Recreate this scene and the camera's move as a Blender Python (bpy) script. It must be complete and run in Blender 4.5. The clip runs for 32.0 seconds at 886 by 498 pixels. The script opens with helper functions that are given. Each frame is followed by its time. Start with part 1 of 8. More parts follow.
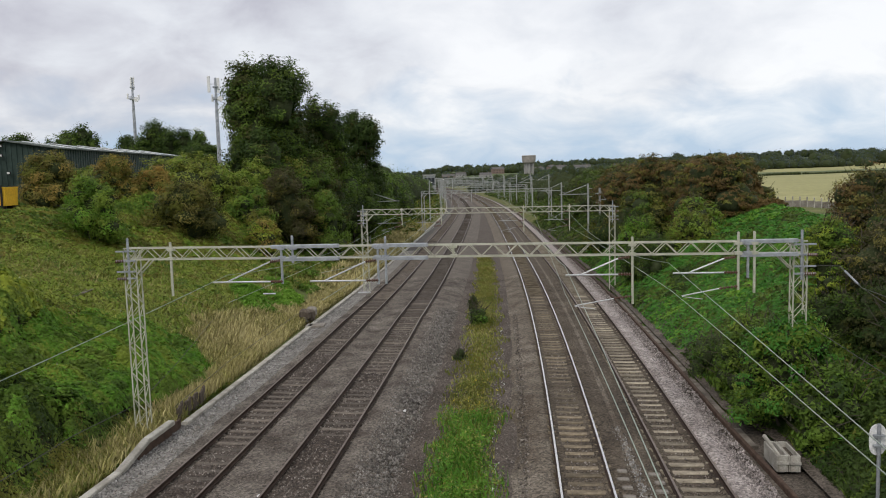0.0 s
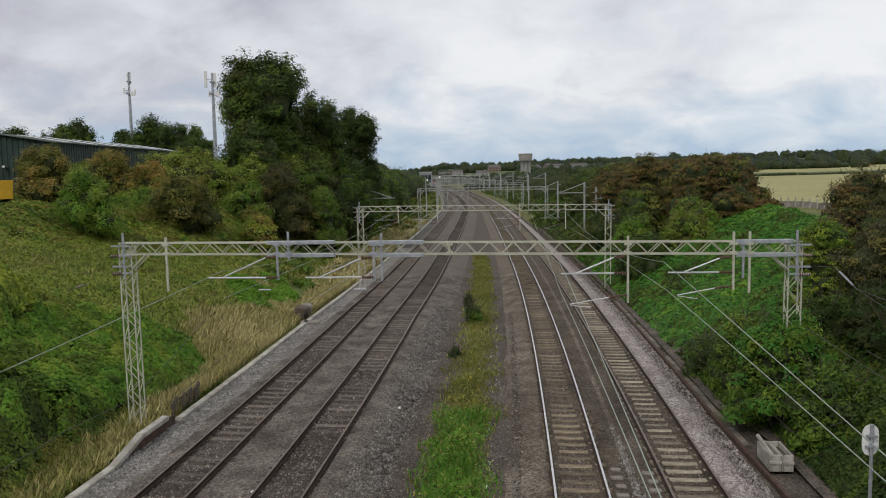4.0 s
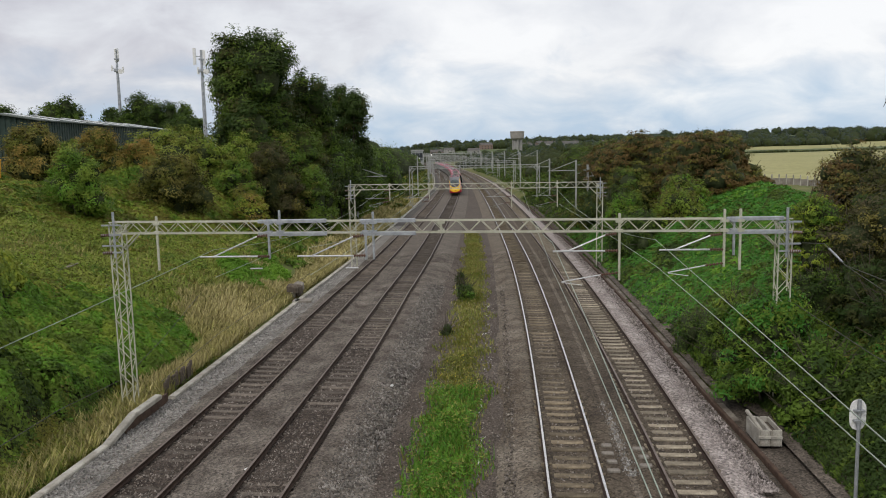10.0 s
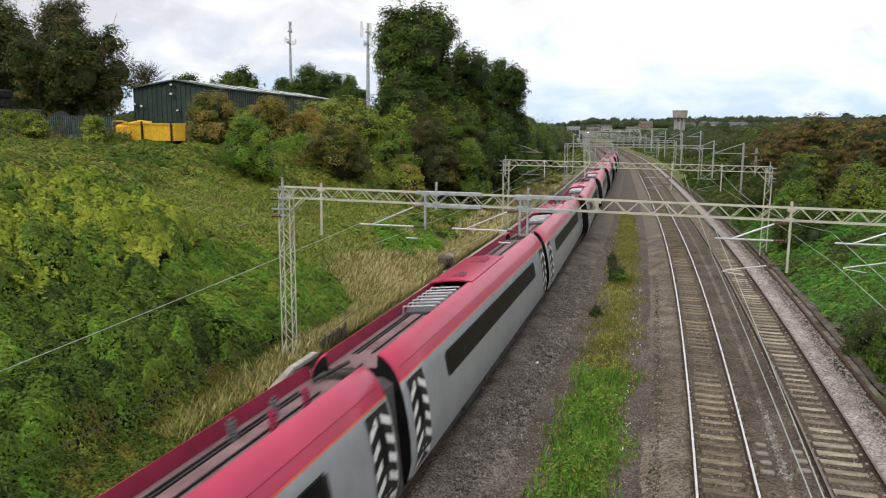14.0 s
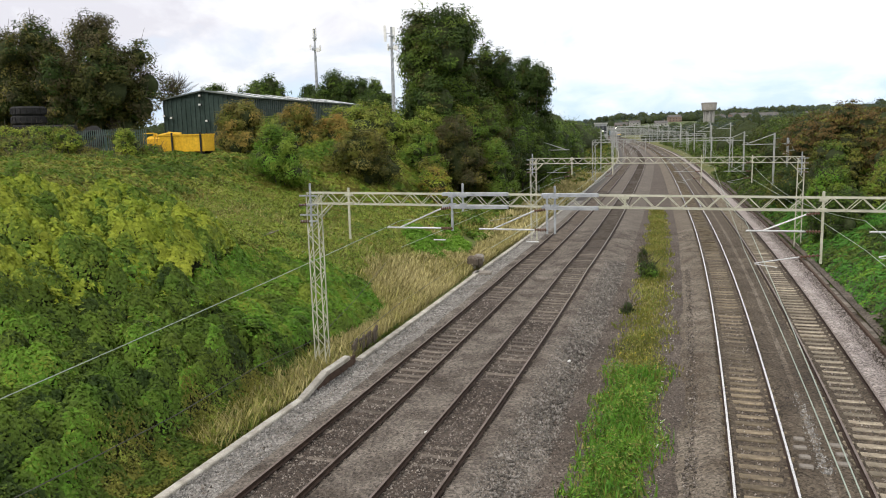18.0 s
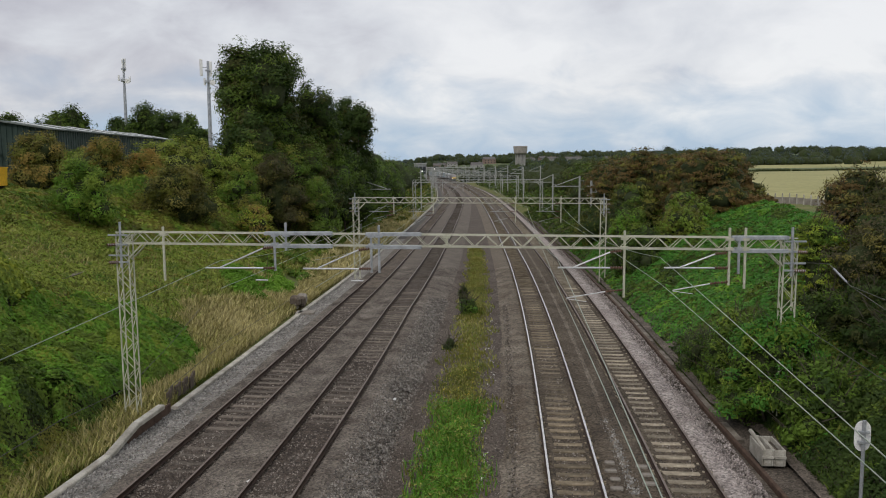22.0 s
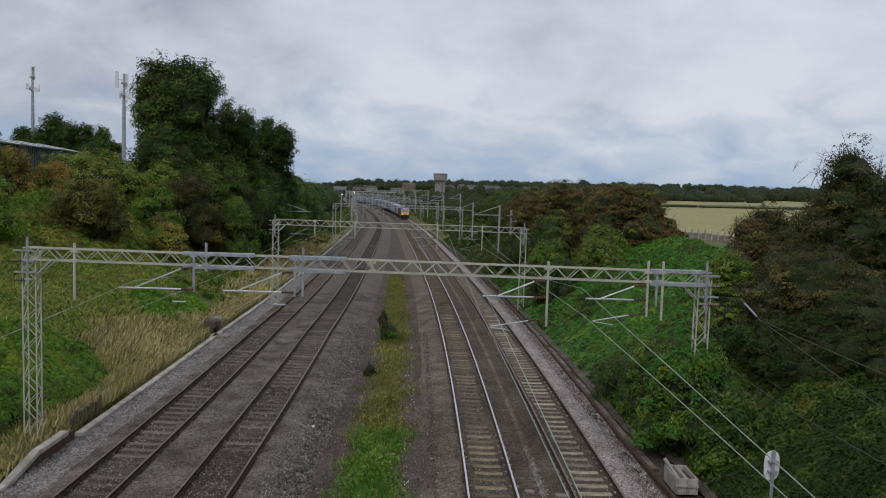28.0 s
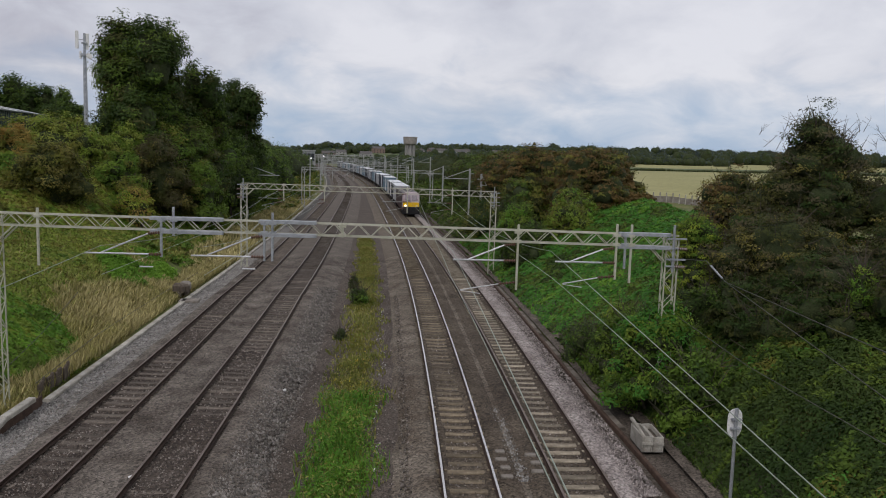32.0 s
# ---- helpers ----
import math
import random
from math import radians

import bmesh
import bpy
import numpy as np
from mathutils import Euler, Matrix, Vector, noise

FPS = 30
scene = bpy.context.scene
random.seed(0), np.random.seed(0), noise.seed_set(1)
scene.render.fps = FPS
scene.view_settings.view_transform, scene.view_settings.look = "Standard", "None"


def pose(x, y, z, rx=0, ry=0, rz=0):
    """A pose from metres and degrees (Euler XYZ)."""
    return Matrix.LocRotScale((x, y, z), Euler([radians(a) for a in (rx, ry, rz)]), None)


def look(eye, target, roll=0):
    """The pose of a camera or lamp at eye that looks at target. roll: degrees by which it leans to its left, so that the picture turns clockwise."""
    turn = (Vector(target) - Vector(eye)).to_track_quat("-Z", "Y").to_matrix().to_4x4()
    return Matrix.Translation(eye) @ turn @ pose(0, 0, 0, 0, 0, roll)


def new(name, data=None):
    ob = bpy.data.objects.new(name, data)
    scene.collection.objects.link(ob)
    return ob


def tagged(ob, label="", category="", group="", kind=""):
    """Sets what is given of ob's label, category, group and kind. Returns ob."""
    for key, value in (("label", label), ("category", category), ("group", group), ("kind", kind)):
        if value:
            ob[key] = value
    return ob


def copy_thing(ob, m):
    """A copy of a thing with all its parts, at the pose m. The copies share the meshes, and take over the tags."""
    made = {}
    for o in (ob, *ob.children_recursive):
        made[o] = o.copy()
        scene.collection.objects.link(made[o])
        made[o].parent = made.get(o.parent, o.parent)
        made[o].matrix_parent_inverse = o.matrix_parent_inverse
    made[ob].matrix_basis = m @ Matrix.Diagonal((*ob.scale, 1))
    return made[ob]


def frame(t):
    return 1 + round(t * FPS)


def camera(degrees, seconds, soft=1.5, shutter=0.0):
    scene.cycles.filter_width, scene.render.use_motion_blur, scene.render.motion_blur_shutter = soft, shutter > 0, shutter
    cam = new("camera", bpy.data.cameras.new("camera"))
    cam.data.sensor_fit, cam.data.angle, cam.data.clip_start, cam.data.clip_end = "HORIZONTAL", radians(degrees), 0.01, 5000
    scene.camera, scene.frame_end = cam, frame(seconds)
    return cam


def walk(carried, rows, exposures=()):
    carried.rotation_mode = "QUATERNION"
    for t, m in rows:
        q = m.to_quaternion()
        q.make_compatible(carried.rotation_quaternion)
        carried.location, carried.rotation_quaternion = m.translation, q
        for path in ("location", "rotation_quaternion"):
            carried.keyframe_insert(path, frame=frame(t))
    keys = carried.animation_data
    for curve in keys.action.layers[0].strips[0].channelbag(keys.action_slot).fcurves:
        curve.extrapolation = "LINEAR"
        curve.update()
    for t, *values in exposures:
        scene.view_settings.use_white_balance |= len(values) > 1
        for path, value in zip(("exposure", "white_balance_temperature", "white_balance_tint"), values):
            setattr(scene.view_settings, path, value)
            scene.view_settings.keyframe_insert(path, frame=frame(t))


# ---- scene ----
cam = camera(58.86, 32.0, 1.05, 0.12)
PATH = [
    (0, pose(0.000, -0.000, 9.072, 84.701, 1.594, -0.148)),
    (0.5, pose(-0.000, -0.000, 9.071, 84.881, 1.603, -0.117)),
    (1, pose(0.001, 0.000, 9.071, 84.909, 1.487, -0.163)),
    (1.5, pose(0.000, 0.000, 9.071, 84.767, 1.183, -0.176)),
    (2, pose(-0.000, -0.000, 9.072, 84.832, 1.329, -0.135)),
    (2.5, pose(-0.000, 0.000, 9.072, 84.702, 1.092, -0.124)),
    (3, pose(0.000, -0.000, 9.072, 84.566, 0.991, -0.315)),
    (3.5, pose(0.001, 0.000, 9.072, 84.526, 1.065, -0.361)),
    (5.5, pose(0.000, -0.000, 9.071, 84.007, 0.538, -0.978)),
    (6, pose(0.001, 0.000, 9.071, 83.592, 0.159, -1.867)),
    (6.5, pose(0.000, -0.000, 9.071, 83.718, 0.334, -1.826)),
    (7, pose(-0.000, -0.000, 9.071, 83.425, 0.114, -2.162)),
    (7.5, pose(-0.000, 0.000, 9.071, 83.362, 0.281, -2.084)),
    (8, pose(0.001, -0.000, 9.071, 83.358, 0.351, -1.866)),
    (8.5, pose(-0.000, 0.001, 9.072, 83.300, 0.517, -1.683)),
    (9, pose(-0.000, -0.000, 9.070, 82.702, 0.081, -1.398)),
    (9.5, pose(-0.000, -0.000, 9.071, 82.985, 0.864, -1.216)),
    (10, pose(0.000, 0.000, 9.071, 82.905, 1.203, -1.010)),
    (10.5, pose(-0.000, 0.000, 9.071, 82.669, 0.827, -0.920)),
    (11, pose(-0.000, 0.000, 9.071, 82.597, 0.808, -0.853)),
    (11.5, pose(0.000, 0.000, 9.071, 82.464, 0.638, -0.717)),
    (12, pose(0.000, 0.000, 9.071, 82.070, 0.189, -0.595)),
    (12.5, pose(-0.001, 0.000, 9.070, 81.816, 0.227, -0.127)),
    (13, pose(-0.000, -0.000, 9.071, 81.301, 0.565, 1.073)),
    (13.5, pose(-0.072, 0.007, 9.085, 79.062, -0.060, 3.051)),
    (14, pose(-0.140, 0.001, 9.083, 81.185, -0.571, 10.173)),
    (14.5, pose(-0.080, -0.038, 9.059, 80.372, 0.466, 13.021)),
    (15, pose(-0.070, -0.038, 9.074, 80.577, 1.896, 12.797)),
    (15.5, pose(-0.030, -0.028, 9.087, 80.746, 2.009, 12.751)),
    (17.5, pose(-0.067, -0.052, 9.076, 81.450, 1.590, 12.407)),
    (18, pose(-0.053, -0.040, 9.088, 81.295, 1.435, 12.094)),
    (18.5, pose(-0.043, -0.029, 9.092, 81.574, 1.392, 11.695)),
    (19, pose(-0.048, -0.017, 9.073, 81.660, 1.287, 11.428)),
    (19.5, pose(-0.063, 0.002, 9.072, 81.527, 1.146, 11.204)),
    (20, pose(-0.033, -0.015, 9.086, 81.801, 0.826, 10.686)),
    (20.5, pose(-0.062, 0.025, 9.101, 82.621, 0.378, 8.628)),
    (21, pose(-0.030, -0.001, 9.089, 83.333, -2.810, 4.022)),
    (21.5, pose(-0.067, -0.018, 9.173, 84.682, 0.777, 0.694)),
    (22, pose(-0.133, -0.071, 9.117, 83.891, 0.365, -0.795)),
    (22.5, pose(-0.299, -0.085, 9.176, 83.596, 1.019, 0.555)),
    (23, pose(-0.265, -0.124, 9.159, 82.539, 1.525, 7.235)),
    (23.5, pose(-0.185, -0.108, 9.206, 83.202, 1.864, 2.277)),
    (24, pose(-0.329, -0.043, 9.217, 85.701, 1.396, -6.111)),
    (24.5, pose(-0.414, 0.018, 9.153, 83.307, -0.745, -5.123)),
    (25, pose(-0.439, 0.032, 9.141, 84.301, -2.367, -4.422)),
    (25.5, pose(-0.495, 0.039, 9.125, 83.554, -3.612, -4.992)),
    (27.5, pose(-0.474, 0.017, 9.150, 85.832, -1.860, -6.838)),
    (28, pose(-0.428, 0.027, 9.134, 85.823, -1.786, -6.641)),
    (28.5, pose(-0.430, 0.036, 9.154, 85.507, -1.611, -6.881)),
    (29, pose(-0.441, 0.025, 9.138, 85.460, -1.607, -7.124)),
    (29.5, pose(-0.397, 0.053, 9.151, 85.020, -1.843, -7.376)),
    (30, pose(-0.417, 0.038, 9.135, 83.853, -1.003, -8.623)),
    (30.5, pose(-0.449, 0.034, 9.145, 83.864, -1.257, -8.450)),
    (31, pose(-0.422, 0.012, 9.121, 83.618, -1.374, -8.821)),
    (31.5, pose(-0.432, 0.026, 9.115, 83.201, -1.781, -8.821)),
    (32, pose(-0.441, 0.020, 9.129, 83.258, -1.803, -8.826)),
]
walk(cam, PATH, exposures=((0, 0.12, 6500, 10), (3, -0.02, 6500, 10), (6, -0.08, 6500, 10), (7, 0.02, 6500, 10), (9, 0.1, 6550, 10), (12.5, 0.16, 6650, 10), (14.3, 0.58, 6700, 10), (15.5, 0.6, 6750, 10), (17.5, 0.68, 6750, 10), (19.0, 0.62, 6750, 10), (20.2, 0.48, 6700, 10), (21, 0.32, 6650, 10), (21.8, -0.06, 6550, 10), (23, -0.06, 6500, 10), (24.5, -0.18, 6350, 12), (27.5, -0.37, 6100, 13), (30, -0.37, 6100, 13), (32, -0.25, 6350, 14)))

# ---- daylight: a bright overcast sky with a weak veiled sun ----
SUN_AZ, SUN_EL = radians(215), radians(48)
world = bpy.data.worlds.new("overcast_sky")
scene.world = world
world.use_nodes = True
wt = world.node_tree
wt.nodes.clear()


def wnode(kind, **kw):
    n = wt.nodes.new(kind)
    for k, v in kw.items():
        n.inputs[k].default_value = v
    return n


def wlink(a, b):
    wt.links.new(a, b)


def wmath(op, a, b=0.0):
    n = wt.nodes.new("ShaderNodeMath")
    n.operation = op
    for i, q in enumerate((a, b)):
        if isinstance(q, (int, float)):
            n.inputs[i].default_value = q
        else:
            wlink(q, n.inputs[i])
    return n.outputs[0]


tc = wnode("ShaderNodeTexCoord")
sep = wnode("ShaderNodeSeparateXYZ")
wlink(tc.outputs["Generated"], sep.inputs[0])
zz = wmath("MAXIMUM", sep.outputs[2], 0.0)
inv = wmath("DIVIDE", 1.0, wmath("ADD", zz, 0.42))
comb = wnode("ShaderNodeCombineXYZ")
wlink(wmath("MULTIPLY", sep.outputs[0], inv), comb.inputs[0])
wlink(wmath("MULTIPLY", sep.outputs[1], inv), comb.inputs[1])
big = wnode("ShaderNodeTexNoise", Scale=1.6, Detail=6.0, Roughness=0.5, Distortion=0.25)
small = wnode("ShaderNodeTexNoise", Scale=4.6, Detail=7.0, Roughness=0.55, Distortion=0.4)
wlink(comb.outputs[0], big.inputs["Vector"])
wlink(comb.outputs[0], small.inputs["Vector"])
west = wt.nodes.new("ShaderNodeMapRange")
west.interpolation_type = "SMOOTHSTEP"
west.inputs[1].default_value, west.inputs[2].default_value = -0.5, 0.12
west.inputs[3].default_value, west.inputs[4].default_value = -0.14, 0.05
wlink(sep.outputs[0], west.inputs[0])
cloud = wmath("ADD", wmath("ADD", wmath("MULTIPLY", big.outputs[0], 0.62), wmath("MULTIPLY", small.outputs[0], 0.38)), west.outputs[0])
ramp = wt.nodes.new("ShaderNodeValToRGB")
ramp.color_ramp.elements[0].position, ramp.color_ramp.elements[0].color = 0.36, (0.50, 0.495, 0.55, 1)
ramp.color_ramp.elements[1].position, ramp.color_ramp.elements[1].color = 0.62, (0.87, 0.875, 0.89, 1)
mid = ramp.color_ramp.elements.new(0.48)
mid.color = (0.70, 0.715, 0.755, 1)
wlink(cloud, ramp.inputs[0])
sky = wt.nodes.new("ShaderNodeTexSky")
sky.sky_type, sky.sun_disc, sky.sun_elevation, sky.sun_rotation = "NISHITA", False, SUN_EL, SUN_AZ
skys = wt.nodes.new("ShaderNodeMix")
skys.data_type, skys.blend_type = "RGBA", "MULTIPLY"
skys.inputs[0].default_value = 1.0
wlink(sky.outputs[0], skys.inputs[6])
skys.inputs[7].default_value = (0.1, 0.1, 0.1, 1)
# thin bluer band low over the horizon
low = wt.nodes.new("ShaderNodeMapRange")
low.inputs[1].default_value, low.inputs[2].default_value = 0.0, 0.11
low.inputs[3].default_value, low.inputs[4].default_value = 0.95, 0.0
wlink(wmath("ADD", zz, wmath("MULTIPLY", wmath("SUBTRACT", small.outputs[0], 0.5), 0.22)), low.inputs[0])
band = wt.nodes.new("ShaderNodeMix")
band.data_type = "RGBA"
wlink(low.outputs[0], band.inputs[0])
wlink(ramp.outputs[0], band.inputs[6])
band.inputs[7].default_value = (0.40, 0.53, 0.69, 1)
allsky = wt.nodes.new("ShaderNodeMix")
allsky.data_type = "RGBA"
allsky.inputs[0].default_value = 0.90
wlink(skys.outputs[2], allsky.inputs[6])
wlink(band.outputs[2], allsky.inputs[7])
bg = wnode("ShaderNodeBackground", Strength=1.07)
wlink(allsky.outputs[2], bg.inputs[0])
wout = wnode("ShaderNodeOutputWorld")
wlink(bg.outputs[0], wout.inputs[0])

sun = new("sun", bpy.data.lights.new("sun", "SUN"))
sun.data.energy, sun.data.angle, sun.data.color = 1.33, radians(18), (1.0, 0.96, 0.9)
sun.matrix_world = look((0, 0, 60), (-math.sin(SUN_AZ) * 60 * math.cos(SUN_EL), -math.cos(SUN_AZ) * 60 * math.cos(SUN_EL), 60 - 60 * math.sin(SUN_EL)))
scene.view_settings.exposure = 0.0


# ---- materials ----
def mat(name, a, b, scale=4.0, rough=0.8, metal=0.0, bump=0.0, bscale=None, fine=None, spread=(0.35, 0.65), dist=0.02, island=0.0,
        objrand=0.0, translucent=0.0, emit=None, speck=None, stretch=None, spec=0.3, coat=0.0, fine_amp=0.38):
    """Two colours mixed by a broad noise, shaded by a fine one, with relief."""
    m = bpy.data.materials.new(name)
    m.use_nodes = True
    t = m.node_tree
    p = t.nodes["Principled BSDF"]
    p.inputs["Roughness"].default_value, p.inputs["Metallic"].default_value = rough, metal
    p.inputs["Specular IOR Level"].default_value = spec
    p.inputs["Coat Weight"].default_value, p.inputs["Coat Roughness"].default_value = coat, 0.12
    tcn = t.nodes.new("ShaderNodeTexCoord")
    src = tcn.outputs["Object"]
    if stretch:
        mp = t.nodes.new("ShaderNodeMapping")
        mp.inputs["Scale"].default_value = stretch
        t.links.new(src, mp.inputs[0])
        src = mp.outputs[0]
    n1 = t.nodes.new("ShaderNodeTexNoise")
    n1.inputs["Scale"].default_value, n1.inputs["Detail"].default_value, n1.inputs["Roughness"].default_value = scale, 5.0, 0.6
    t.links.new(src, n1.inputs["Vector"])
    mr = t.nodes.new("ShaderNodeMapRange")
    mr.inputs[1].default_value, mr.inputs[2].default_value = spread
    t.links.new(n1.outputs[0], mr.inputs[0])
    mx = t.nodes.new("ShaderNodeMix")
    mx.data_type = "RGBA"
    mx.inputs[6].default_value, mx.inputs[7].default_value = (*a, 1), (*b, 1)
    t.links.new(mr.outputs[0], mx.inputs[0])
    col = mx.outputs[2]

    def scaled(fac_socket, lo, hi, col):
        r = t.nodes.new("ShaderNodeMapRange")
        r.inputs[3].default_value, r.inputs[4].default_value = lo, hi
        t.links.new(fac_socket, r.inputs[0])
        g = t.nodes.new("ShaderNodeMix")
        g.data_type, g.blend_type = "RGBA", "MULTIPLY"
        g.inputs[0].default_value = 1.0
        t.links.new(col, g.inputs[6])
        t.links.new(r.outputs[0], g.inputs[7])
        return g.outputs[2]

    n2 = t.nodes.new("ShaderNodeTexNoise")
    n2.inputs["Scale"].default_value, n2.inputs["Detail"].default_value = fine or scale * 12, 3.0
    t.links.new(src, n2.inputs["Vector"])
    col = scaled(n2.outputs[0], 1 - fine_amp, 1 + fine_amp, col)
    if island:
        gi = t.nodes.new("ShaderNodeNewGeometry")
        col = scaled(gi.outputs["Random Per Island"], 1 - island, 1 + island, col)
    if objrand:
        oi = t.nodes.new("ShaderNodeObjectInfo")
        col = scaled(oi.outputs["Random"], 1 - objrand, 1 + objrand, col)
    height = n2.outputs[0]
    if speck:
        vo = t.nodes.new("ShaderNodeTexVoronoi")
        vo.inputs["Scale"].default_value = speck
        t.links.new(src, vo.inputs["Vector"])
        bw = t.nodes.new("ShaderNodeRGBToBW")
        t.links.new(vo.outputs["Color"], bw.inputs[0])
        col = scaled(bw.outputs[0], 0.3, 1.85, col)
        height = vo.outputs["Distance"]
    t.links.new(col, p.inputs["Base Color"])
    if bump:
        bp = t.nodes.new("ShaderNodeBump")
        bp.inputs["Strength"].default_value, bp.inputs["Distance"].default_value = bump, dist
        t.links.new(height, bp.inputs["Height"])
        t.links.new(bp.outputs[0], p.inputs["Normal"])
    if emit:
        p.inputs["Emission Color"].default_value, p.inputs["Emission Strength"].default_value = (*emit[:3], 1), emit[3]
    if translucent:
        tr = t.nodes.new("ShaderNodeBsdfTranslucent")
        t.links.new(col, tr.inputs[0])
        ms = t.nodes.new("ShaderNodeMixShader")
        ms.inputs[0].default_value = translucent
        t.links.new(p.outputs[0], ms.inputs[1])
        t.links.new(tr.outputs[0], ms.inputs[2])
        t.links.new(ms.outputs[0], t.nodes["Material Output"].inputs[0])
    return m


M_BALLAST_L = mat("ballast_brown_grey", (0.072, 0.058, 0.046), (0.175, 0.152, 0.127), 0.6, 0.95, bump=1.0, speck=16, dist=0.05)
M_BALLAST_DARK = mat("ballast_dark_brown", (0.06, 0.047, 0.037), (0.115, 0.094, 0.077), 0.35, 0.95, bump=0.8, speck=20, dist=0.04)
M_BALLAST_R = mat("ballast_ochre_grey", (0.088, 0.068, 0.048), (0.187, 0.16, 0.126), 0.5, 0.95, bump=1.0, speck=16, dist=0.05)
M_BALLAST_PINK = mat("ballast_pinkish_new", (0.25, 0.215, 0.198), (0.39, 0.345, 0.322), 0.7, 0.95, bump=1.0, speck=14, dist=0.06)
M_BALLAST_GREY = mat("ballast_grey", (0.14, 0.13, 0.116), (0.25, 0.236, 0.215), 0.7, 0.95, bump=1.0, speck=14, dist=0.06)
M_STONE = mat("ballast_stone", (0.085, 0.07, 0.058), (0.27, 0.24, 0.21), 3, 0.95, island=0.7)
M_STONE_PINK = mat("pink_stone", (0.23, 0.198, 0.183), (0.40, 0.355, 0.33), 3, 0.95, island=0.5)
M_CESS = mat("cess_earth", (0.055, 0.045, 0.035), (0.12, 0.10, 0.08), 0.6, 0.95, bump=0.7, speck=18)
M_RAIL_RUST = mat("rail_rust", (0.032, 0.019, 0.014), (0.06, 0.038, 0.027), 3, 0.75, 0.2)
M_RAIL_TOP = mat("rail_polished_top", (0.60, 0.58, 0.56), (0.74, 0.72, 0.70), 2, 0.26, 0.9)
M_RAIL_DULL = mat("rail_dull_top", (0.16, 0.12, 0.10), (0.26, 0.21, 0.18), 2, 0.45, 0.7)
M_SLEEPER = mat("sleeper_weathered_concrete", (0.18, 0.153, 0.11), (0.36, 0.312, 0.235), 2.2, 0.9, bump=0.3, objrand=0.42)
M_SLEEPER_B = mat("sleeper_brown_stained", (0.10, 0.08, 0.053), (0.235, 0.19, 0.128), 2.2, 0.9, bump=0.3, objrand=0.42)
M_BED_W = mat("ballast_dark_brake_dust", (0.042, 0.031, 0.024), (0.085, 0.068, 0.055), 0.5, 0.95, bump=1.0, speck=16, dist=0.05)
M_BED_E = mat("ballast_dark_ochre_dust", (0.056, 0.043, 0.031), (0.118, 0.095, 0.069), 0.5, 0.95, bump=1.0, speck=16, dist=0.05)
M_SLEEPER_D = mat("sleeper_dark", (0.085, 0.07, 0.057), (0.175, 0.148, 0.12), 2.2, 0.9, bump=0.3, objrand=0.4)
M_CONCRETE = mat("concrete_pale", (0.27, 0.25, 0.21), (0.46, 0.44, 0.385), 1.8, 0.9, bump=0.3, objrand=0.16)
M_CONCRETE_D = mat("concrete_stained", (0.17, 0.15, 0.125), (0.30, 0.275, 0.24), 1.6, 0.9, bump=0.3)
M_STEEL_CREAM = mat("steel_weathered_cream", (0.42, 0.42, 0.32), (0.56, 0.55, 0.45), 3, 0.6, 0.25, spec=0.4)
M_STEEL_GREY = mat("steel_galvanised", (0.30, 0.32, 0.34), (0.46, 0.48, 0.50), 3, 0.5, 0.5)
M_STEEL_FAR = mat("steel_far_grey", (0.30, 0.31, 0.30), (0.44, 0.45, 0.43), 1, 0.6, 0.3)
M_ALU = mat("aluminium_tube", (0.62, 0.63, 0.64), (0.75, 0.76, 0.77), 3, 0.4, 0.6)
M_RUSTY = mat("rusty_steel", (0.06, 0.037, 0.027), (0.105, 0.068, 0.048), 4, 0.85, 0.1, bump=0.3)
M_INSUL = mat("insulator_brown", (0.10, 0.05, 0.035), (0.14, 0.075, 0.05), 5, 0.3)
M_WIRE = mat("wire_copper_green", (0.30, 0.36, 0.30), (0.40, 0.45, 0.38), 3, 0.5, 0.4)
M_WIRE_D = mat("wire_dark", (0.06, 0.065, 0.05), (0.10, 0.10, 0.08), 3, 0.6, 0.2)
M_GROUND = mat("ground_grass_earth", (0.08, 0.105, 0.026), (0.17, 0.16, 0.055), 0.22, 0.95, bump=0.6, fine=9, dist=0.05)
M_FIELD = mat("stubble_field", (0.25, 0.245, 0.095), (0.32, 0.30, 0.13), 0.03, 0.95, fine=0.8)
M_FIELD_G = mat("green_field", (0.07, 0.10, 0.04), (0.13, 0.15, 0.06), 0.03, 0.95, fine=0.8)


M_TRACKBED_FAR = mat("ballast_dark_grey", (0.06, 0.054, 0.048), (0.105, 0.097, 0.088), 0.5, 0.95, bump=0.8, speck=14, dist=0.05)


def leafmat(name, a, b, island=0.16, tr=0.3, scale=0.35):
    # strong fine noise: its blotches stand for light and shade on leaf clumps
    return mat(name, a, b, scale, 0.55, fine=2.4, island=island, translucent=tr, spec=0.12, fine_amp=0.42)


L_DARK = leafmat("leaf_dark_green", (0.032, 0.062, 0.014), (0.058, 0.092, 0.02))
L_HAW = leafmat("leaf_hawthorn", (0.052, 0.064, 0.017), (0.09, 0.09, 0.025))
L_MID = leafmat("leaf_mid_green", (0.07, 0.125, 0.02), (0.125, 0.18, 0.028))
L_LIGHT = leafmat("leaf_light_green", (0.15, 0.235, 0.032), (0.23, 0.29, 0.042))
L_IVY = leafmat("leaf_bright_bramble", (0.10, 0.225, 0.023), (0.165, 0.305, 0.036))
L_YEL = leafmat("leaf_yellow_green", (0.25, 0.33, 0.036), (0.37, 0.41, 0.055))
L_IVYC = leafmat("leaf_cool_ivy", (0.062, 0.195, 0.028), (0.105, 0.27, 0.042))
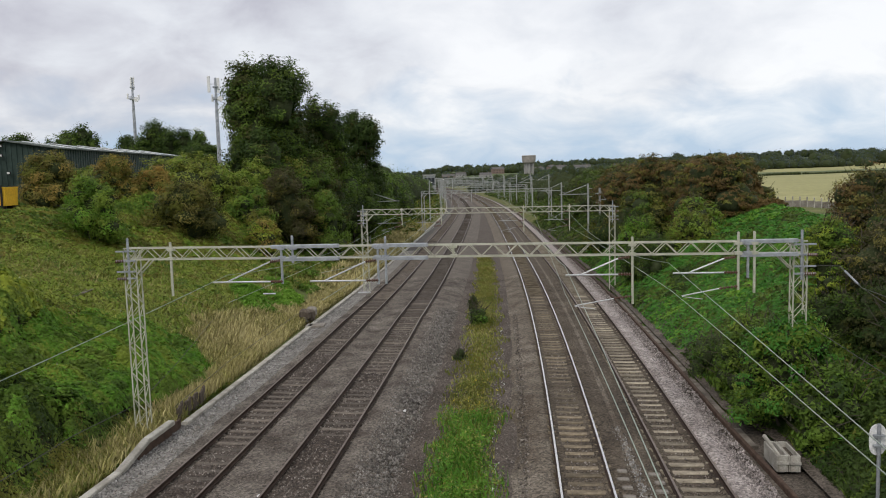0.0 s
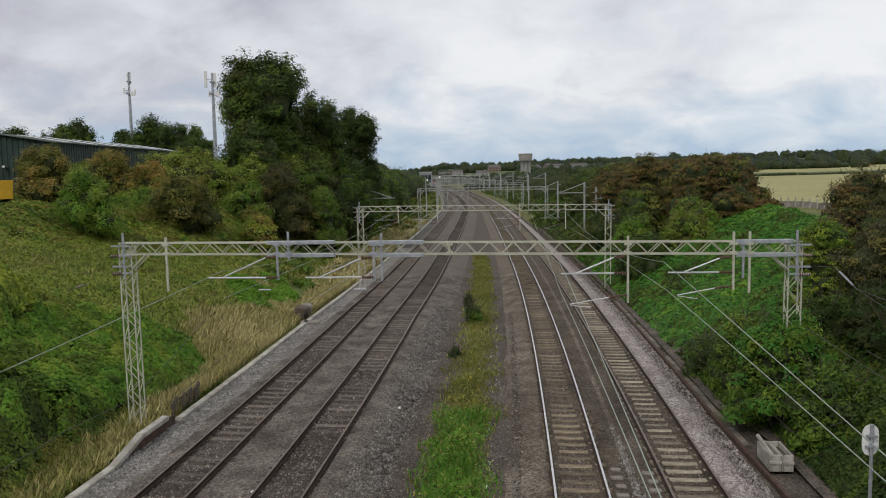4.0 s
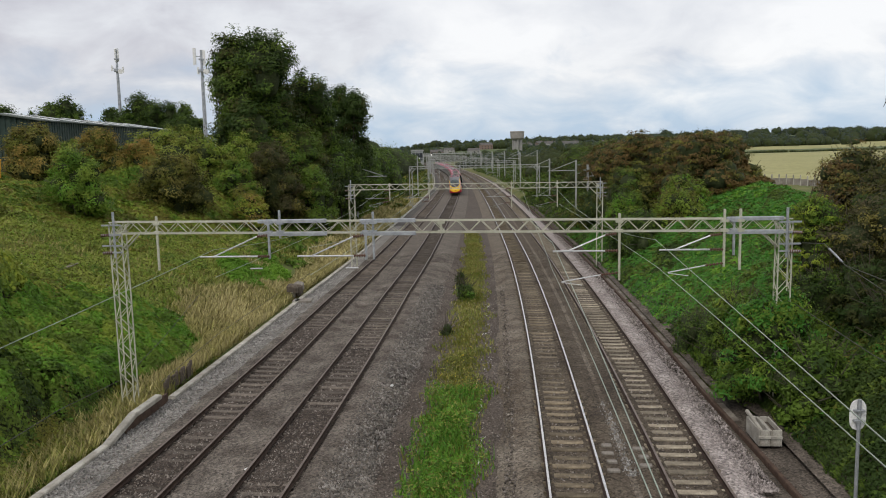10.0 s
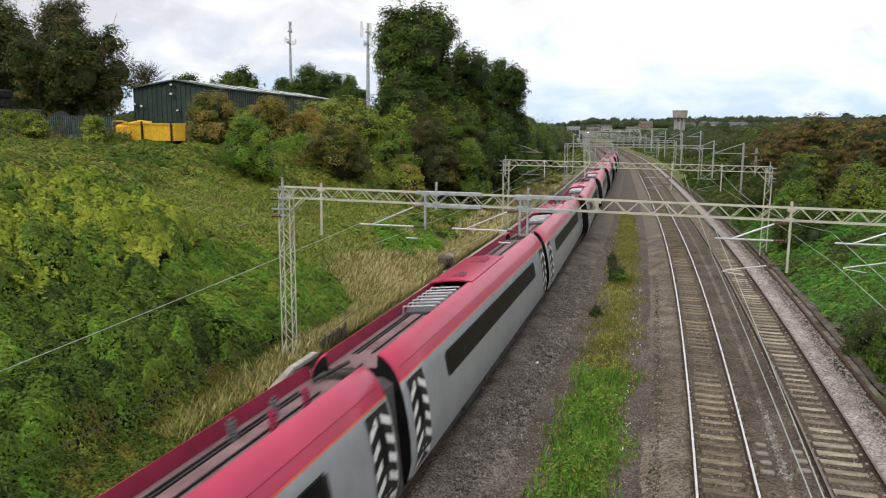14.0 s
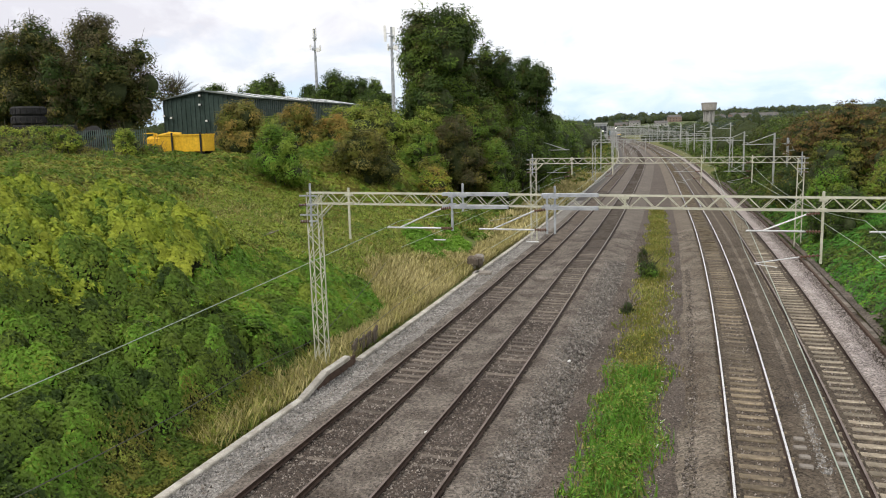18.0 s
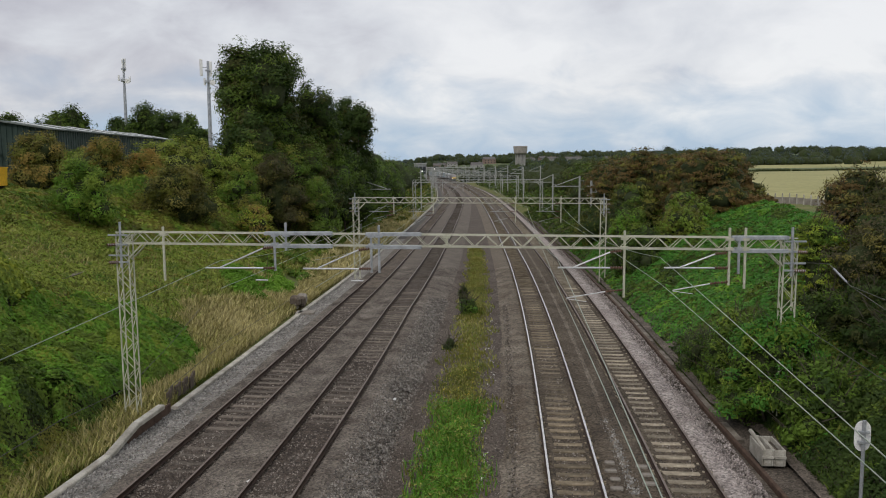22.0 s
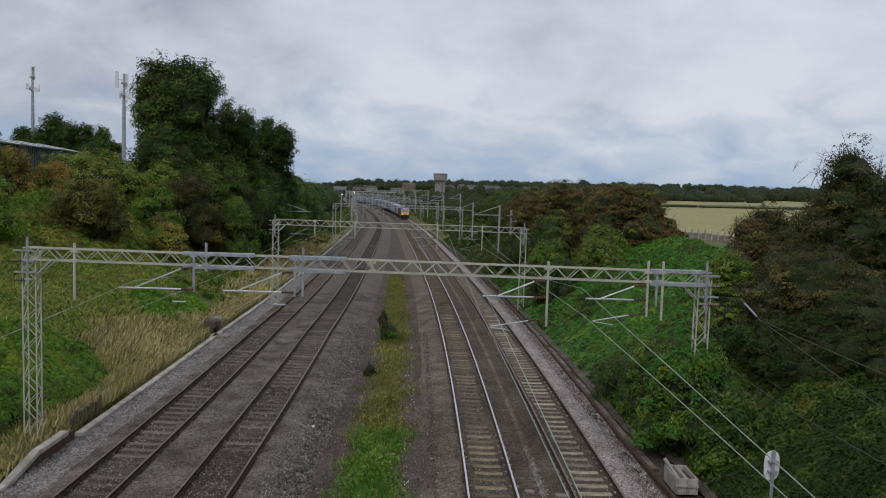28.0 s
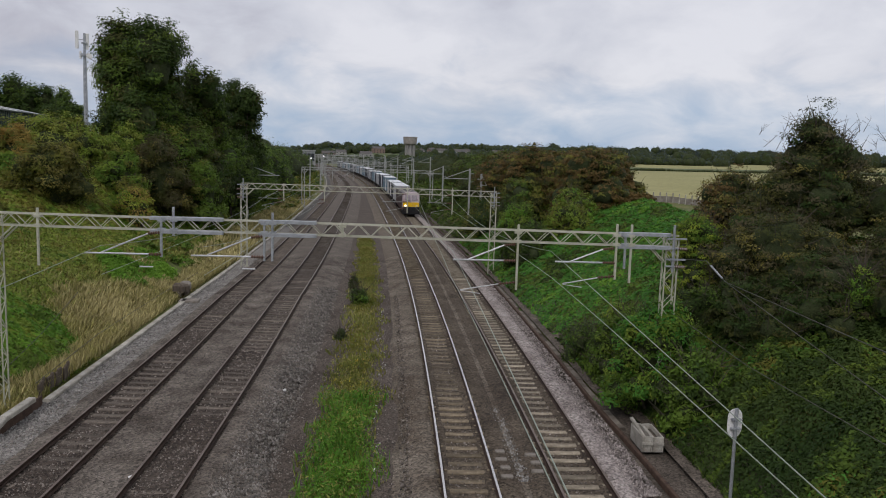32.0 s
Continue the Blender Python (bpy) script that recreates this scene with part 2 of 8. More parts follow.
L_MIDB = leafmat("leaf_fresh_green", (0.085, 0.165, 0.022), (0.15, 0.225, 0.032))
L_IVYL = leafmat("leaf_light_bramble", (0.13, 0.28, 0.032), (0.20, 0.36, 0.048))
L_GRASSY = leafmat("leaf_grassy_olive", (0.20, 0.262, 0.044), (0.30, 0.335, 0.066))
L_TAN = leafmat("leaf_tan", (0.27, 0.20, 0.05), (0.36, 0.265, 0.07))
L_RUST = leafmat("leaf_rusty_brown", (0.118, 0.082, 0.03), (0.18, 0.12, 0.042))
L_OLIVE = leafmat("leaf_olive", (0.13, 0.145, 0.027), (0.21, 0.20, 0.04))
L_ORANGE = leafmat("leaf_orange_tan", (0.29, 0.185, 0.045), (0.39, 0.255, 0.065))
# blue-grey leaves for distant woods: the haze is put into their colour
L_FAR = leafmat("leaf_far_haze", (0.052, 0.076, 0.082), (0.078, 0.105, 0.108), scale=0.05)
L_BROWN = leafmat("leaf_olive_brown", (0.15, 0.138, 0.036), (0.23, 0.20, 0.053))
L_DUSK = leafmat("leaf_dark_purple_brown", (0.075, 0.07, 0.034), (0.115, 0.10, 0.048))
M_GRASS_DRY = mat("grass_dry_straw", (0.36, 0.315, 0.14), (0.50, 0.44, 0.21), 0.4, 0.8, fine=3, island=0.35, translucent=0.25)
M_GRASS = mat("grass_green", (0.16, 0.20, 0.04), (0.26, 0.27, 0.065), 0.3, 0.7, fine=3, island=0.45, translucent=0.25)
M_GRASS_MIX = mat("grass_olive", (0.25, 0.24, 0.075), (0.37, 0.33, 0.125), 0.3, 0.7, fine=3, island=0.45, translucent=0.25)
M_WEED = mat("weed_vivid_green", (0.07, 0.20, 0.02), (0.14, 0.28, 0.035), 0.6, 0.6, fine=4, island=0.45, translucent=0.3)
M_FLOWER_Y = mat("flower_yellow", (0.55, 0.42, 0.04), (0.65, 0.5, 0.06), 3, 0.6, island=0.2)
M_FLOWER_W = mat("flower_white", (0.6, 0.6, 0.55), (0.75, 0.75, 0.7), 3, 0.6, island=0.2)
M_BARK = mat("bark", (0.05, 0.042, 0.032), (0.10, 0.085, 0.065), 3, 0.95, bump=0.5)
M_LITTER_SHADE = mat("litter_and_gap_shade", (0.03, 0.035, 0.014), (0.06, 0.06, 0.026), 1.2, 0.95, bump=0.8, fine=14, dist=0.08)
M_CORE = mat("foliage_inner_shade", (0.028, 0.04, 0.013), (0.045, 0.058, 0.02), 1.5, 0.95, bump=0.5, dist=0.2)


# ---- mesh tools ----
class G:
    """Vertices and faces gathered for one mesh."""

    def __init__(self):
        self.v, self.f, self.m = [], [], []

    def add(self, vs, fs, m=0):
        o = len(self.v)
        self.v.extend(tuple(p) for p in vs)
        self.f.extend(tuple(i + o for i in q) for q in fs)
        self.m.extend([m] * len(fs))
        return self

    def box(self, c, s, m=0, rz=0.0, ch=0.0):
        """A box round c with chamfered vertical and top edges."""
        x, y, z = s[0] / 2, s[1] / 2, s[2] / 2
        k = min(ch, x * 0.9, y * 0.9, z * 0.9)
        ring = [(-x + k, -y), (x - k, -y), (x, -y + k), (x, y - k), (x - k, y), (-x + k, y), (-x, y - k), (-x, -y + k)] if k else [(-x, -y), (x, -y), (x, y), (-x, y)]
        n = len(ring)
        lay = [(1.0, -z), (1.0, z - k)] + ([(None, z)] if k else [])
        vs = []
        for q, h in lay:
            for a, b in ring:
                if q is None:
                    a, b = a * (1 - k / x), b * (1 - k / y)
                vs.append((a, b, h))
        if not k:
            vs = [(a, b, h) for h in (-z, z) for a, b in ring]
        nl = len(vs) // n
        fs = [tuple(range(n - 1, -1, -1)), tuple(range((nl - 1) * n, nl * n))]
        for l in range(nl - 1):
            for i in range(n):
                j = (i + 1) % n
                fs.append((l * n + i, l * n + j, (l + 1) * n + j, (l + 1) * n + i))
        cs, sn = math.cos(rz), math.sin(rz)
        return self.add([(c[0] + a * cs - b * sn, c[1] + a * sn + b * cs, c[2] + h) for a, b, h in vs], fs, m)

    def cyl(self, p, q, r, r2=None, n=8, m=0, cap=True):
        p, q = Vector(p), Vector(q)
        r2 = r if r2 is None else r2
        d = (q - p).normalized()
        a = d.orthogonal().normalized()
        b = d.cross(a)
        vs = []
        for c, rr in ((p, r), (q, r2)):
            vs += [c + (a * math.cos(2 * math.pi * i / n) + b * math.sin(2 * math.pi * i / n)) * rr for i in range(n)]
        fs = [(i, (i + 1) % n, n + (i + 1) % n, n + i) for i in range(n)]
        if cap:
            fs += [tuple(range(n - 1, -1, -1)), tuple(range(n, 2 * n))]
        return self.add(vs, fs, m)

    def tube(self, pts, r, n=6, m=0):
        for a, b in zip(pts, pts[1:]):
            self.cyl(a, b, r, n=n, m=m)
        return self

    def loft(self, rings, m=0, cap=True, closed=True, mats=None):
        n = len(rings[0])
        vs = [p for r in rings for p in r]
        fs, ms = [], []
        for l in range(len(rings) - 1):
            for i in range(n if closed else n - 1):
                j = (i + 1) % n
                fs.append((l * n + i, l * n + j, (l + 1) * n + j, (l + 1) * n + i))
                ms.append(mats(l, i) if mats else m)
        if cap:
            fs += [tuple(range(n - 1, -1, -1)), tuple(range((len(rings) - 1) * n, len(rings) * n))]
            ms += [ms[0] if mats else m, ms[-1] if mats else m]
        o = len(self.v)
        self.v.extend(tuple(p) for p in vs)
        self.f.extend(tuple(i + o for i in q) for q in fs)
        self.m.extend(ms)
        return self

    def mesh(self, name, mats, smooth=False):
        me = bpy.data.meshes.new(name)
        me.from_pydata(self.v, [], self.f)
        for q in mats if isinstance(mats, (list, tuple)) else [mats]:
            me.materials.append(q)
        if isinstance(mats, (list, tuple)) and len(mats) > 1:
            me.polygons.foreach_set("material_index", self.m)
        if smooth:
            me.polygons.foreach_set("use_smooth", [True] * len(me.polygons))
            me.set_sharp_from_angle(angle=radians(38))
        me.update()
        return me


def part(name, g, material, parent=None, label="", smooth=False):
    """Links a G (or a ready mesh) as one mesh object under a thing or part."""
    me = g.mesh(name, material, smooth) if isinstance(g, G) else g
    ob = new(name, me)
    if parent is not None:
        ob.parent = parent
    if label:
        ob["label"] = label
    return ob


def thing(name, label, category, group="", kind="", m=None):
    ob = new(name)
    ob.empty_display_size = 0.3
    if m is not None:
        ob.matrix_basis = m
    return tagged(ob, label, category, group, kind)


def fast_mesh(name, co, quads, material):
    """A mesh out of numpy arrays: co (n, 3), quads (m, 3 or 4)."""
    me = bpy.data.meshes.new(name)
    k = quads.shape[1]
    me.vertices.add(len(co))
    me.vertices.foreach_set("co", co.astype(np.float32).ravel())
    me.loops.add(quads.size)
    me.loops.foreach_set("vertex_index", quads.astype(np.int32).ravel())
    me.polygons.add(len(quads))
    me.polygons.foreach_set("loop_start", np.arange(0, quads.size, k, dtype=np.int32))
    for q in material if isinstance(material, (list, tuple)) else [material]:
        me.materials.append(q)
    me.update(calc_edges=True)
    me.validate()
    return me


# ---- the line: four tracks on a gentle left-hand bend ----
NODE_Y = (-1500, -60, 0, 25, 50, 80, 120, 170, 240, 340, 500, 800, 1300)
NODE_S = (0.13, 0.13, 0.118, 0.0954, 0.0727, 0.0475, 0.0424, 0.0332, 0.010, -0.022, -0.06, -0.12, -0.2)
_y = np.arange(-1500, 1301, 1.0)
_s = np.interp(_y, NODE_Y, NODE_S)
_x = np.concatenate([[0], np.cumsum((_s[1:] + _s[:-1]) / 2)])
_x -= np.interp(0, _y, _x)
OFFS = (-10.52, -7.13, 1.60, 4.89)
CLOSING = 0.02


def line_x(y):
    return np.interp(y, _y, _x)


def line_slope(y):
    return np.interp(y, _y, _s)


def track_x(i, y):
    return OFFS[i] + line_x(y) + (CLOSING * np.clip(np.asarray(y) - 50, 0, 150) if i < 2 else 0.0)


def wall_x(y):
    """The foot of the left bank."""
    return track_x(0, y) - 2.95


def edge_x(y):
    """The foot of the right bank."""
    return track_x(3, y) + 3.05 + np.interp(y, [12, 26.5, 30], [0.8, 0.8, 0.0])


def stations(y0, y1, near=2.0, far=8.0, turn=140):
    ys, y = [], y0
    while y < y1:
        ys.append(y)
        y += near if y < turn else far
    return ys + [y1]


def sweep(g, profile, fx, ys, z=0.0, m=0, closed=True, cap=True, fz=None):
    """A cross-section (sideways, up) carried along a line given by fx(y)."""
    rings = []
    for y in ys:
        x = float(fx(y))
        s = float(fx(y + 0.5) - fx(y - 0.5))
        k = 1 / math.hypot(1, s)
        dz = z + (fz(y) if fz else 0)
        rings.append([(x + a * k, y - a * s * k, b + dz) for a, b in profile])
    return g.loft(rings, m, cap and closed, closed)


# ---- the ground: one sheet, a cutting with banks, fields and far hills ----
def wavy(x, y, k=1.0):
    return (np.sin(x * 0.41 * k + y * 0.23 * k) + np.sin(x * 0.17 * k - y * 0.37 * k + 1.3) + np.sin(x * 0.83 * k + 2.1) * np.sin(y * 0.71 * k)) / 3


def terrain(x, y):
    x, y = np.asarray(x, float), np.asarray(y, float)
    dl, dr = wall_x(y) - x, x - edge_x(y)
    fade = np.interp(y, [-3000, 110, 260, 420], [1, 1, 0.45, 0.08])
    zl = np.interp(dl, [0, 1.6, 6, 12, 19, 25, 60], [-0.35, -0.2, 1.8, 4.0, 6.5, 7.3, 7.5])
    zr = np.interp(dr, [0, 0.8, 4, 8, 13, 17, 24, 60], [-0.35, 0.25, 2.0, 3.7, 5.2, 5.0, 4.7, 4.7])
    z = np.where(dl > 0, zl, np.where(dr > 0, zr, -0.75))
    off = np.maximum(dl, dr)
    level = np.clip((dr - 14 - 0.08 * np.clip(y - 100, 0, 900)) / 20, 0, 1)
    z = np.where(z > 0, z * (fade + (1 - fade) * level), z) + np.where(off > 1.5, wavy(x, y) * 0.22 * np.clip(off / 6, 0, 1), 0)
    far = np.interp(y, [500, 1300, 2400, 4500], [0, 6, 26, 30]) * np.clip(off / 60, 0, 1)
    side = np.clip(off / 900, 0, 1) * 14 * np.interp(y, [200, 1500], [0, 1])
    return z + far + side + np.where(off > 60, wavy(x, y, 0.03) * 1.2, 0)


def build_ground():
    us = np.concatenate([[-4500, -2800, -1700, -1000, -600, -380, -250, -170, -120, -90, -70], np.arange(-56, -7, 1.4), [-6.5, -4, 0, 4, 8, 10, 10.9], np.arange(11, 46, 1.4), [50, 60, 72, 90, 120, 170, 250, 380, 600, 1000, 1700, 2800, 4500]])
    ys = np.concatenate([[-4500, -2000, -900, -400, -180, -90, -50, -30], np.arange(-20, 130, 1.8), np.arange(130, 420, 9), [440, 480, 530, 600, 700, 820, 1000, 1250, 1600, 2000, 2500, 3200, 4800]])
    U, Y = np.meshgrid(us, ys)
    X = line_x(Y) - 2.8 + U
    Z = terrain(X, Y)
    co = np.stack([X, Y, Z], -1).reshape(-1, 3)
    n = len(us)
    i = (np.arange(len(ys) - 1)[:, None] * n + np.arange(n - 1)[None]).ravel()
    me = fast_mesh("ground", co, np.stack([i, i + 1, i + n + 1, i + n], 1), [M_GROUND, M_FIELD, M_FIELD_G])
    c = co[np.stack([i, i + 1, i + n + 1, i + n], 1)].mean(1)
    d = c[:, 0] - edge_x(c[:, 1])
    mi = np.zeros(len(i), np.int32)
    mi[(d > 17) & (c[:, 1] > 84) & (c[:, 1] < 420)] = 1
    mi[(d > 30) & (c[:, 1] >= 420)] = 2
    mi[(d > 120) & (c[:, 1] > 520) & (c[:, 1] < 900)] = 1
    mi[(d < -300) & (c[:, 1] > 300)] = 2
    me.polygons.foreach_set("material_index", mi)
    me.polygons.foreach_set("use_smooth", [True] * len(i))
    return tagged(new("ground", me), "grassy cutting banks with stubble fields and far low hills", "ground", kind="structure")


build_ground()

BED_Y = stations(-60, 900, 1.0)


PACKED = {}


def settled(material):
    """The same ballast, packed smooth, for the line further off."""
    if material.name in PACKED:
        return PACKED[material.name]
    m = PACKED[material.name] = material.copy()
    for n in m.node_tree.nodes:
        if n.bl_idname == "ShaderNodeBump":
            n.inputs["Strength"].default_value *= 0.12
        if n.bl_idname == "ShaderNodeMapRange":
            lo, hi = n.inputs[3].default_value, n.inputs[4].default_value
            if (lo, hi) == (0.0, 1.0):
                n.inputs[1].default_value, n.inputs[2].default_value = 0.1, 0.9
            else:
                n.inputs[3].default_value, n.inputs[4].default_value = 1 + (lo - 1) * 0.35, 1 + (hi - 1) * 0.35
    return m


def strip(name, cols, material, label, cat="ballast", ys=BED_Y):
    """A strip of trackbed between lines given as (x of y, z), in a rough near and a packed far length."""
    for far in (0, 1):
        row = [y for y in ys if (y >= 72 if far else y <= 72)]
        if len(row) < 2:
            continue
        g = G()
        rings = [[(float(fx(y)), y, z + 0.004 * float(np.interp(y, [30, 50], [1, 0])) * math.sin(y * 1.7 + i)) for i, (fx, z) in enumerate(cols)] for y in row]
        g.loft(rings, 0, False, False)
        tagged(part(name, g, settled(material) if far else material, smooth=True), label + (" further up the line" if far and "further" not in label else ""), cat, kind="structure")


def tx(i, a):
    return lambda y: track_x(i, y) + a


def rag(i, a, w=0.22):
    """A worn edge between two kinds of ballast."""
    return lambda y: track_x(i, y) + a + w * np.interp(y, [28, 50], [1.0, 0.08]) * (np.sin(y * 0.83 + a) * 0.5 + np.sin(y * 2.1 + i * 2) * 0.35 + np.sin(y * 0.31 + a * 3) * 0.6)


strip("ballast_shoulder", [(lambda y: wall_x(y) - 0.05, -0.24), (tx(0, -2.5), -0.24), (rag(0, -1.5, 0.12), -0.19)], M_BALLAST_GREY, "light grey stone ballast shoulder beside the wall", ys=[y for y in BED_Y if y < 101])
strip("ballast_shoulder_far", [(lambda y: wall_x(y) - 0.05, -0.24), (tx(0, -2.5), -0.24), (tx(0, -1.5), -0.19)], M_TRACKBED_FAR, "dark grey ballast shoulder further up the line", ys=[y for y in BED_Y if y > 98])
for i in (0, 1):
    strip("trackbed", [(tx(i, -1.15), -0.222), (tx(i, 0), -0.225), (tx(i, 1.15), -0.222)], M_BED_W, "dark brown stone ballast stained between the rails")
strip("ballast_sixfoot", [(tx(0, 1.15), -0.222), (tx(0, 1.7), -0.19), (tx(1, -1.15), -0.222)], M_BALLAST_L, "lighter grey-brown ballast between two tracks")
strip("ballast_edge", [(rag(0, -1.5, 0.12), -0.19), (tx(0, -1.15), -0.222)], M_BALLAST_L, "grey-brown ballast beside the rails")
strip("ballast_edge", [(tx(1, 1.15), -0.222), (tx(1, 1.5), -0.19)], M_BALLAST_L, "grey-brown ballast beside the rails")
strip("ballast_shoulder_inner", [(tx(1, 1.5), -0.19), (tx(1, 2.1), -0.32), (rag(1, 2.75, 0.3), -0.44)], M_BALLAST_L, "brown-grey ballast shoulder")
strip("wide_way", [(rag(1, 2.75, 0.3), -0.44), (tx(1, 4.2), -0.40), (tx(2, -3.2), -0.40), (rag(2, -2.2, 0.2), -0.42)], M_BALLAST_DARK, "dark brown gritty strip between the pairs of tracks")
strip("ballast_slope", [(rag(2, -2.2, 0.2), -0.42), (tx(2, -1.5), -0.2), (tx(2, -1.15), -0.235)], M_BALLAST_R, "ochre-brown ballast slope")
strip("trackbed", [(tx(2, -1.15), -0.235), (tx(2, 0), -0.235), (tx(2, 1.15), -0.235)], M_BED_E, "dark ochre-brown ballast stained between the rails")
strip("ballast_sixfoot", [(tx(2, 1.15), -0.235), (tx(2, 1.6), -0.22), (tx(3, -1.15), -0.235)], M_BALLAST_R, "ochre-brown ballast between two tracks")
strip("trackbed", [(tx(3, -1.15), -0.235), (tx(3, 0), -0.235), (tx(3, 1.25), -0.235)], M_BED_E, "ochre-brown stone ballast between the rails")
strip("ballast_shoulder_new", [(tx(3, 1.25), -0.2), (rag(3, 1.6, 0.1), -0.2), (rag(3, 1.95, 0.2), -0.38)], M_BALLAST_PINK, "fresh pinkish-white ballast shoulder")
strip("cess_path", [(rag(3, 1.95, 0.2), -0.38), (tx(3, 2.7), -0.46), (lambda y: edge_x(y) + 0.7, -0.4)], M_CESS, "dark earthy cess path beside the bank", "path")

g = G()
g.loft([[(float(edge_x(y)) + a, y, float(terrain(edge_x(y) + max(a, 0.2), y)) + 0.05 - 0.3 * max(0.0, -a)) for a in (-0.32, -0.12, 0.1, 0.5, 0.95, 1.4)] for y in BED_Y if 8 < y < 130], 0, False, False)
tagged(part("bank_foot", g, M_CESS, smooth=True), "bare dark earth along the foot of the east bank", "earth", kind="structure")

# ballast heaped over the sleeper ends
for i, a, m in ((0, -1, M_BALLAST_L), (0, 1, M_BALLAST_L), (1, -1, M_BALLAST_L), (1, 1, M_BALLAST_L), (2, -1, M_BALLAST_R), (2, 1, M_BED_E), (3, -1, M_BED_E), (3, 1, M_BALLAST_PINK)):
    cols = [(tx(i, a * 1.55), -0.215), (tx(i, a * 1.25), -0.15), (tx(i, a * 0.95), -0.157), (tx(i, a * 0.86), -0.2)]
    if i > 1:
        inner = [(tx(i, a * 0.70), -0.165), (rag(i, a * 0.56, 0.05), -0.165), (rag(i, a * 0.43, 0.09), -0.25)]
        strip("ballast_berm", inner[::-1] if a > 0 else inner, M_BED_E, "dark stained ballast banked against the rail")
    strip("ballast_berm", cols if a < 0 else cols[::-1], m, "stone ballast heaped over the sleeper ends")

RAIL_PROFILE = [(-.07, -.159), (.07, -.159), (.07, -.145), (.012, -.125), (.012, -.045), (.036, -.035), (.036, -.004), (.031, 0),
                (-.031, 0), (-.036, -.004), (-.036, -.035), (-.012, -.045), (-.012, -.125), (-.07, -.145)]


def rail_mesh(i, a, top):
    g = G()
    rings = []
    for y in stations(-60, 900, 2.5, 10, 200):
        x, s = float(track_x(i, y)), float(line_slope(y))
        k = 1 / math.hypot(1, s)
        rings.append([(x + (a + p) * k, y - (a + p) * s * k, q) for p, q in RAIL_PROFILE])
    g.loft(rings, mats=lambda l, j: 1 if j in (6, 7, 8) else 0)
    return g.mesh("rail", [M_RAIL_RUST, top], True)


def sleeper_mesh(material):
    g = G()
    prof = [(-0.14, -0.09), (0.14, -0.09), (0.14, 0.0), (0.105, 0.035), (-0.105, 0.035), (-0.14, 0.0)]
    xs = (-1.26, -1.2, -0.45, 0.45, 1.2, 1.26)
    dz = (-0.03, 0, -0.025, -0.025, 0, -0.03)
    g.loft([[(x, a, b + (d if b > 0 else 0)) for a, b in prof] for x, d in zip(xs, dz)])
    for s in (-1, 1):
        for q in (-0.11, 0.11):
            g.box((s * 0.7525 + q, 0, 0.05), (0.07, 0.09, 0.045), ch=0.0)
    return g.mesh("sleeper", material)


rng = random.Random(4)
for i, (top, smat, label) in enumerate(((M_RAIL_DULL, M_SLEEPER_D, "rusty-sided rails on dark sleepers half sunk in ballast"), (M_RAIL_DULL, M_SLEEPER_D, "brown rails on weathered sleepers in grey-brown ballast"),
                                        (M_RAIL_TOP, M_SLEEPER_B, "bright polished rails on ochre-stained sleepers"), (M_RAIL_DULL, M_SLEEPER, "dull rails on pale concrete sleepers"))):
    tr = thing("railway_track", label, "railway track", "running lines in the cutting")
    for a in (-0.7525, 0.7525):
        part("rail", rail_mesh(i, a, top), None, tr)
    sm = sleeper_mesh(smat)
    far = G()
    y, n = 13.0, 0
    while y < 330:
        x, s = float(track_x(i, y)), float(line_slope(y))
        sink = (0.045 * max(0.0, math.sin(y * 0.19 + i * 2.1) * 0.7 + math.sin(y * 0.53 + i) * 0.5) + 0.035 * max(0.0, min(1.0, (29 - y) / 6))) if i < 2 else 0.02 * max(0.0, math.sin(y * 0.31 + i * 1.7) + 0.2 * math.sin(y * 2.3)) + rng.uniform(0, 0.026)
        if n < 72:
            ob = part("sleeper", sm, None, tr)
            ob.matrix_basis = pose(x + rng.uniform(-.02, .02), y, -0.2 - sink, 0, 0, -math.degrees(math.atan(s)) + rng.uniform(-.6, .6))
        elif y < 330:
            far.box((x, y, -0.23 - sink), (2.5, 0.24, 0.13), rz=-math.atan(s))
        y += 0.65 if y < 120 else 1.3
        n += 1
    tagged(part("sleepers_further_off", far, smat, tr), kind="stuff")

# loose ballast stones where the line passes closest
def stones(name, fa, fb, y0, y1, count, size, material, label, z=-0.19):
    r = np.random.default_rng(len(name) + count)
    y = y0 + (y1 - y0) * r.random(count) ** 1.5
    q = r.random(count)
    x = fa(y) * (1 - q) + fb(y) * q
    s = size * (0.5 + r.random(count))
    base = r.normal(size=(count, 4, 3)) * 0.75
    tet = np.array([[1, 0, -.5], [-.6, .8, -.5], [-.6, -.8, -.5], [0, 0, .8]])
    z = z[0] + (z[1] - z[0]) * q if isinstance(z, tuple) else np.full(count, z)
    co = np.stack([x, y, z], 1)[:, None] + (tet[None] + base * 0.45) * s[:, None, None]
    f = (np.arange(count) * 4)[:, None, None] + np.array([[0, 1, 2], [0, 3, 1], [1, 3, 2], [2, 3, 0]])[None]
    return tagged(new(name, fast_mesh(name, co.reshape(-1, 3), f.reshape(-1, 3), material)), label, "stones", kind="stuff")


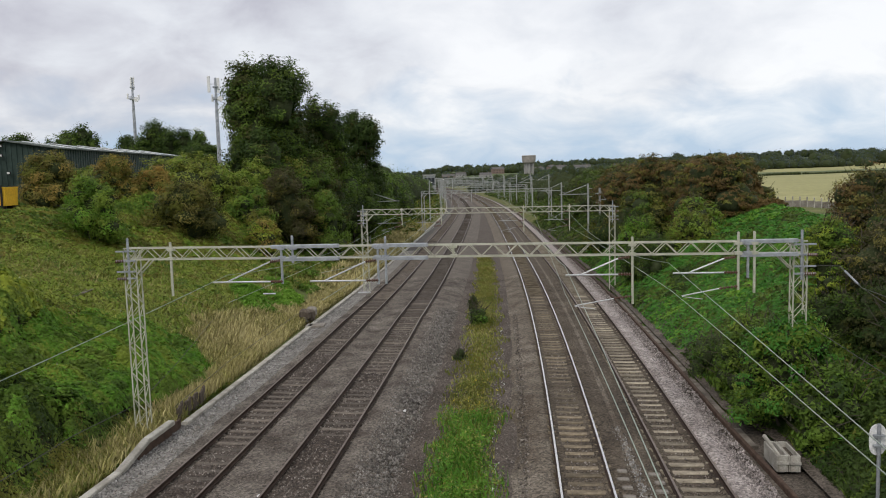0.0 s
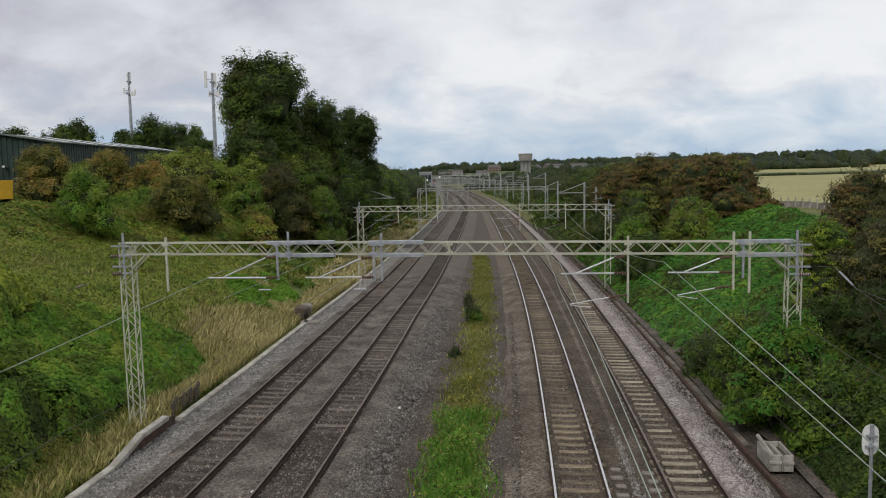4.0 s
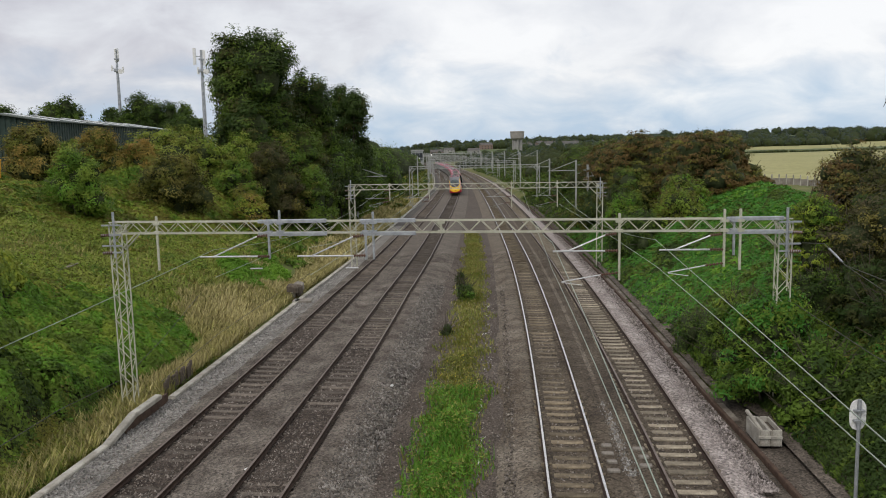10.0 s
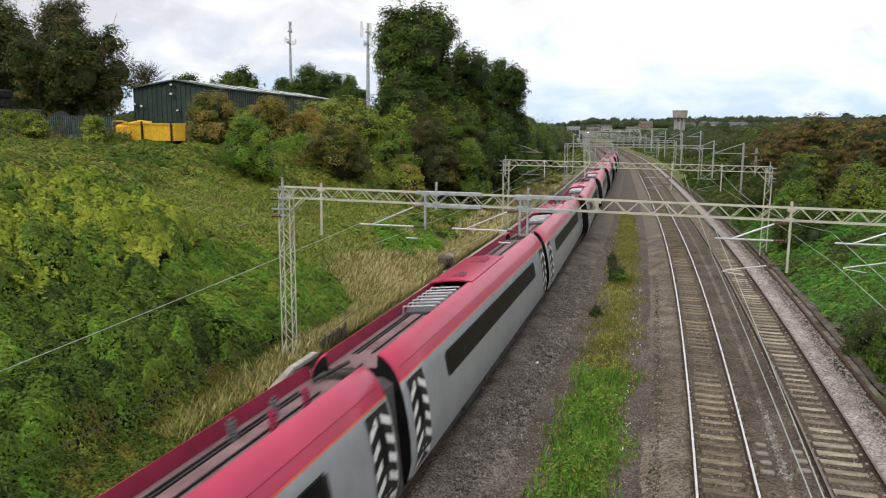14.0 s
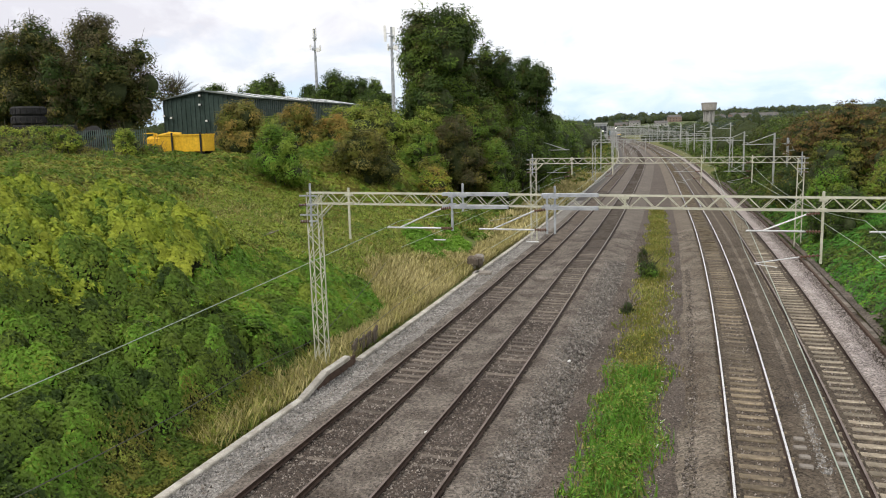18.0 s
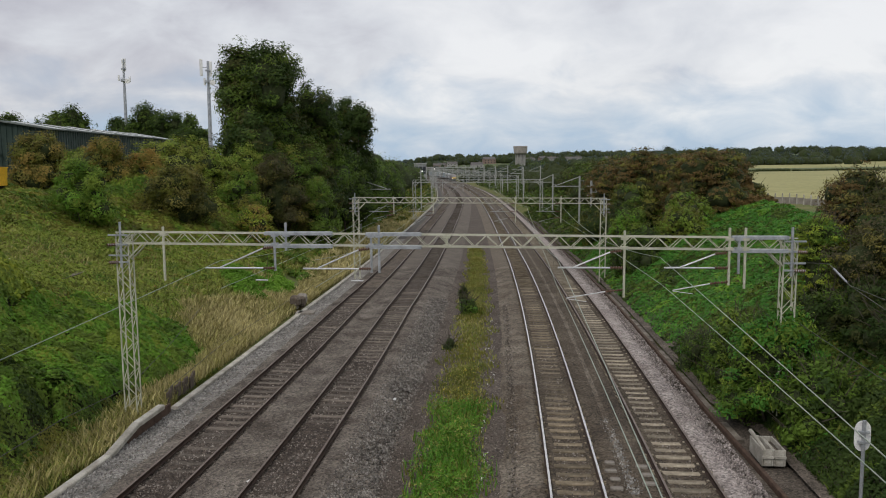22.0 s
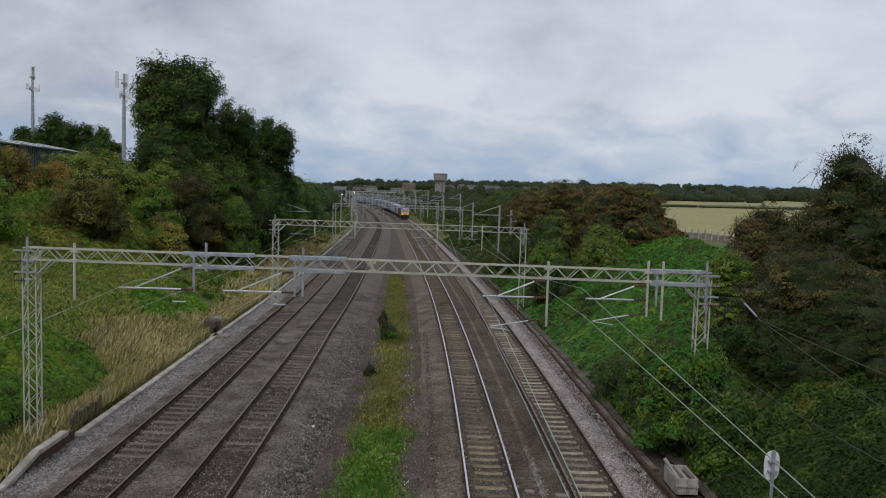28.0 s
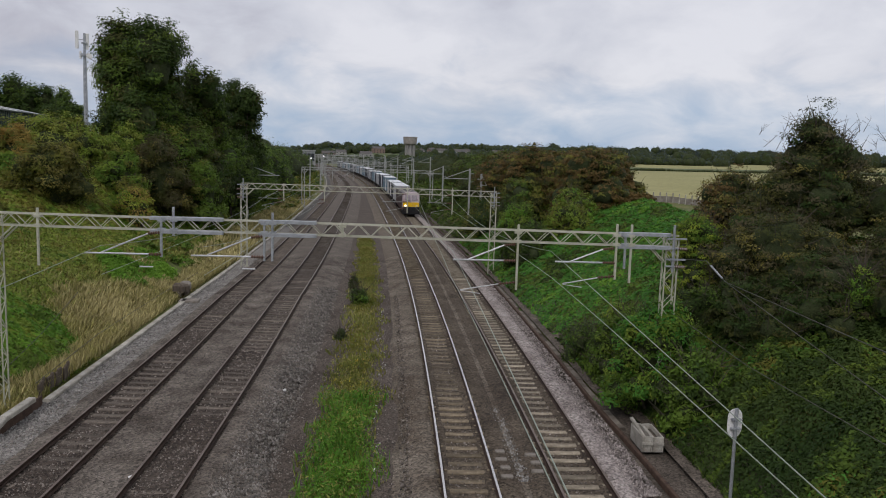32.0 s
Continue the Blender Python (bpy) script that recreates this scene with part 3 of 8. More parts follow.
stones("ballast_stones", tx(0, -2.2), tx(1, 1.3), 13, 52, 24000, 0.042, M_STONE, "loose brown and grey ballast stones", -0.225)
stones("ballast_stones_east", tx(2, -2.0), tx(3, 1.2), 13, 52, 20000, 0.036, M_STONE, "loose ochre-grey ballast stones", -0.24)
stones("ballast_stones_new", tx(3, 1.1), tx(3, 2.15), 20, 85, 9500, 0.038, M_STONE_PINK, "fresh pinkish ballast stones", -0.2)
stones("ballast_stones_wall", tx(0, -2.9), tx(0, -1.4), 13, 60, 12000, 0.045, mat("grey_stone", (0.12, 0.115, 0.107), (0.32, 0.31, 0.29), 3, 0.95, island=0.5), "light grey ballast stones", -0.225)
stones("pale_stones", tx(2, 1.05), tx(3, -1.05), 21.3, 28, 1500, 0.034, mat("pale_grey_stone", (0.2, 0.195, 0.18), (0.36, 0.35, 0.33), 3, 0.95, island=0.5), "pale grey stones between the eastern tracks", -0.215)
stones("ballast_stones_coarse", tx(1, 1.45), tx(1, 3.0), 13, 55, 14000, 0.042, mat("coarse_stone", (0.09, 0.08, 0.07), (0.27, 0.25, 0.225), 3, 0.95, island=0.6), "coarse grey and pale ballast stones on the shoulder", (-0.19, -0.45))
stones("grit_middle", tx(1, 2.3), tx(2, -2.1), 13, 60, 11000, 0.03, M_STONE, "small brown stones on the strip between tracks", -0.41)


# ---- low retaining kerb at the foot of the left bank ----
def build_kerb():
    th = thing("retaining_kerb", "pale weathered concrete retaining kerb stepping up at the gantry leg", "kerb", kind="structure")

    def run(y0, y1, fx, h, fz=None, step=3.0, depth=0.5):
        y = y0
        while y < y1 - 0.05:
            g = G()
            e = min(y + step, y1)
            ys = list(np.linspace(y, e - 0.02, 4))
            sweep(g, [(-.14, h - depth), (.14, h - depth), (.14, h - .03), (.11, h), (-.11, h), (-.14, h - .03)], fx, ys, fz=fz)
            part("kerb_block", g, M_CONCRETE, th)
            y = e

    run(12, 24.6, lambda y: wall_x(y) + 0.14, -0.12)
    run(24.6, 26.6, lambda y: wall_x(y) + 0.15, -0.12, lambda q: 0.42 * (q - 24.6) / 2.0, 2.0, 0.16)
    run(26.6, 28.6, lambda y: wall_x(y) + 0.16, 0.30, None, 2.0, 0.16)
    run(29.6, 130, lambda y: wall_x(y) + 0.2, -0.1)
    run(130, 340, lambda y: wall_x(y) + 0.2, 0.0, None, 7.0)
    # plate added below the raised slab, dark for the shaded gap and brown earth
    g = G()
    sweep(g, [(-.04, -.5), (.04, -.5), (.04, .12), (-.04, .12)], lambda y: wall_x(y) + 0.16, [25.9, 27.5, 29.3])
    part("rusty_edge_plate", g, M_RUSTY, th, "rust-brown plate standing for earth and the shaded gap under the slab")


build_kerb()


M_BOARD = mat("old_timber_dark", (0.075, 0.06, 0.046), (0.15, 0.122, 0.095), 3, 0.95, bump=0.4, stretch=(1, 1, 0.2))


def build_post_fence():
    """Short row of upright old sleepers that holds the bank."""
    th = thing("sleeper_revetment", "short row of weathered upright boards holding back the bank", "revetment")
    for k in range(12):
        y = 30.4 + k * 0.25
        g = G().box((float(wall_x(y)) - 0.36 - 0.03 * (k % 3), y, -0.06 + 0.02 * (k % 4)), (0.1, 0.2, 0.6 + 0.08 * (k % 3)), ch=0.03, rz=0.05 * (k % 3 - 1))
        part("board", g, M_BOARD, th)


build_post_fence()


# ---- cable trough along the right cess ----
M_TROUGH = mat("trough_dirty_concrete", (0.10, 0.085, 0.068), (0.235, 0.208, 0.172), 1.6, 0.9, bump=0.3)


def build_trough():
    th = thing("cable_trough", "rust-brown surface cable route along the cess", "cable trough")
    fx = lambda y: track_x(3, y) + np.interp(y, [13, 22.5, 29, 60], [2.78, 2.575, 2.38, 2.38])
    for k in range(46):
        y0 = 13 + k * 1.5
        g = G()
        sweep(g, [(-.07, -.55), (.07, -.55), (.07, -.27), (.05, -.24), (-.05, -.24), (-.07, -.27)], fx, [y0, y0 + .75, y0 + 1.485])
        part("trough_lid", g, M_RUSTY, th)
    g = G()
    sweep(g, [(-.07, -.55), (.07, -.55), (.07, -.25), (-.07, -.25)], fx, stations(82, 220, 6, 10))
    part("trough_further_off", g, M_RUSTY, th)
    th2 = thing("concrete_trough", "row of broken dirty concrete trough lids beside the cable route", "cable trough")
    rnd = random.Random(31)
    for k in range(30):
        y0 = 25.9 + k * 1.02
        if k in (2, 9, 13, 14, 21):
            continue
        off, drop = rnd.uniform(.24, .30), rnd.uniform(0, .035)
        g = G()
        sweep(g, [(-.15, -.6), (.15, -.6), (.15, -.36), (.13, -.335), (-.13, -.335), (-.15, -.36)], lambda y: fx(y) + off, [y0, y0 + .97], -drop)
        part("trough_lid", g, M_TROUGH, th2)


build_trough()


# ---- overhead line structures ----
def lattice(g, p, q, w, d, pitch, r=0.03, mchord=0, side=None):
    """A square lattice from p to q: four corner bars and zig-zag lacing."""
    p, q = Vector(p), Vector(q)
    ax = (q - p).normalized()
    sx = Vector(side).normalized() if side else ax.orthogonal().normalized()
    sy = ax.cross(sx)
    cs = [sx * a * w / 2 + sy * b * d / 2 for a, b in ((-1, -1), (1, -1), (1, 1), (-1, 1))]
    for c in cs:
        g.cyl(p + c, q + c, r, n=4, m=mchord)
    L = (q - p).length
    n = max(2, int(L / pitch))
    for i in range(n):
        for a, b in ((0, 1), (1, 2), (3, 2), (0, 3)):
            u, v = (a, b) if i % 2 else (b, a)
            g.cyl(p + ax * (L * i / n) + cs[u], p + ax * (L * (i + 1) / n) + cs[v], r * 0.55, n=4, m=mchord, cap=False)
    return g


def insulator(p, q, parent, name="insulator"):
    g = G()
    p, q = Vector(p), Vector(q)
    g.cyl(p, q, 0.025, n=6)
    for k in range(5):
        c = p.lerp(q, (k + 0.5) / 5)
        d = (q - p).normalized() * 0.018
        g.cyl(c - d, c + d, 0.065, 0.05, n=8)
    part(name, g, M_INSUL, parent, "brown ribbed insulator")


def gantry(pl, pr, zl, zr, label, arms=(), drops=(), splices=(), near=True, zbase=(-0.3, -0.3)):
    pl, pr = Vector((*pl, 0)), Vector((*pr, 0))
    u = pr - pl
    L = u.length
    ang = math.atan2(u.y, u.x)
    th = thing("overhead_line_gantry", label, "gantry", "gantries over the line", m=pose(pl.x, pl.y, 0, 0, 0, math.degrees(ang)))
    r = 0.029 if near else 0.06
    steel = M_STEEL_CREAM if near else M_STEEL_FAR
    zt = lambda x: zl + (zr - zl) * x / L
    dep = 0.42
    g = G()
    lattice(g, (0.25, 0, zbase[0]), (0.21, 0, zl - 0.1), 0.46, 0.36, 0.5 if near else 1.2, r, side=(1, 0, 0))
    part("leg", g, steel, th)
    g = G()
    lattice(g, (L - 0.25, 0, zbase[1]), (L - 0.21, 0, zr - 0.1), 0.44, 0.36, 0.5 if near else 1.2, r, side=(1, 0, 0))
    part("leg", g, steel, th)
    g = G()
    lattice(g, (0.0, 0, zl - dep / 2), (L, 0, zr - dep / 2), dep, 0.4, 0.42 if near else 0.8, r, side=(0, 0, 1))
    part("boom", g, steel, th)
    for s, x0, z0 in ((1, 0.25, zl), (-1, L - 0.25, zr)):
        g = G()
        for dy in (-0.2, 0.2):
            g.cyl((x0 + s * 0.22, dy, z0 - 0.95), (x0 + s * 0.75, dy, z0 - 0.42), r, n=5)
            g.cyl((x0 - s * 0.22, dy, z0 - 0.75), (x0 + s * 0.3, dy, z0 - 0.05), r * 0.8, n=5)
        part("corner_brace", g, steel, th)
        if near:
            g = G()
            g.cyl((x0 - s * 0.05, -0.26, z0 - 1.3), (x0 - s * 0.05, -0.26, z0 + 0.38), 0.045, n=6)
            for dz in (-0.1, -0.45, -0.85, -1.1):
                g.box((x0 - s * 0.15, -0.27, z0 + dz), (0.72, 0.07, 0.055))
            part("end_post", g, M_STEEL_GREY, th, "grey galvanised end post")
            insulator((x0 - s * 0.5, -0.27, z0 - 1.12), (x0 - s * 0.12, -0.27, z0 - 1.1), th)
            insulator((x0 - s * 0.55, -0.27, z0 - 0.47), (x0 - s * 0.22, -0.27, z0 - 0.45), th)
    for x, top, bot, m in drops:
        g = G()
        g.box((x, -0.28, (top + bot) / 2), (0.078, 0.078, top - bot), ch=0.012)
        g.box((x, -0.24, zt(x) - 0.05), (0.24, 0.2, 0.1))
        g.box((x, -0.24, zt(x) - dep + 0.04), (0.24, 0.2, 0.1))
        part("drop_post", g, (M_STEEL_CREAM, M_STEEL_GREY)[m] if near else M_STEEL_FAR, th)
    for x0, x1 in splices:
        for dz in (0.02, -dep - 0.02):
            g = G().box(((x0 + x1) / 2, -0.25, zt((x0 + x1) / 2) + dz), (x1 - x0, 0.14, 0.13), ch=0.02)
            part("splice_beam", g, M_STEEL_GREY, th, "grey galvanised splice beam")
    for post, tip, up, zarm, zlow in arms:
        d = 1 if post > tip else -1
        k = 1.0 if splices else 0.6
        g = G()
        g.cyl((tip, -0.3, zarm), (post - d * 0.45, -0.3, zarm), 0.032 * k, n=6)
        g.cyl((tip + d * 0.55, -0.3, zarm + 0.02), (post - d * 0.45, -0.3, zarm + up), 0.028 * k, n=6)
        if zlow < 4.9:
            g.cyl((tip + d * 0.3, -0.3, zlow + 0.02), (post - d * 0.6, -0.3, zlow + 0.26), 0.022 * k, n=6)
            g.cyl((tip + d * 0.3, -0.3, zlow), (tip + d * 1.0, -0.3, zlow - 0.1), 0.012, n=5)
        else:
            g.cyl((post - d * 0.75, -0.3, zlow + 0.06), (post - d * 0.3, -0.3, zlow + 0.06), 0.025, n=6)
        part("registration_arm", g, M_ALU if splices else M_STEEL_FAR, th, "bright aluminium registration arm")
        if near:
            insulator((post - d * 0.45, -0.3, zarm), (post, -0.3, zarm), th)
            insulator((post - d * 0.45, -0.3, zarm + up), (post - d * 0.05, -0.3, zarm + up + 0.05), th)
            if zlow < 4.9:
                insulator((post - d * 0.6, -0.3, zlow + 0.26), (post, -0.3, zlow + 0.33), th)
    return th


gantry((-11.75, 29.03), (12.35, 26.63), 6.74, 6.55, "weathered cream lattice portal gantry spanning four tracks",
       arms=((6.0, 3.4, 0.72, 5.45, 4.95), (9.5, 7.0, 0.68, 5.44, 4.95), (18.35, 16.1, 0.55, 5.52, 4.42), (21.9, 19.75, 0.48, 5.53, 4.72)),
       drops=((1.84, 6.95, 4.97, 0), (6.4, 7.1, 6.1, 1), (5.98, 6.6, 5.36, 1), (9.78, 7.0, 5.3, 1), (9.5, 6.6, 5.3, 1), (12.2, 6.7, 6.2, 0), (18.39, 6.82, 4.48, 0), (21.93, 6.92, 4.93, 0), (22.46, 6.92, 4.82, 0), (22.25, 6.5, 5.33, 1)),
       splices=((5.6, 8.1), (9.3, 11.3), (22.0, 23.9)), zbase=(-0.42, 0.3))
gantry((-6.6, 64.2), (13.65, 62.0), 6.52, 6.42, "pale lattice portal gantry spanning four tracks further up the line",
       arms=((3.4, 1.4, 0.6, 5.4, 4.8), (6.6, 4.6, 0.6, 5.4, 4.8), (13.2, 11.2, 0.6, 5.4, 4.6), (16.8, 14.8, 0.6, 5.4, 4.6)),
       drops=((3.4, 6.6, 5.2, 0), (6.6, 6.6, 5.2, 0), (13.2, 6.6, 4.5, 0), (16.8, 6.6, 4.5, 0)))
for y in (131, 185, 240, 290, 345, 400, 450, 505, 560, 620):
    xl, xr = float(track_x(0, y)) - 3.3, float(track_x(3, y)) + 4.6
    s = float(line_slope(y))
    gantry((xl, y + 1.0), (xr, y + 1.0 - s * (xr - xl)), 6.65, 6.6, "far grey lattice gantry over the line",
           arms=[(x, x - 2.0, 0.6, 5.4, 4.7) for x in (5.0, 8.4, 15.0, 18.6)], drops=[(x, 7.6 if y > 200 else 6.8, 4.6, 0) for x in (5.0, 8.4, 15.0, 18.6)], near=False)


def mast(x, y, top, reach, label):
    """A single mast with a cantilever arm that reaches out sideways."""
    z = float(terrain(x, y)) - 0.3
    th = thing("overhead_line_mast", label, "mast", "single masts", m=pose(x, y, 0))
    part("post", G().box((0, 0, (z + top) / 2), (0.2, 0.2, top - z), ch=0.02), M_STEEL_FAR, th)
    g = G()
    g.cyl((0, 0, top - 0.1), (reach, 0, top - 1.2), 0.045, n=5)
    g.cyl((0, 0, top - 1.25), (reach * 1.15, 0, top - 1.25), 0.05, n=5)
    g.cyl((0, 0, top - 0.6), (-0.5 * math.copysign(1, reach), 0, top - 0.6), 0.04, n=5)
    g.cyl((0, 0, top - 1.6), (-0.5 * math.copysign(1, reach), 0, top - 1.6), 0.04, n=5)
    part("cantilever_arm", g, M_STEEL_FAR, th)
    return th


mast(-8.8, 95, 7.5, 3.2, "grey mast with a cantilever arm beside the line")
mast(17.7, 95, 7.7, -3.0, "grey mast with a cantilever arm beside the line")
mast(17.3, 86, 7.3, 0.6, "grey mast with short bracket arms")
mast(18.6, 122, 7.6, -2.6, "grey mast with a cantilever arm beside the line")
for y in (160, 210, 260, 315, 372, 425, 480):
    mast(float(track_x(0, y)) - 4.0, y, 8.2, 2.6, "far grey mast beside the line")
    mast(float(track_x(3, y)) + 5.0, y + 12, 8.4, -2.6, "far grey mast beside the line")
    mast(float(track_x(3, y)) + 10.5, y + 25, 8.8, -2.6, "far grey mast over the sidings")


# ---- overhead wires ----
SUPPORT_Y = (-8, 28.0, 63, 131, 185, 240, 290, 345, 400, 450, 505, 560)


def wire_pts(i, z0, sag, wob):
    pts = []
    for k, (a, b) in enumerate(zip(SUPPORT_Y, SUPPORT_Y[1:])):
        n = 14
        for j in range(n):
            s = j / n
            y = a + (b - a) * s
            st = 0.2 * ((-1) ** k) * (1 - 2 * s)
            dip = (0.0 if sag < 0.1 else 1.1) * (1 - s) if k == 0 else 0.0
            pts.append((float(track_x(i, y)) + st * wob, y, z0 - dip - (sag if k else sag * 0.15) * 4 * s * (1 - s)))
    return pts


for i in range(4):
    th = thing("overhead_wire", "thin contact and catenary wires strung over a track", "wire", "wires over the tracks")
    part("contact_wire", G().tube(wire_pts(i, 4.75, 0.02, -1.6 if i == 3 else 1)[14 if i < 2 else 0:], 0.01, 4), M_WIRE, th)
    part("catenary_wire", G().tube(wire_pts(i, 5.75, 0.75, -1.2 if i == 3 else 1)[14 if i == 1 else 0:], 0.01, 4), M_WIRE, th)
    g = G()
    for a, b in zip(SUPPORT_Y[1:], SUPPORT_Y[2:]):
        for j in range(1, 7):
            s = j / 7
            y = a + (b - a) * s
            g.cyl((float(track_x(i, y)), y, 4.75), (float(track_x(i, y)), y, 5.75 - 3 * s * (1 - s)), 0.006, n=3, cap=False)
    tagged(part("droppers", g, M_WIRE_D, th), kind="stuff")


# ---- foliage tools ----
def unit(v):
    return v / np.maximum(np.linalg.norm(v, axis=-1, keepdims=True), 1e-9)


def leaf_quads(pos, nor, size, r, ratio=0.55):
    """One small folded leaf at each place."""
    n = len(pos)
    a = unit(np.cross(nor, r.normal(size=(n, 3))))
    b = np.cross(nor, a)
    s = (size * (0.55 + 0.9 * r.random(n)))[:, None]
    co = np.stack([pos - a * s - b * s * ratio * 0.9, pos - a * s * 0.6 + b * s * ratio * 1.1 + nor * s * 0.1, pos + a * s * 1.1 - nor * s * 0.12], 1)
    return co.reshape(-1, 3), np.arange(3 * n).reshape(n, 3)


def crown_mesh(name, blobs, count, size, mats, weights, seed, clump=0.5, core=0.72, ragged=0.25, low=-0.35, flat=0.42):
    """Leaves gathered in clumps over the hull of many blobs (x, y, z, rx, ry, rz), round a dark core."""
    r = np.random.default_rng(seed)
    count, size = int(count * 1.7), size * 0.58
    B = np.array(blobs, float)
    area = (B[:, 3] * B[:, 4] + B[:, 3] * B[:, 5] + B[:, 4] * B[:, 5])
    nc = max(12, int(area.sum() * 1.9 / (clump * clump)))
    which = r.choice(len(B), nc, p=area / area.sum())
    d = unit(r.normal(size=(nc, 3)))
    d[:, 2] = np.where(d[:, 2] < low, -d[:, 2], d[:, 2])
    rad = np.clip(0.86 + ragged * r.normal(size=nc) * 0.5, 0.5, 1.2)
    cen = B[which, :3] + d * B[which, 3:6] * rad[:, None]
    tone = np.clip(d[:, 2] * 0.3 + r.random(nc) * 0.9, 0, 0.999)
    bt = r.random(len(B))
    cmat = np.searchsorted(np.cumsum(weights) / np.sum(weights), np.clip(np.where(r.random(nc) < 0.6, bt[which], r.random(nc)), 0, 0.999))
    pick = r.integers(0, nc, count)
    off = np.clip(r.normal(size=(count, 3)), -1.4, 1.4) * clump * np.array([0.55, 0.55, flat])
    pos = cen[pick] + off
    nor = unit(off / clump * 0.9 + d[pick] * 0.8 + np.array([0, 0, 0.55]) + r.normal(size=(count, 3)) * 0.28)
    co, q = leaf_quads(pos, nor, size, r)
    mi = cmat[pick]
    jump = r.random(count) < 0.05
    mi = np.where(jump, np.searchsorted(np.cumsum(weights) / np.sum(weights), r.random(count)), mi)
    cv, cq = [co], [q]
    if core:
        # lumpy interior, its dark colour standing for the shade inside the foliage
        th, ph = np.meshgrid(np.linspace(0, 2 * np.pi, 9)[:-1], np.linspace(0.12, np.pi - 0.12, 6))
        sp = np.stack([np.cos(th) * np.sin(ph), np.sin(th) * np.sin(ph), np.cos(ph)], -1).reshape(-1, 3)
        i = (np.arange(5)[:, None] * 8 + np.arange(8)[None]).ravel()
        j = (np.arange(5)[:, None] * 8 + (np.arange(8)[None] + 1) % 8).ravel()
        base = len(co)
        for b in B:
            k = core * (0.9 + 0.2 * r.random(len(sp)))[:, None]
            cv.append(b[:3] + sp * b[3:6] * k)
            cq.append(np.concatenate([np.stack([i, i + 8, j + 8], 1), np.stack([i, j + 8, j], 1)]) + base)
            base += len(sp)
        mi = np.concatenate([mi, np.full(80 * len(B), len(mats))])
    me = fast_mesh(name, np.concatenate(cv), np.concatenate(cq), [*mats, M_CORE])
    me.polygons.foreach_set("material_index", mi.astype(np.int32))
    return me


def branchy(g, base, tips, r0, seed, bend=0.4):
    """A tapered trunk that forks into limbs towards the tips."""
    rr = random.Random(seed)
    base = Vector(base)
    top = sum((Vector(t) for t in tips), Vector()) / len(tips)
    fork = base.lerp(top, 0.45) + Vector((rr.uniform(-bend, bend), rr.uniform(-bend, bend), 0))
    g.cyl(base - Vector((0, 0, 0.4)), base.lerp(fork, 0.5), r0, r0 * 0.8, n=9)
    g.cyl(base.lerp(fork, 0.5), fork, r0 * 0.8, r0 * 0.62, n=9)
    for t in tips:
        t = Vector(t)
        m1 = fork.lerp(t, 0.5) + Vector((rr.uniform(-bend, bend), rr.uniform(-bend, bend), rr.uniform(0, bend)))
        g.cyl(fork, m1, r0 * 0.42, r0 * 0.26, n=6)
        g.cyl(m1, t, r0 * 0.26, r0 * 0.08, n=5)
        for _ in range(3):
            s = m1.lerp(t, rr.uniform(0.1, 0.8))
            e = s + Vector((rr.uniform(-1, 1), rr.uniform(-1, 1), rr.uniform(0, 1))) * (t - fork).length * 0.35
            g.cyl(s, e, r0 * 0.1, r0 * 0.03, n=4)
    return g


def twigs(g, blobs, count, seed, reach=0.9, r=0.012):
    rr = random.Random(seed)
    for _ in range(count):
        b = rr.choice(blobs)
        d = Vector((rr.gauss(0, 1), rr.gauss(0, 1), abs(rr.gauss(0.4, 1)))).normalized()
        p = Vector(b[:3]) + Vector((d.x * b[3], d.y * b[4], d.z * b[5])) * 0.8
        q = p + (d + Vector((rr.uniform(-.5, .5), rr.uniform(-.5, .5), rr.uniform(0, .8)))).normalized() * reach * rr.uniform(0.5, 1.2)
        g.cyl(p, q, r * 1.6, r * 0.5, n=3, cap=False)
    return g


def bush(label, x, y, wx, wy, top, mats, weights, count, size, seed, clump=0.5, fs=(0.27, 0.46), name="bush", category="bush", n_blob=17, twig=60, group="bushes on the banks", z0=None, ragged=0.25, flat=0.42):
    rr = random.Random(seed)
    z = float(terrain(x, y)) if z0 is None else z0
    H = max(0.8, top - z)
    blobs = []
    for k in range(n_blob + 8):
        a, e = rr.uniform(0, 2 * math.pi), rr.random() ** 0.8
        q = math.sqrt(1 - e * e) * rr.uniform(0.6, 0.74)
        f = rr.uniform(*fs)
        bx, by = x + math.cos(a) * q * wx, y + math.sin(a) * q * wy
        zb = float(terrain(bx, by)) if z0 is None else z0
        rz = min(f * (wx + wy) * 0.5, (top - zb) * 0.42) if top > zb + 0.4 else 0.3
        blobs.append((bx, by, min(zb + (top - zb) * (0.16 + 0.66 * e) + rr.uniform(-.15, .15) * rz, top - rz * rr.uniform(0.9, 1.25)), wx * f, wy * f, max(0.3, rz * 0.85)))
    blobs.append((x, y, z + H * 0.42, wx * 0.62, wy * 0.62, H * 0.46))
    th = thing(name, label, category, group, m=pose(x, y, z))
    inv_m = np.array([x, y, z, 0, 0, 0])
    loc = [tuple(np.array(b) - inv_m) for b in blobs]
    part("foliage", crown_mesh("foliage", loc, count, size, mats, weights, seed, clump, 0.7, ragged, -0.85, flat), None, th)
    g = G()
    for b in loc[:5]:
        g.cyl((b[0] * 0.3, b[1] * 0.3, -0.3), (b[0], b[1], b[2]), 0.07, 0.025, n=6)
    twigs(g, loc, twig, seed)
    tagged(part("branchwork", g, M_BARK, th), kind="stuff")
    return th


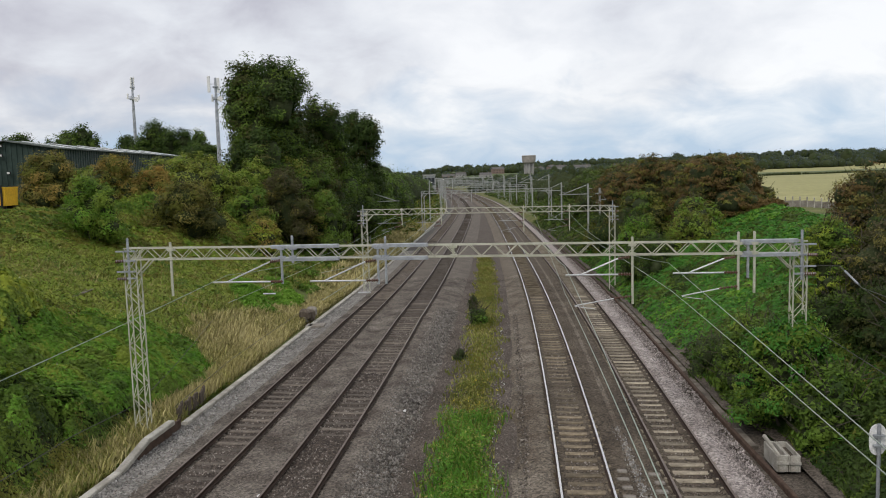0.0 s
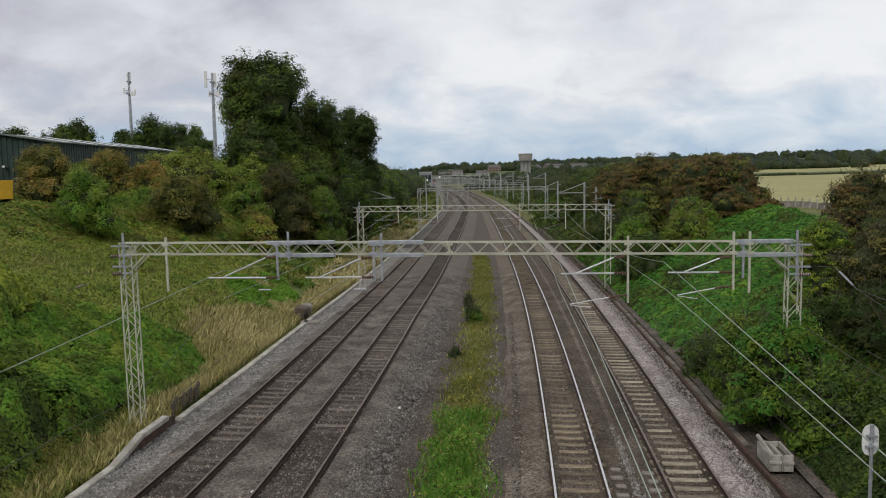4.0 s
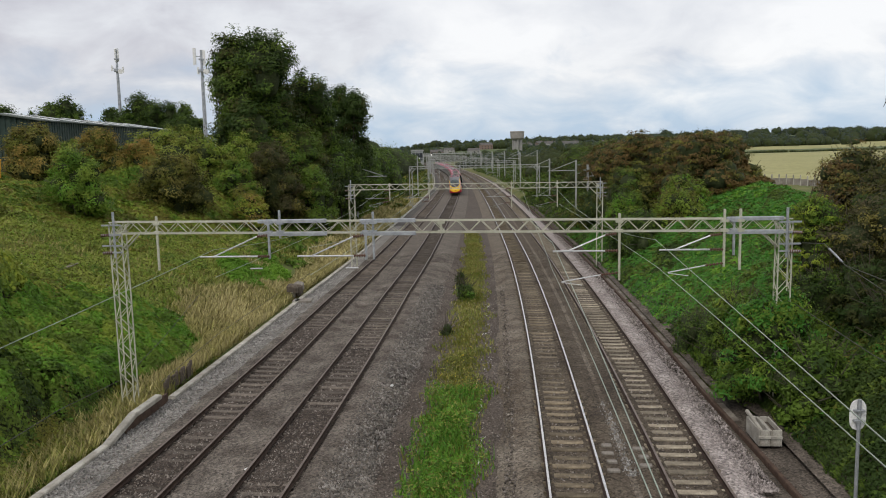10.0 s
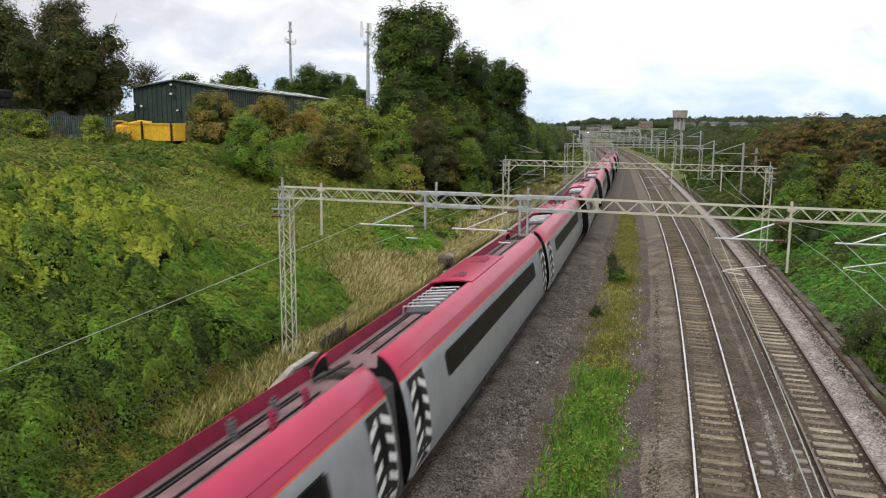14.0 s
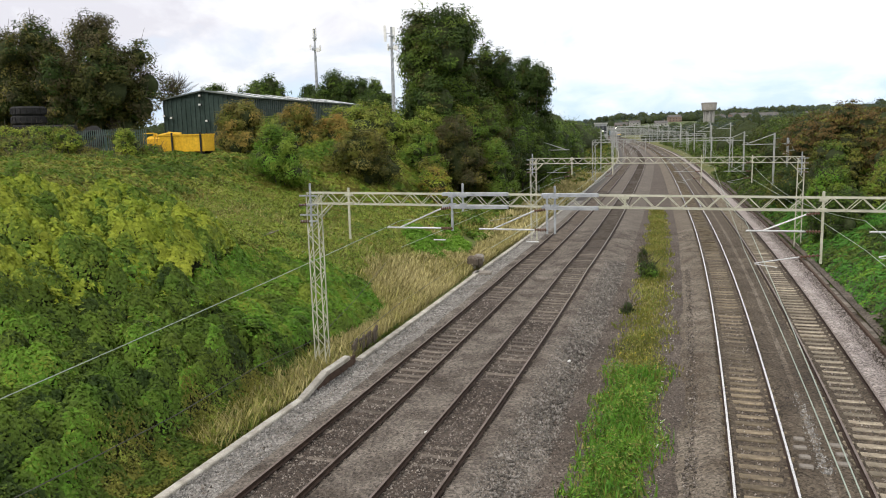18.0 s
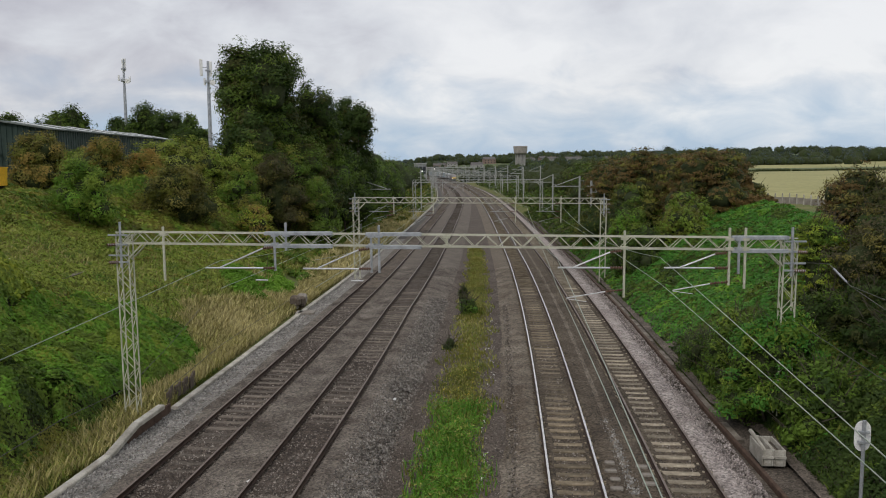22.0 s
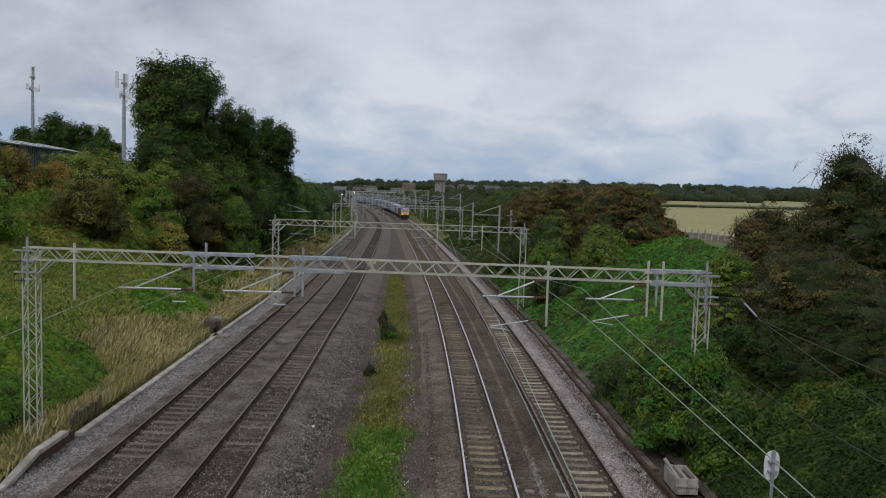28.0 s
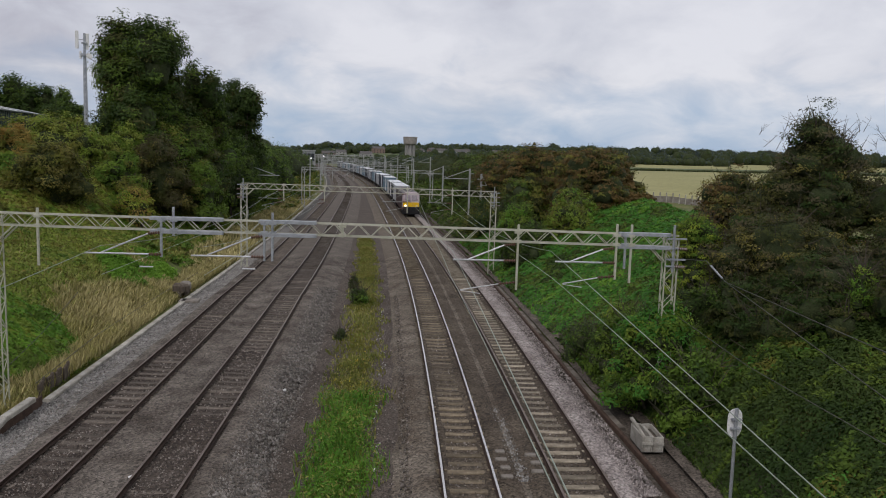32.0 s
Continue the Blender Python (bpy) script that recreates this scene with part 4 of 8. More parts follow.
def tree(label, x, y, top, rad, low, mats, weights, count, size, seed, clump=0.8, n_blob=14, r0=0.32, squash=1.0, core=0.66, twig=40, z0=None, spread=0.62, fs=(0.34, 0.5)):
    rr = random.Random(seed)
    z = float(terrain(x, y)) if z0 is None else z0
    mid, hz = (top + low) / 2 - z, (top - low) / 2
    blobs = []
    for k in range(n_blob):
        d = Vector((rr.gauss(0, 1), rr.gauss(0, 1), rr.gauss(0, 1))).normalized() * (rr.random() ** 0.4) * spread
        f = rr.uniform(*fs)
        taper = 1.0 - 0.25 * max(0, d.z)
        blobs.append((d.x * rad * taper, d.y * rad * taper, mid + d.z * hz * squash, rad * f, rad * f, hz * f))
    blobs.append((0, 0, mid, rad * 0.5, rad * 0.5, hz * 0.55))
    th = thing("tree", label, "tree", "trees above the cutting", m=pose(x, y, z))
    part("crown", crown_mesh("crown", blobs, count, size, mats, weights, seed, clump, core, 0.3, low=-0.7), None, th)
    g = G()
    branchy(g, (0, 0, 0), [b[:3] for b in blobs[:8]], r0, seed)
    part("trunk", g, M_BARK, th)
    tagged(part("twig_spray", twigs(G(), blobs, twig, seed, 1.4, 0.02), M_BARK, th), kind="stuff")
    return th


# ---- trees above the left bank ----
tree("tall dense dark green broadleaf tree", -18.8, 85, 22.3, 6.4, 5.6, [L_MID, L_DARK, L_HAW], [0.42, 0.38, 0.2], 70000, 0.25, 11, 0.8, n_blob=46, r0=0.45, fs=(0.2, 0.36), spread=0.82)
tree("dark green broadleaf tree beside the tall one", -13.8, 92, 18.4, 4.3, 5.0, [L_MID, L_DARK, L_HAW], [0.42, 0.38, 0.2], 26000, 0.25, 12, 0.75, n_blob=22, fs=(0.22, 0.38), spread=0.8)
tree("airy dark tree with sky showing through its crown", -9.9, 100, 18.6, 3.9, 7.6, [L_DARK, L_HAW], [0.8, 0.2], 13000, 0.26, 13, 0.6, n_blob=15, core=0.3, fs=(0.24, 0.36), spread=0.8)
for k, (x, y, top, rad, n) in enumerate(((-42.3, 60.5, 19.0, 4.9, 36000), (-50.4, 61.0, 20.2, 5.2, 34000), (-56.5, 66, 18.5, 4.5, 16000), (-46.4, 62.0, 17.4, 4.4, 22000))):
    tree("dark broad tree with brownish tips behind the yard fence", x, y, top, rad, 7.0, [L_DARK, L_HAW, L_DUSK, L_BROWN], [0.36, 0.3, 0.22, 0.12], n, 0.19, 21 + k, 0.6, n_blob=30, twig=160, fs=(0.2, 0.36), spread=0.85, core=0.55)
for k, (x, y, top, rad) in enumerate(((-68, 128, 18.3, 3.2), (-62.7, 130, 18.6, 3.2), (-57, 128, 18.9, 3.3), (-52.5, 136, 17.2, 2.6), (-47, 129, 18.0, 3.2), (-43.0, 128, 17.2, 2.8), (-38.8, 126, 17.0, 2.6), (-35, 118, 15.4, 2.6), (-76, 140, 16.8, 2.8))):
    tree("small green tree in a far row", x, y, top + 1.3, rad * 1.35, 8.6, [L_DARK, L_MID], [0.6, 0.4], 7000, 0.3, 31 + k, 0.6, n_blob=8, r0=0.16, twig=24, z0=7.6)
tree("thin bare-topped tree beside the shed", -50.2, 84, 16.1, 2.3, 11.0, [L_HAW, L_RUST], [0.7, 0.3], 500, 0.2, 45, 0.4, n_blob=7, core=0.0, r0=0.12, twig=260, z0=7.4)

# ---- shrubs along the top of the left bank ----
LB = (("round olive-brown shrub at the yard edge", -30.2, 61.0, 2.3, 2.2, 12.0, [L_BROWN, L_OLIVE, L_TAN], [0.5, 0.3, 0.2], 19000, 0.14),
      ("leafy green shrub below the tan ones", -23.4, 52.9, 1.9, 1.8, 9.9, [L_MIDB, L_LIGHT, L_IVY], [0.45, 0.35, 0.2], 14000, 0.14),
      ("tan shrub below the shed eaves", -27.9, 67.2, 2.1, 2.0, 11.8, [L_TAN, L_OLIVE, L_BROWN], [0.4, 0.35, 0.25], 15000, 0.15),
      ("shrub with rusty orange autumn leaves", -25.0, 68.4, 2.1, 1.8, 10.6, [L_ORANGE, L_TAN, L_OLIVE], [0.4, 0.3, 0.3], 15000, 0.15),
      ("broad yellow-green shrub behind the tan ones", -23.2, 74.0, 5.0, 3.6, 12.0, [L_GRASSY, L_OLIVE, L_LIGHT], [0.4, 0.35, 0.25], 30000, 0.18),
      ("dark olive-brown shrub on the slope", -20.0, 62.3, 3.2, 2.4, 9.4, [L_BROWN, L_HAW, L_OLIVE], [0.45, 0.3, 0.25], 23000, 0.14),
      ("mid-green shrub with pale sprays", -17.3, 71.6, 2.2, 2.0, 9.0, [L_MIDB, L_LIGHT, L_OLIVE], [0.45, 0.3, 0.25], 15000, 0.16),
      ("light green rounded shrub below trees", -18.4, 78.0, 2.2, 2.2, 12.0, [L_LIGHT, L_MIDB, L_GRASSY], [0.4, 0.35, 0.25], 14000, 0.18),
      ("dark purple-brown hawthorn with bare lower twigs", -14.8, 75.0, 2.6, 2.4, 10.9, [L_DUSK, L_HAW, L_BROWN], [0.5, 0.35, 0.15], 21000, 0.15),
      ("mid-green shrub beside the hawthorn", -11.4, 78.0, 2.2, 2.6, 8.4, [L_MIDB, L_MID, L_OLIVE], [0.4, 0.4, 0.2], 15000, 0.17),
      ("low shrub with pale yellow seed sprays", -15.2, 66.5, 1.5, 1.3, 5.9, [L_YEL, L_TAN, L_MIDB], [0.4, 0.3, 0.3], 7000, 0.12),
      ("dark green shrub below the tall tree", -12.6, 84.0, 2.8, 3.6, 12.4, [L_MID, L_DARK, L_HAW], [0.4, 0.35, 0.25], 18000, 0.2),
      ("dark green shrub beside the line", -10.4, 93.0, 3.0, 5.0, 11.6, [L_MID, L_DARK, L_MIDB], [0.45, 0.3, 0.25], 17000, 0.2),
      ("dark green shrub beside the further line", -9.6, 106.0, 3.1, 6.0, 11.2, [L_MID, L_DARK, L_MIDB], [0.45, 0.3, 0.25], 15000, 0.22),
      ("dark shrubs near the far gantry", -9.6, 124.0, 3.4, 8.0, 10.2, [L_MID, L_DARK, L_MIDB], [0.45, 0.35, 0.2], 13000, 0.26),
      ("dark shrubs further up the line", -9.5, 150.0, 4.5, 14.0, 10.0, [L_MID, L_DARK, L_MIDB], [0.45, 0.35, 0.2], 13000, 0.32),
      ("olive thicket at the foot of the shed", -31.5, 70.0, 2.6, 2.6, 10.6, [L_OLIVE, L_GRASSY, L_MIDB], [0.4, 0.3, 0.3], 13000, 0.17),
      ("dense green thicket below the tall tree", -16.5, 82.0, 5.0, 4.0, 11.8, [L_MIDB, L_MID, L_OLIVE], [0.4, 0.35, 0.25], 22000, 0.2))
for k, (lab, x, y, wx, wy, top, ms, ws, n, s) in enumerate(LB):
    bush(lab, x, y, wx * 1.12, wy * 1.15, top, ms, ws, n, s, 60 + k, clump=0.45 if y < 80 else 0.6, ragged=0.5, fs=(0.22, 0.44))

# ---- hawthorns and shrubs on the right bank ----
RB = (("large dark hawthorn with sparse twiggy top", 22.4, 33.5, 4.2, 4.0, 10.0, [L_HAW, L_DUSK, L_BROWN, L_DARK], [0.36, 0.26, 0.18, 0.2], 52000, 0.105, 0.5),
      ("tall twiggy crest of the hawthorn", 21.9, 32.8, 2.6, 2.0, 12.5, [L_HAW, L_DARK, L_DUSK], [0.45, 0.3, 0.25], 15000, 0.1, 0.4),
      ("dark hawthorn thicket on the bank", 27.0, 30.0, 4.4, 4.6, 10.2, [L_HAW, L_DARK], [0.65, 0.35], 34000, 0.11, 0.4),
      ("dark hawthorn low over the bank", 18.6, 30.0, 3.2, 3.0, 7.6, [L_HAW, L_DUSK, L_BROWN], [0.5, 0.3, 0.2], 26000, 0.095, 0.4),
      ("dark hawthorn low over the bank", 22.4, 26.0, 3.2, 2.8, 7.6, [L_HAW, L_DARK, L_DUSK], [0.4, 0.3, 0.3], 26000, 0.095, 0.4),
      ("dark hawthorn low over the bank", 18.4, 26.6, 2.7, 2.6, 6.2, [L_HAW, L_DARK, L_DUSK], [0.4, 0.4, 0.2], 26000, 0.09, 0.38),
      ("dark hawthorn at the near end of the bank", 19.4, 22.0, 2.6, 2.0, 6.6, [L_HAW, L_DARK, L_DUSK], [0.35, 0.45, 0.2], 22000, 0.085, 0.36),
      ("dark hawthorn at the near end of the bank", 21.6, 19.6, 2.6, 2.0, 7.4, [L_HAW, L_DARK, L_DUSK], [0.35, 0.45, 0.2], 18000, 0.085, 0.36),
      ("dark hawthorn reaching down the bank", 16.6, 28.4, 1.9, 1.9, 5.0, [L_DARK, L_HAW], [0.55, 0.45], 16000, 0.085, 0.35),
      ("rusty-tipped hawthorn on the bank", 19.6, 36.4, 2.4, 2.4, 9.4, [L_BROWN, L_RUST, L_HAW], [0.4, 0.3, 0.3], 16000, 0.11, 0.38),
      ("yellow-green shrub beside the hawthorn", 16.6, 33.4, 1.5, 1.5, 7.2, [L_YEL, L_LIGHT, L_MIDB], [0.5, 0.35, 0.15], 15000, 0.085, 0.3),
      ("bright shrub under the hawthorn", 18.1, 24.2, 0.7, 0.6, 6.1, [L_LIGHT, L_IVY, L_MID], [0.35, 0.35, 0.3], 2600, 0.075, 0.26),
      ("rusty red-brown hawthorn hedge", 24.0, 69.0, 4.0, 4.0, 10.7, [L_RUST, L_HAW, L_OLIVE], [0.5, 0.27, 0.23], 22000, 0.17, 0.5),
      ("rusty brown hawthorn hedge", 20.6, 76.0, 3.6, 4.0, 10.9, [L_RUST, L_HAW, L_OLIVE], [0.45, 0.3, 0.25], 20000, 0.18, 0.5),
      ("olive-brown hawthorn hedge by the line", 20.6, 84.0, 3.4, 4.5, 10.4, [L_OLIVE, L_RUST, L_HAW], [0.4, 0.3, 0.3], 16000, 0.2, 0.55),
      ("olive-green hawthorn hedge by the line", 22.0, 98.0, 3.6, 6.0, 10.2, [L_HAW, L_MID, L_RUST], [0.5, 0.25, 0.25], 17000, 0.2, 0.6),
      ("olive-green hedge further up", 25.5, 118.0, 4.5, 9.0, 9.9, [L_HAW, L_MID, L_DARK], [0.4, 0.35, 0.25], 15000, 0.24, 0.7),
      ("dull green hedge further up", 29.0, 148.0, 5.0, 14.0, 9.8, [L_HAW, L_MID, L_DARK], [0.4, 0.35, 0.25], 13000, 0.3, 0.9),
      ("red-brown hawthorn hedge in one mass", 22.4, 72.6, 3.4, 4.0, 10.4, [L_RUST, L_HAW, L_OLIVE], [0.45, 0.3, 0.25], 18000, 0.17, 0.5),
      ("olive hawthorn low in the hedge", 18.6, 72.0, 2.6, 3.6, 8.2, [L_OLIVE, L_HAW, L_MID], [0.4, 0.3, 0.3], 13000, 0.17, 0.5),
      ("dark green shrub beside the gantry leg", 15.6, 59.5, 2.0, 3.2, 4.2, [L_DARK, L_MID], [0.6, 0.4], 10000, 0.14, 0.42),
      ("dark olive shrub on the slope", 17.6, 71.0, 2.4, 4.2, 6.0, [L_DARK, L_HAW, L_MID], [0.45, 0.3, 0.25], 12000, 0.15, 0.45),
      ("dark olive shrub beside the line", 16.8, 81.0, 2.0, 4.5, 4.8, [L_DARK, L_OLIVE], [0.6, 0.4], 10000, 0.17, 0.5),
      ("pale green shrub below the hedge", 20.6, 63.0, 1.9, 1.9, 7.2, [L_LIGHT, L_IVYL, L_OLIVE], [0.5, 0.3, 0.2], 9000, 0.15, 0.4),
      ("rust-brown hawthorn by the field", 28.0, 74.0, 3.0, 3.0, 10.2, [L_RUST, L_HAW], [0.6, 0.4], 12000, 0.18, 0.5),
      ("light green shrub on the slope", 16.6, 66.0, 1.8, 2.0, 5.6, [L_LIGHT, L_IVY, L_MID], [0.4, 0.35, 0.25], 9000, 0.14, 0.4),
      ("pale green shrub on the slope", 19.0, 60.0, 2.0, 2.0, 6.0, [L_LIGHT, L_OLIVE], [0.6, 0.4], 9000, 0.14, 0.4),
      ("leafy shrub round the gantry leg", 12.0, 27.2, 1.8, 1.6, 4.2, [L_MIDB, L_IVYC, L_LIGHT], [0.4, 0.4, 0.2], 19000, 0.1, 0.34),
      ("leafy shrub below the gantry leg", 12.2, 30.6, 1.4, 2.0, 3.2, [L_MIDB, L_MID, L_LIGHT], [0.45, 0.35, 0.2], 13000, 0.1, 0.33),
      ("low dark shrub at the foot of the bank", 11.9, 34.2, 0.9, 2.4, 1.6, [L_DARK, L_MID], [0.6, 0.4], 7000, 0.08, 0.3),
      ("leafy shrub behind the gantry leg", 15.0, 29.6, 1.5, 1.4, 4.3, [L_MID, L_DARK], [0.5, 0.5], 9000, 0.09, 0.33),
      ("dark hawthorn skirt over the lower bank", 18.2, 25.2, 2.3, 1.8, 5.0, [L_HAW, L_DARK, L_DUSK], [0.3, 0.5, 0.2], 17000, 0.085, 0.35),
      ("dark hawthorn skirt over the lower bank", 16.4, 26.4, 1.7, 1.5, 4.0, [L_DARK, L_HAW], [0.6, 0.4], 12000, 0.08, 0.33),
      ("low leafy shrub beside the concrete boxes", 12.5, 25.0, 1.3, 1.4, 2.7, [L_MIDB, L_MID, L_DARK], [0.4, 0.35, 0.25], 7000, 0.13, 0.3))
for k, (lab, x, y, wx, wy, top, ms, ws, n, s, cl) in enumerate(RB):
    bush(lab, x, y, wx, wy, top, ms, ws, n, s, 130 + k, clump=cl, twig=220 if k < 2 else 80, name="hawthorn" if "hawthorn" in lab else "shrub", ragged=0.6 if k < 9 else 0.4, flat=0.2 if "hawthorn" in lab else 0.42, n_blob=26 if k < 10 else 16, fs=(0.2, 0.4) if k < 10 else (0.28, 0.46))
# sparse tall twigs that stand over the big hawthorn
g = G()
rr = random.Random(8)
for _ in range(30):
    p = Vector((21.9 + rr.gauss(0, 1.4), 32.8 + rr.gauss(0, 1.0), 10.5 + rr.uniform(-.6, .4)))
    q = p + Vector((rr.uniform(-.6, .6), rr.uniform(-.6, .6), rr.uniform(.3, .65)))
    g.cyl(p, q, 0.013, 0.006, n=4, cap=False)
    for _ in range(4):
        s = p.lerp(q, rr.uniform(.2, .95))
        g.cyl(s, s + Vector((rr.uniform(-.4, .4), rr.uniform(-.4, .4), rr.uniform(0, .35))), 0.009, 0.004, n=3, cap=False)


# ---- ground cover: leaves and blades rooted in the banks ----
def cover(name, label, area, count, size, mats, weights, seed, height=0.4, ratio=0.6, lump=0.9):
    """Low leaves over a stretch of bank; area(r, n) gives places, lumps swell the cover."""
    r = np.random.default_rng(seed)
    x, y = area(r, count)
    keep = np.maximum(wall_x(y) - x, x - edge_x(y)) > -0.45
    x, y = x[keep], y[keep]
    n = len(x)
    swell = np.clip(0.55 + lump * wavy(x, y, 3.1) * 0.9 + 0.3 * wavy(x, y, 9.0), 0.05, 1.6)
    z = terrain(x, y) + height * swell * (0.35 + 0.65 * r.random(n))
    nor = unit(np.stack([r.normal(size=n) * 0.6, r.normal(size=n) * 0.6 - 0.1, np.ones(n) * 0.8], 1))
    co, q = leaf_quads(np.stack([x, y, z], 1), nor, size, r, ratio)
    me = fast_mesh(name, co, q, mats)
    patch = 0.5 + 0.35 * wavy(x, y, 2.2) + 0.22 * r.normal(size=n)
    me.polygons.foreach_set("material_index", np.searchsorted(np.cumsum(weights)[:-1] / np.sum(weights), np.clip(patch, 0, 0.999)).astype(np.int32))
    return tagged(new(name, me), label, "ground cover", kind="stuff")


def blades(name, label, area, count, length, mats, weights, seed, lean=0.35, width=0.018, base=None):
    r = np.random.default_rng(seed)
    x, y = area(r, count)
    n = len(x)
    z = terrain(x, y) - 0.03 if base is None else np.full(n, base)
    L = length * (0.45 + 0.8 * r.random(n))
    a = r.random(n) * 2 * np.pi
    w = width * (0.6 + 0.8 * r.random(n)) * (1 + y / 60)
    root = np.stack([x, y, z], 1)
    tip = root + np.stack([np.cos(a) * lean * L, np.sin(a) * lean * L, L], 1)
    side = np.stack([np.cos(a * 1.7 + 1), np.sin(a * 1.7 + 1) * 0.4, np.zeros(n)], 1) * w[:, None]
    mid = (root * 0.45 + tip * 0.55) + np.stack([np.zeros(n), np.zeros(n), L * 0.12], 1)
    co = np.stack([root - side, root + side, mid + side * 0.8, tip, mid - side * 0.8], 1).reshape(-1, 3)
    i = np.arange(n)[:, None] * 5
    me = bpy.data.meshes.new(name)
    q = np.concatenate([np.stack([i[:, 0], i[:, 0] + 1, i[:, 0] + 2, i[:, 0] + 4], 1), np.stack([i[:, 0] + 4, i[:, 0] + 2, i[:, 0] + 3, i[:, 0] + 3], 1)])
    tri = np.concatenate([q[:, [0, 1, 2]][:n], q[:, [0, 2, 3]][:n], q[n:, [0, 1, 2]]])
    me = fast_mesh(name, co, tri, mats)
    k = np.searchsorted(np.cumsum(weights)[:-1] / np.sum(weights), np.clip(0.5 + 0.4 * wavy(x, y, 1.9) + 0.2 * r.normal(size=n), 0, 0.999)).astype(np.int32)
    me.polygons.foreach_set("material_index", np.concatenate([k, k, k]))
    return tagged(new(name, me), label, "grass", kind="stuff")


def left_band(d0, d1, y0, y1, p=1.0):
    def f(r, n):
        y = y0 + (y1 - y0) * r.random(n) ** p
        return wall_x(y) - (d0 + (d1 - d0) * r.random(n)), y
    return f


def right_band(d0, d1, y0, y1, p=1.0):
    def f(r, n):
        y = y0 + (y1 - y0) * r.random(n) ** p
        return edge_x(y) + d0 + (d1 - d0) * r.random(n), y
    return f


def oval(cx, cy, rx, ry):
    def f(r, n):
        a, q = r.random(n) * 2 * np.pi, np.sqrt(r.random(n)) * (0.85 + 0.2 * r.random(n))
        return cx + rx * q * np.cos(a) + 0.1 * (np.sin(a * 5)), cy + ry * q * np.sin(a)
    return f


def bumps(x, y, cell, seed):
    """Puffs on a jittered grid: height 0 to 1, and the puff's own random number."""
    ix, iy = np.floor(x / cell).astype(int), np.floor(y / cell).astype(int)
    best, tone = np.zeros_like(x), np.zeros_like(x)
    for dx in (-1, 0, 1):
        for dy in (-1, 0, 1):
            cx, cy = ix + dx, iy + dy
            h = (cx * 374761393 + cy * 668265263 + seed * 982451653) & 0x7FFFFFFF
            h = ((h ^ (h >> 13)) * 1274126177) & 0x7FFFFFFF
            a, b, c, e = ((h & 255) / 255.0, ((h >> 8) & 255) / 255.0, ((h >> 16) & 127) / 127.0, ((h >> 4) & 511) / 511.0)
            px, py = (cx + 0.15 + 0.7 * a) * cell, (cy + 0.15 + 0.7 * b) * cell
            q = 1 - ((x - px) ** 2 + (y - py) ** 2) / (cell * (0.65 + 0.4 * c)) ** 2
            v = np.sqrt(np.clip(q, 0, 1)) * (0.45 + 0.55 * c)
            tone = np.where(v > best, e, tone)
            best = np.maximum(best, v)
    return best, tone


def canopy(name, label, area, count, size, amp, mats, shade, seed, cell=1.8, fine=0.55, gap=0.5):
    """Scrub that grows together: leaves on a puffy surface over the bank. amp and shade are functions of the place."""
    r = np.random.default_rng(seed)
    x, y = area(r, count)
    puff = 0.5 * bumps(x, y, cell, seed)[0] + 0.5 * bumps(x, y, fine, seed + 3)[0]
    keep = (np.maximum(wall_x(y) - x, x - edge_x(y)) > -0.45) & (r.random(len(x)) < np.interp(puff, [0.22, 0.45], [gap, 1.0]))
    x, y = x[keep], y[keep]
    n = len(x)

    def height(x, y):
        return terrain(x, y) + amp(x, y) * (bumps(x, y, cell, seed)[0] + 0.45 * bumps(x, y, fine, seed + 3)[0])

    e = 0.12
    z = height(x, y)
    gx, gy = (height(x + e, y) - z) / e, (height(x, y + e) - z) / e
    nor = unit(np.stack([-gx * 0.8, -gy * 0.8, np.ones(n)], 1) + r.normal(size=(n, 3)) * 0.34)
    z = z - np.abs(r.normal(size=n)) * 0.10 + 0.05
    co, q = leaf_quads(np.stack([x, y, z], 1), nor, size * (1 + np.clip(y - 30, 0, 60) / 55), r, 0.6)
    me = fast_mesh(name, co, q, mats)
    # small puffs weigh most; their leaf tones imitate lit and shaded clumps
    tone = 0.4 * bumps(x, y, cell, seed)[1] + 0.6 * bumps(x, y, fine, seed + 3)[1]
    me.polygons.foreach_set("material_index", np.clip(shade(x, y, tone + 0.08 * r.normal(size=n)), 0, len(mats) - 1).astype(np.int32))
    return tagged(new(name, me), label, "ground cover", kind="stuff")


def soft_field(x, y, d0, rd, y0, ry):
    """Score of a stretch of the west bank round distance d0 from the kerb and y0 along it."""
    d = wall_x(y) - x
    return 1 - np.abs((d - d0) / rd) ** 2.5 - np.abs((y - y0) / ry) ** 2.5


# elder, brambles low down, bright brambles, grass slope, rough top, straw, foot of the bank
WEST = ((10.8, 5.2, 27.0, 11.0), (4.8, 3.6, 17.0, 10.5), (4.9, 3.0, 33.5, 6.5), (11.0, 7.5, 50.0, 17.0), (20.0, 5.0, 38.0, 26.0), (2.2, 3.6, 53.0, 15.0), (0.3, 1.7, 23.5, 10.0))


def west_zone(x, y, r):
    jit = 0.24 * wavy(x, y, 2.4) + 0.24 * wavy(x + 7, y, 6.5) + 0.13 * r.normal(size=len(x))
    sc = np.stack([soft_field(x, y, *w) + jit * (1 if k % 2 else -1) for k, w in enumerate(WEST)])
    return np.argmax(sc, 0), np.max(sc, 0)


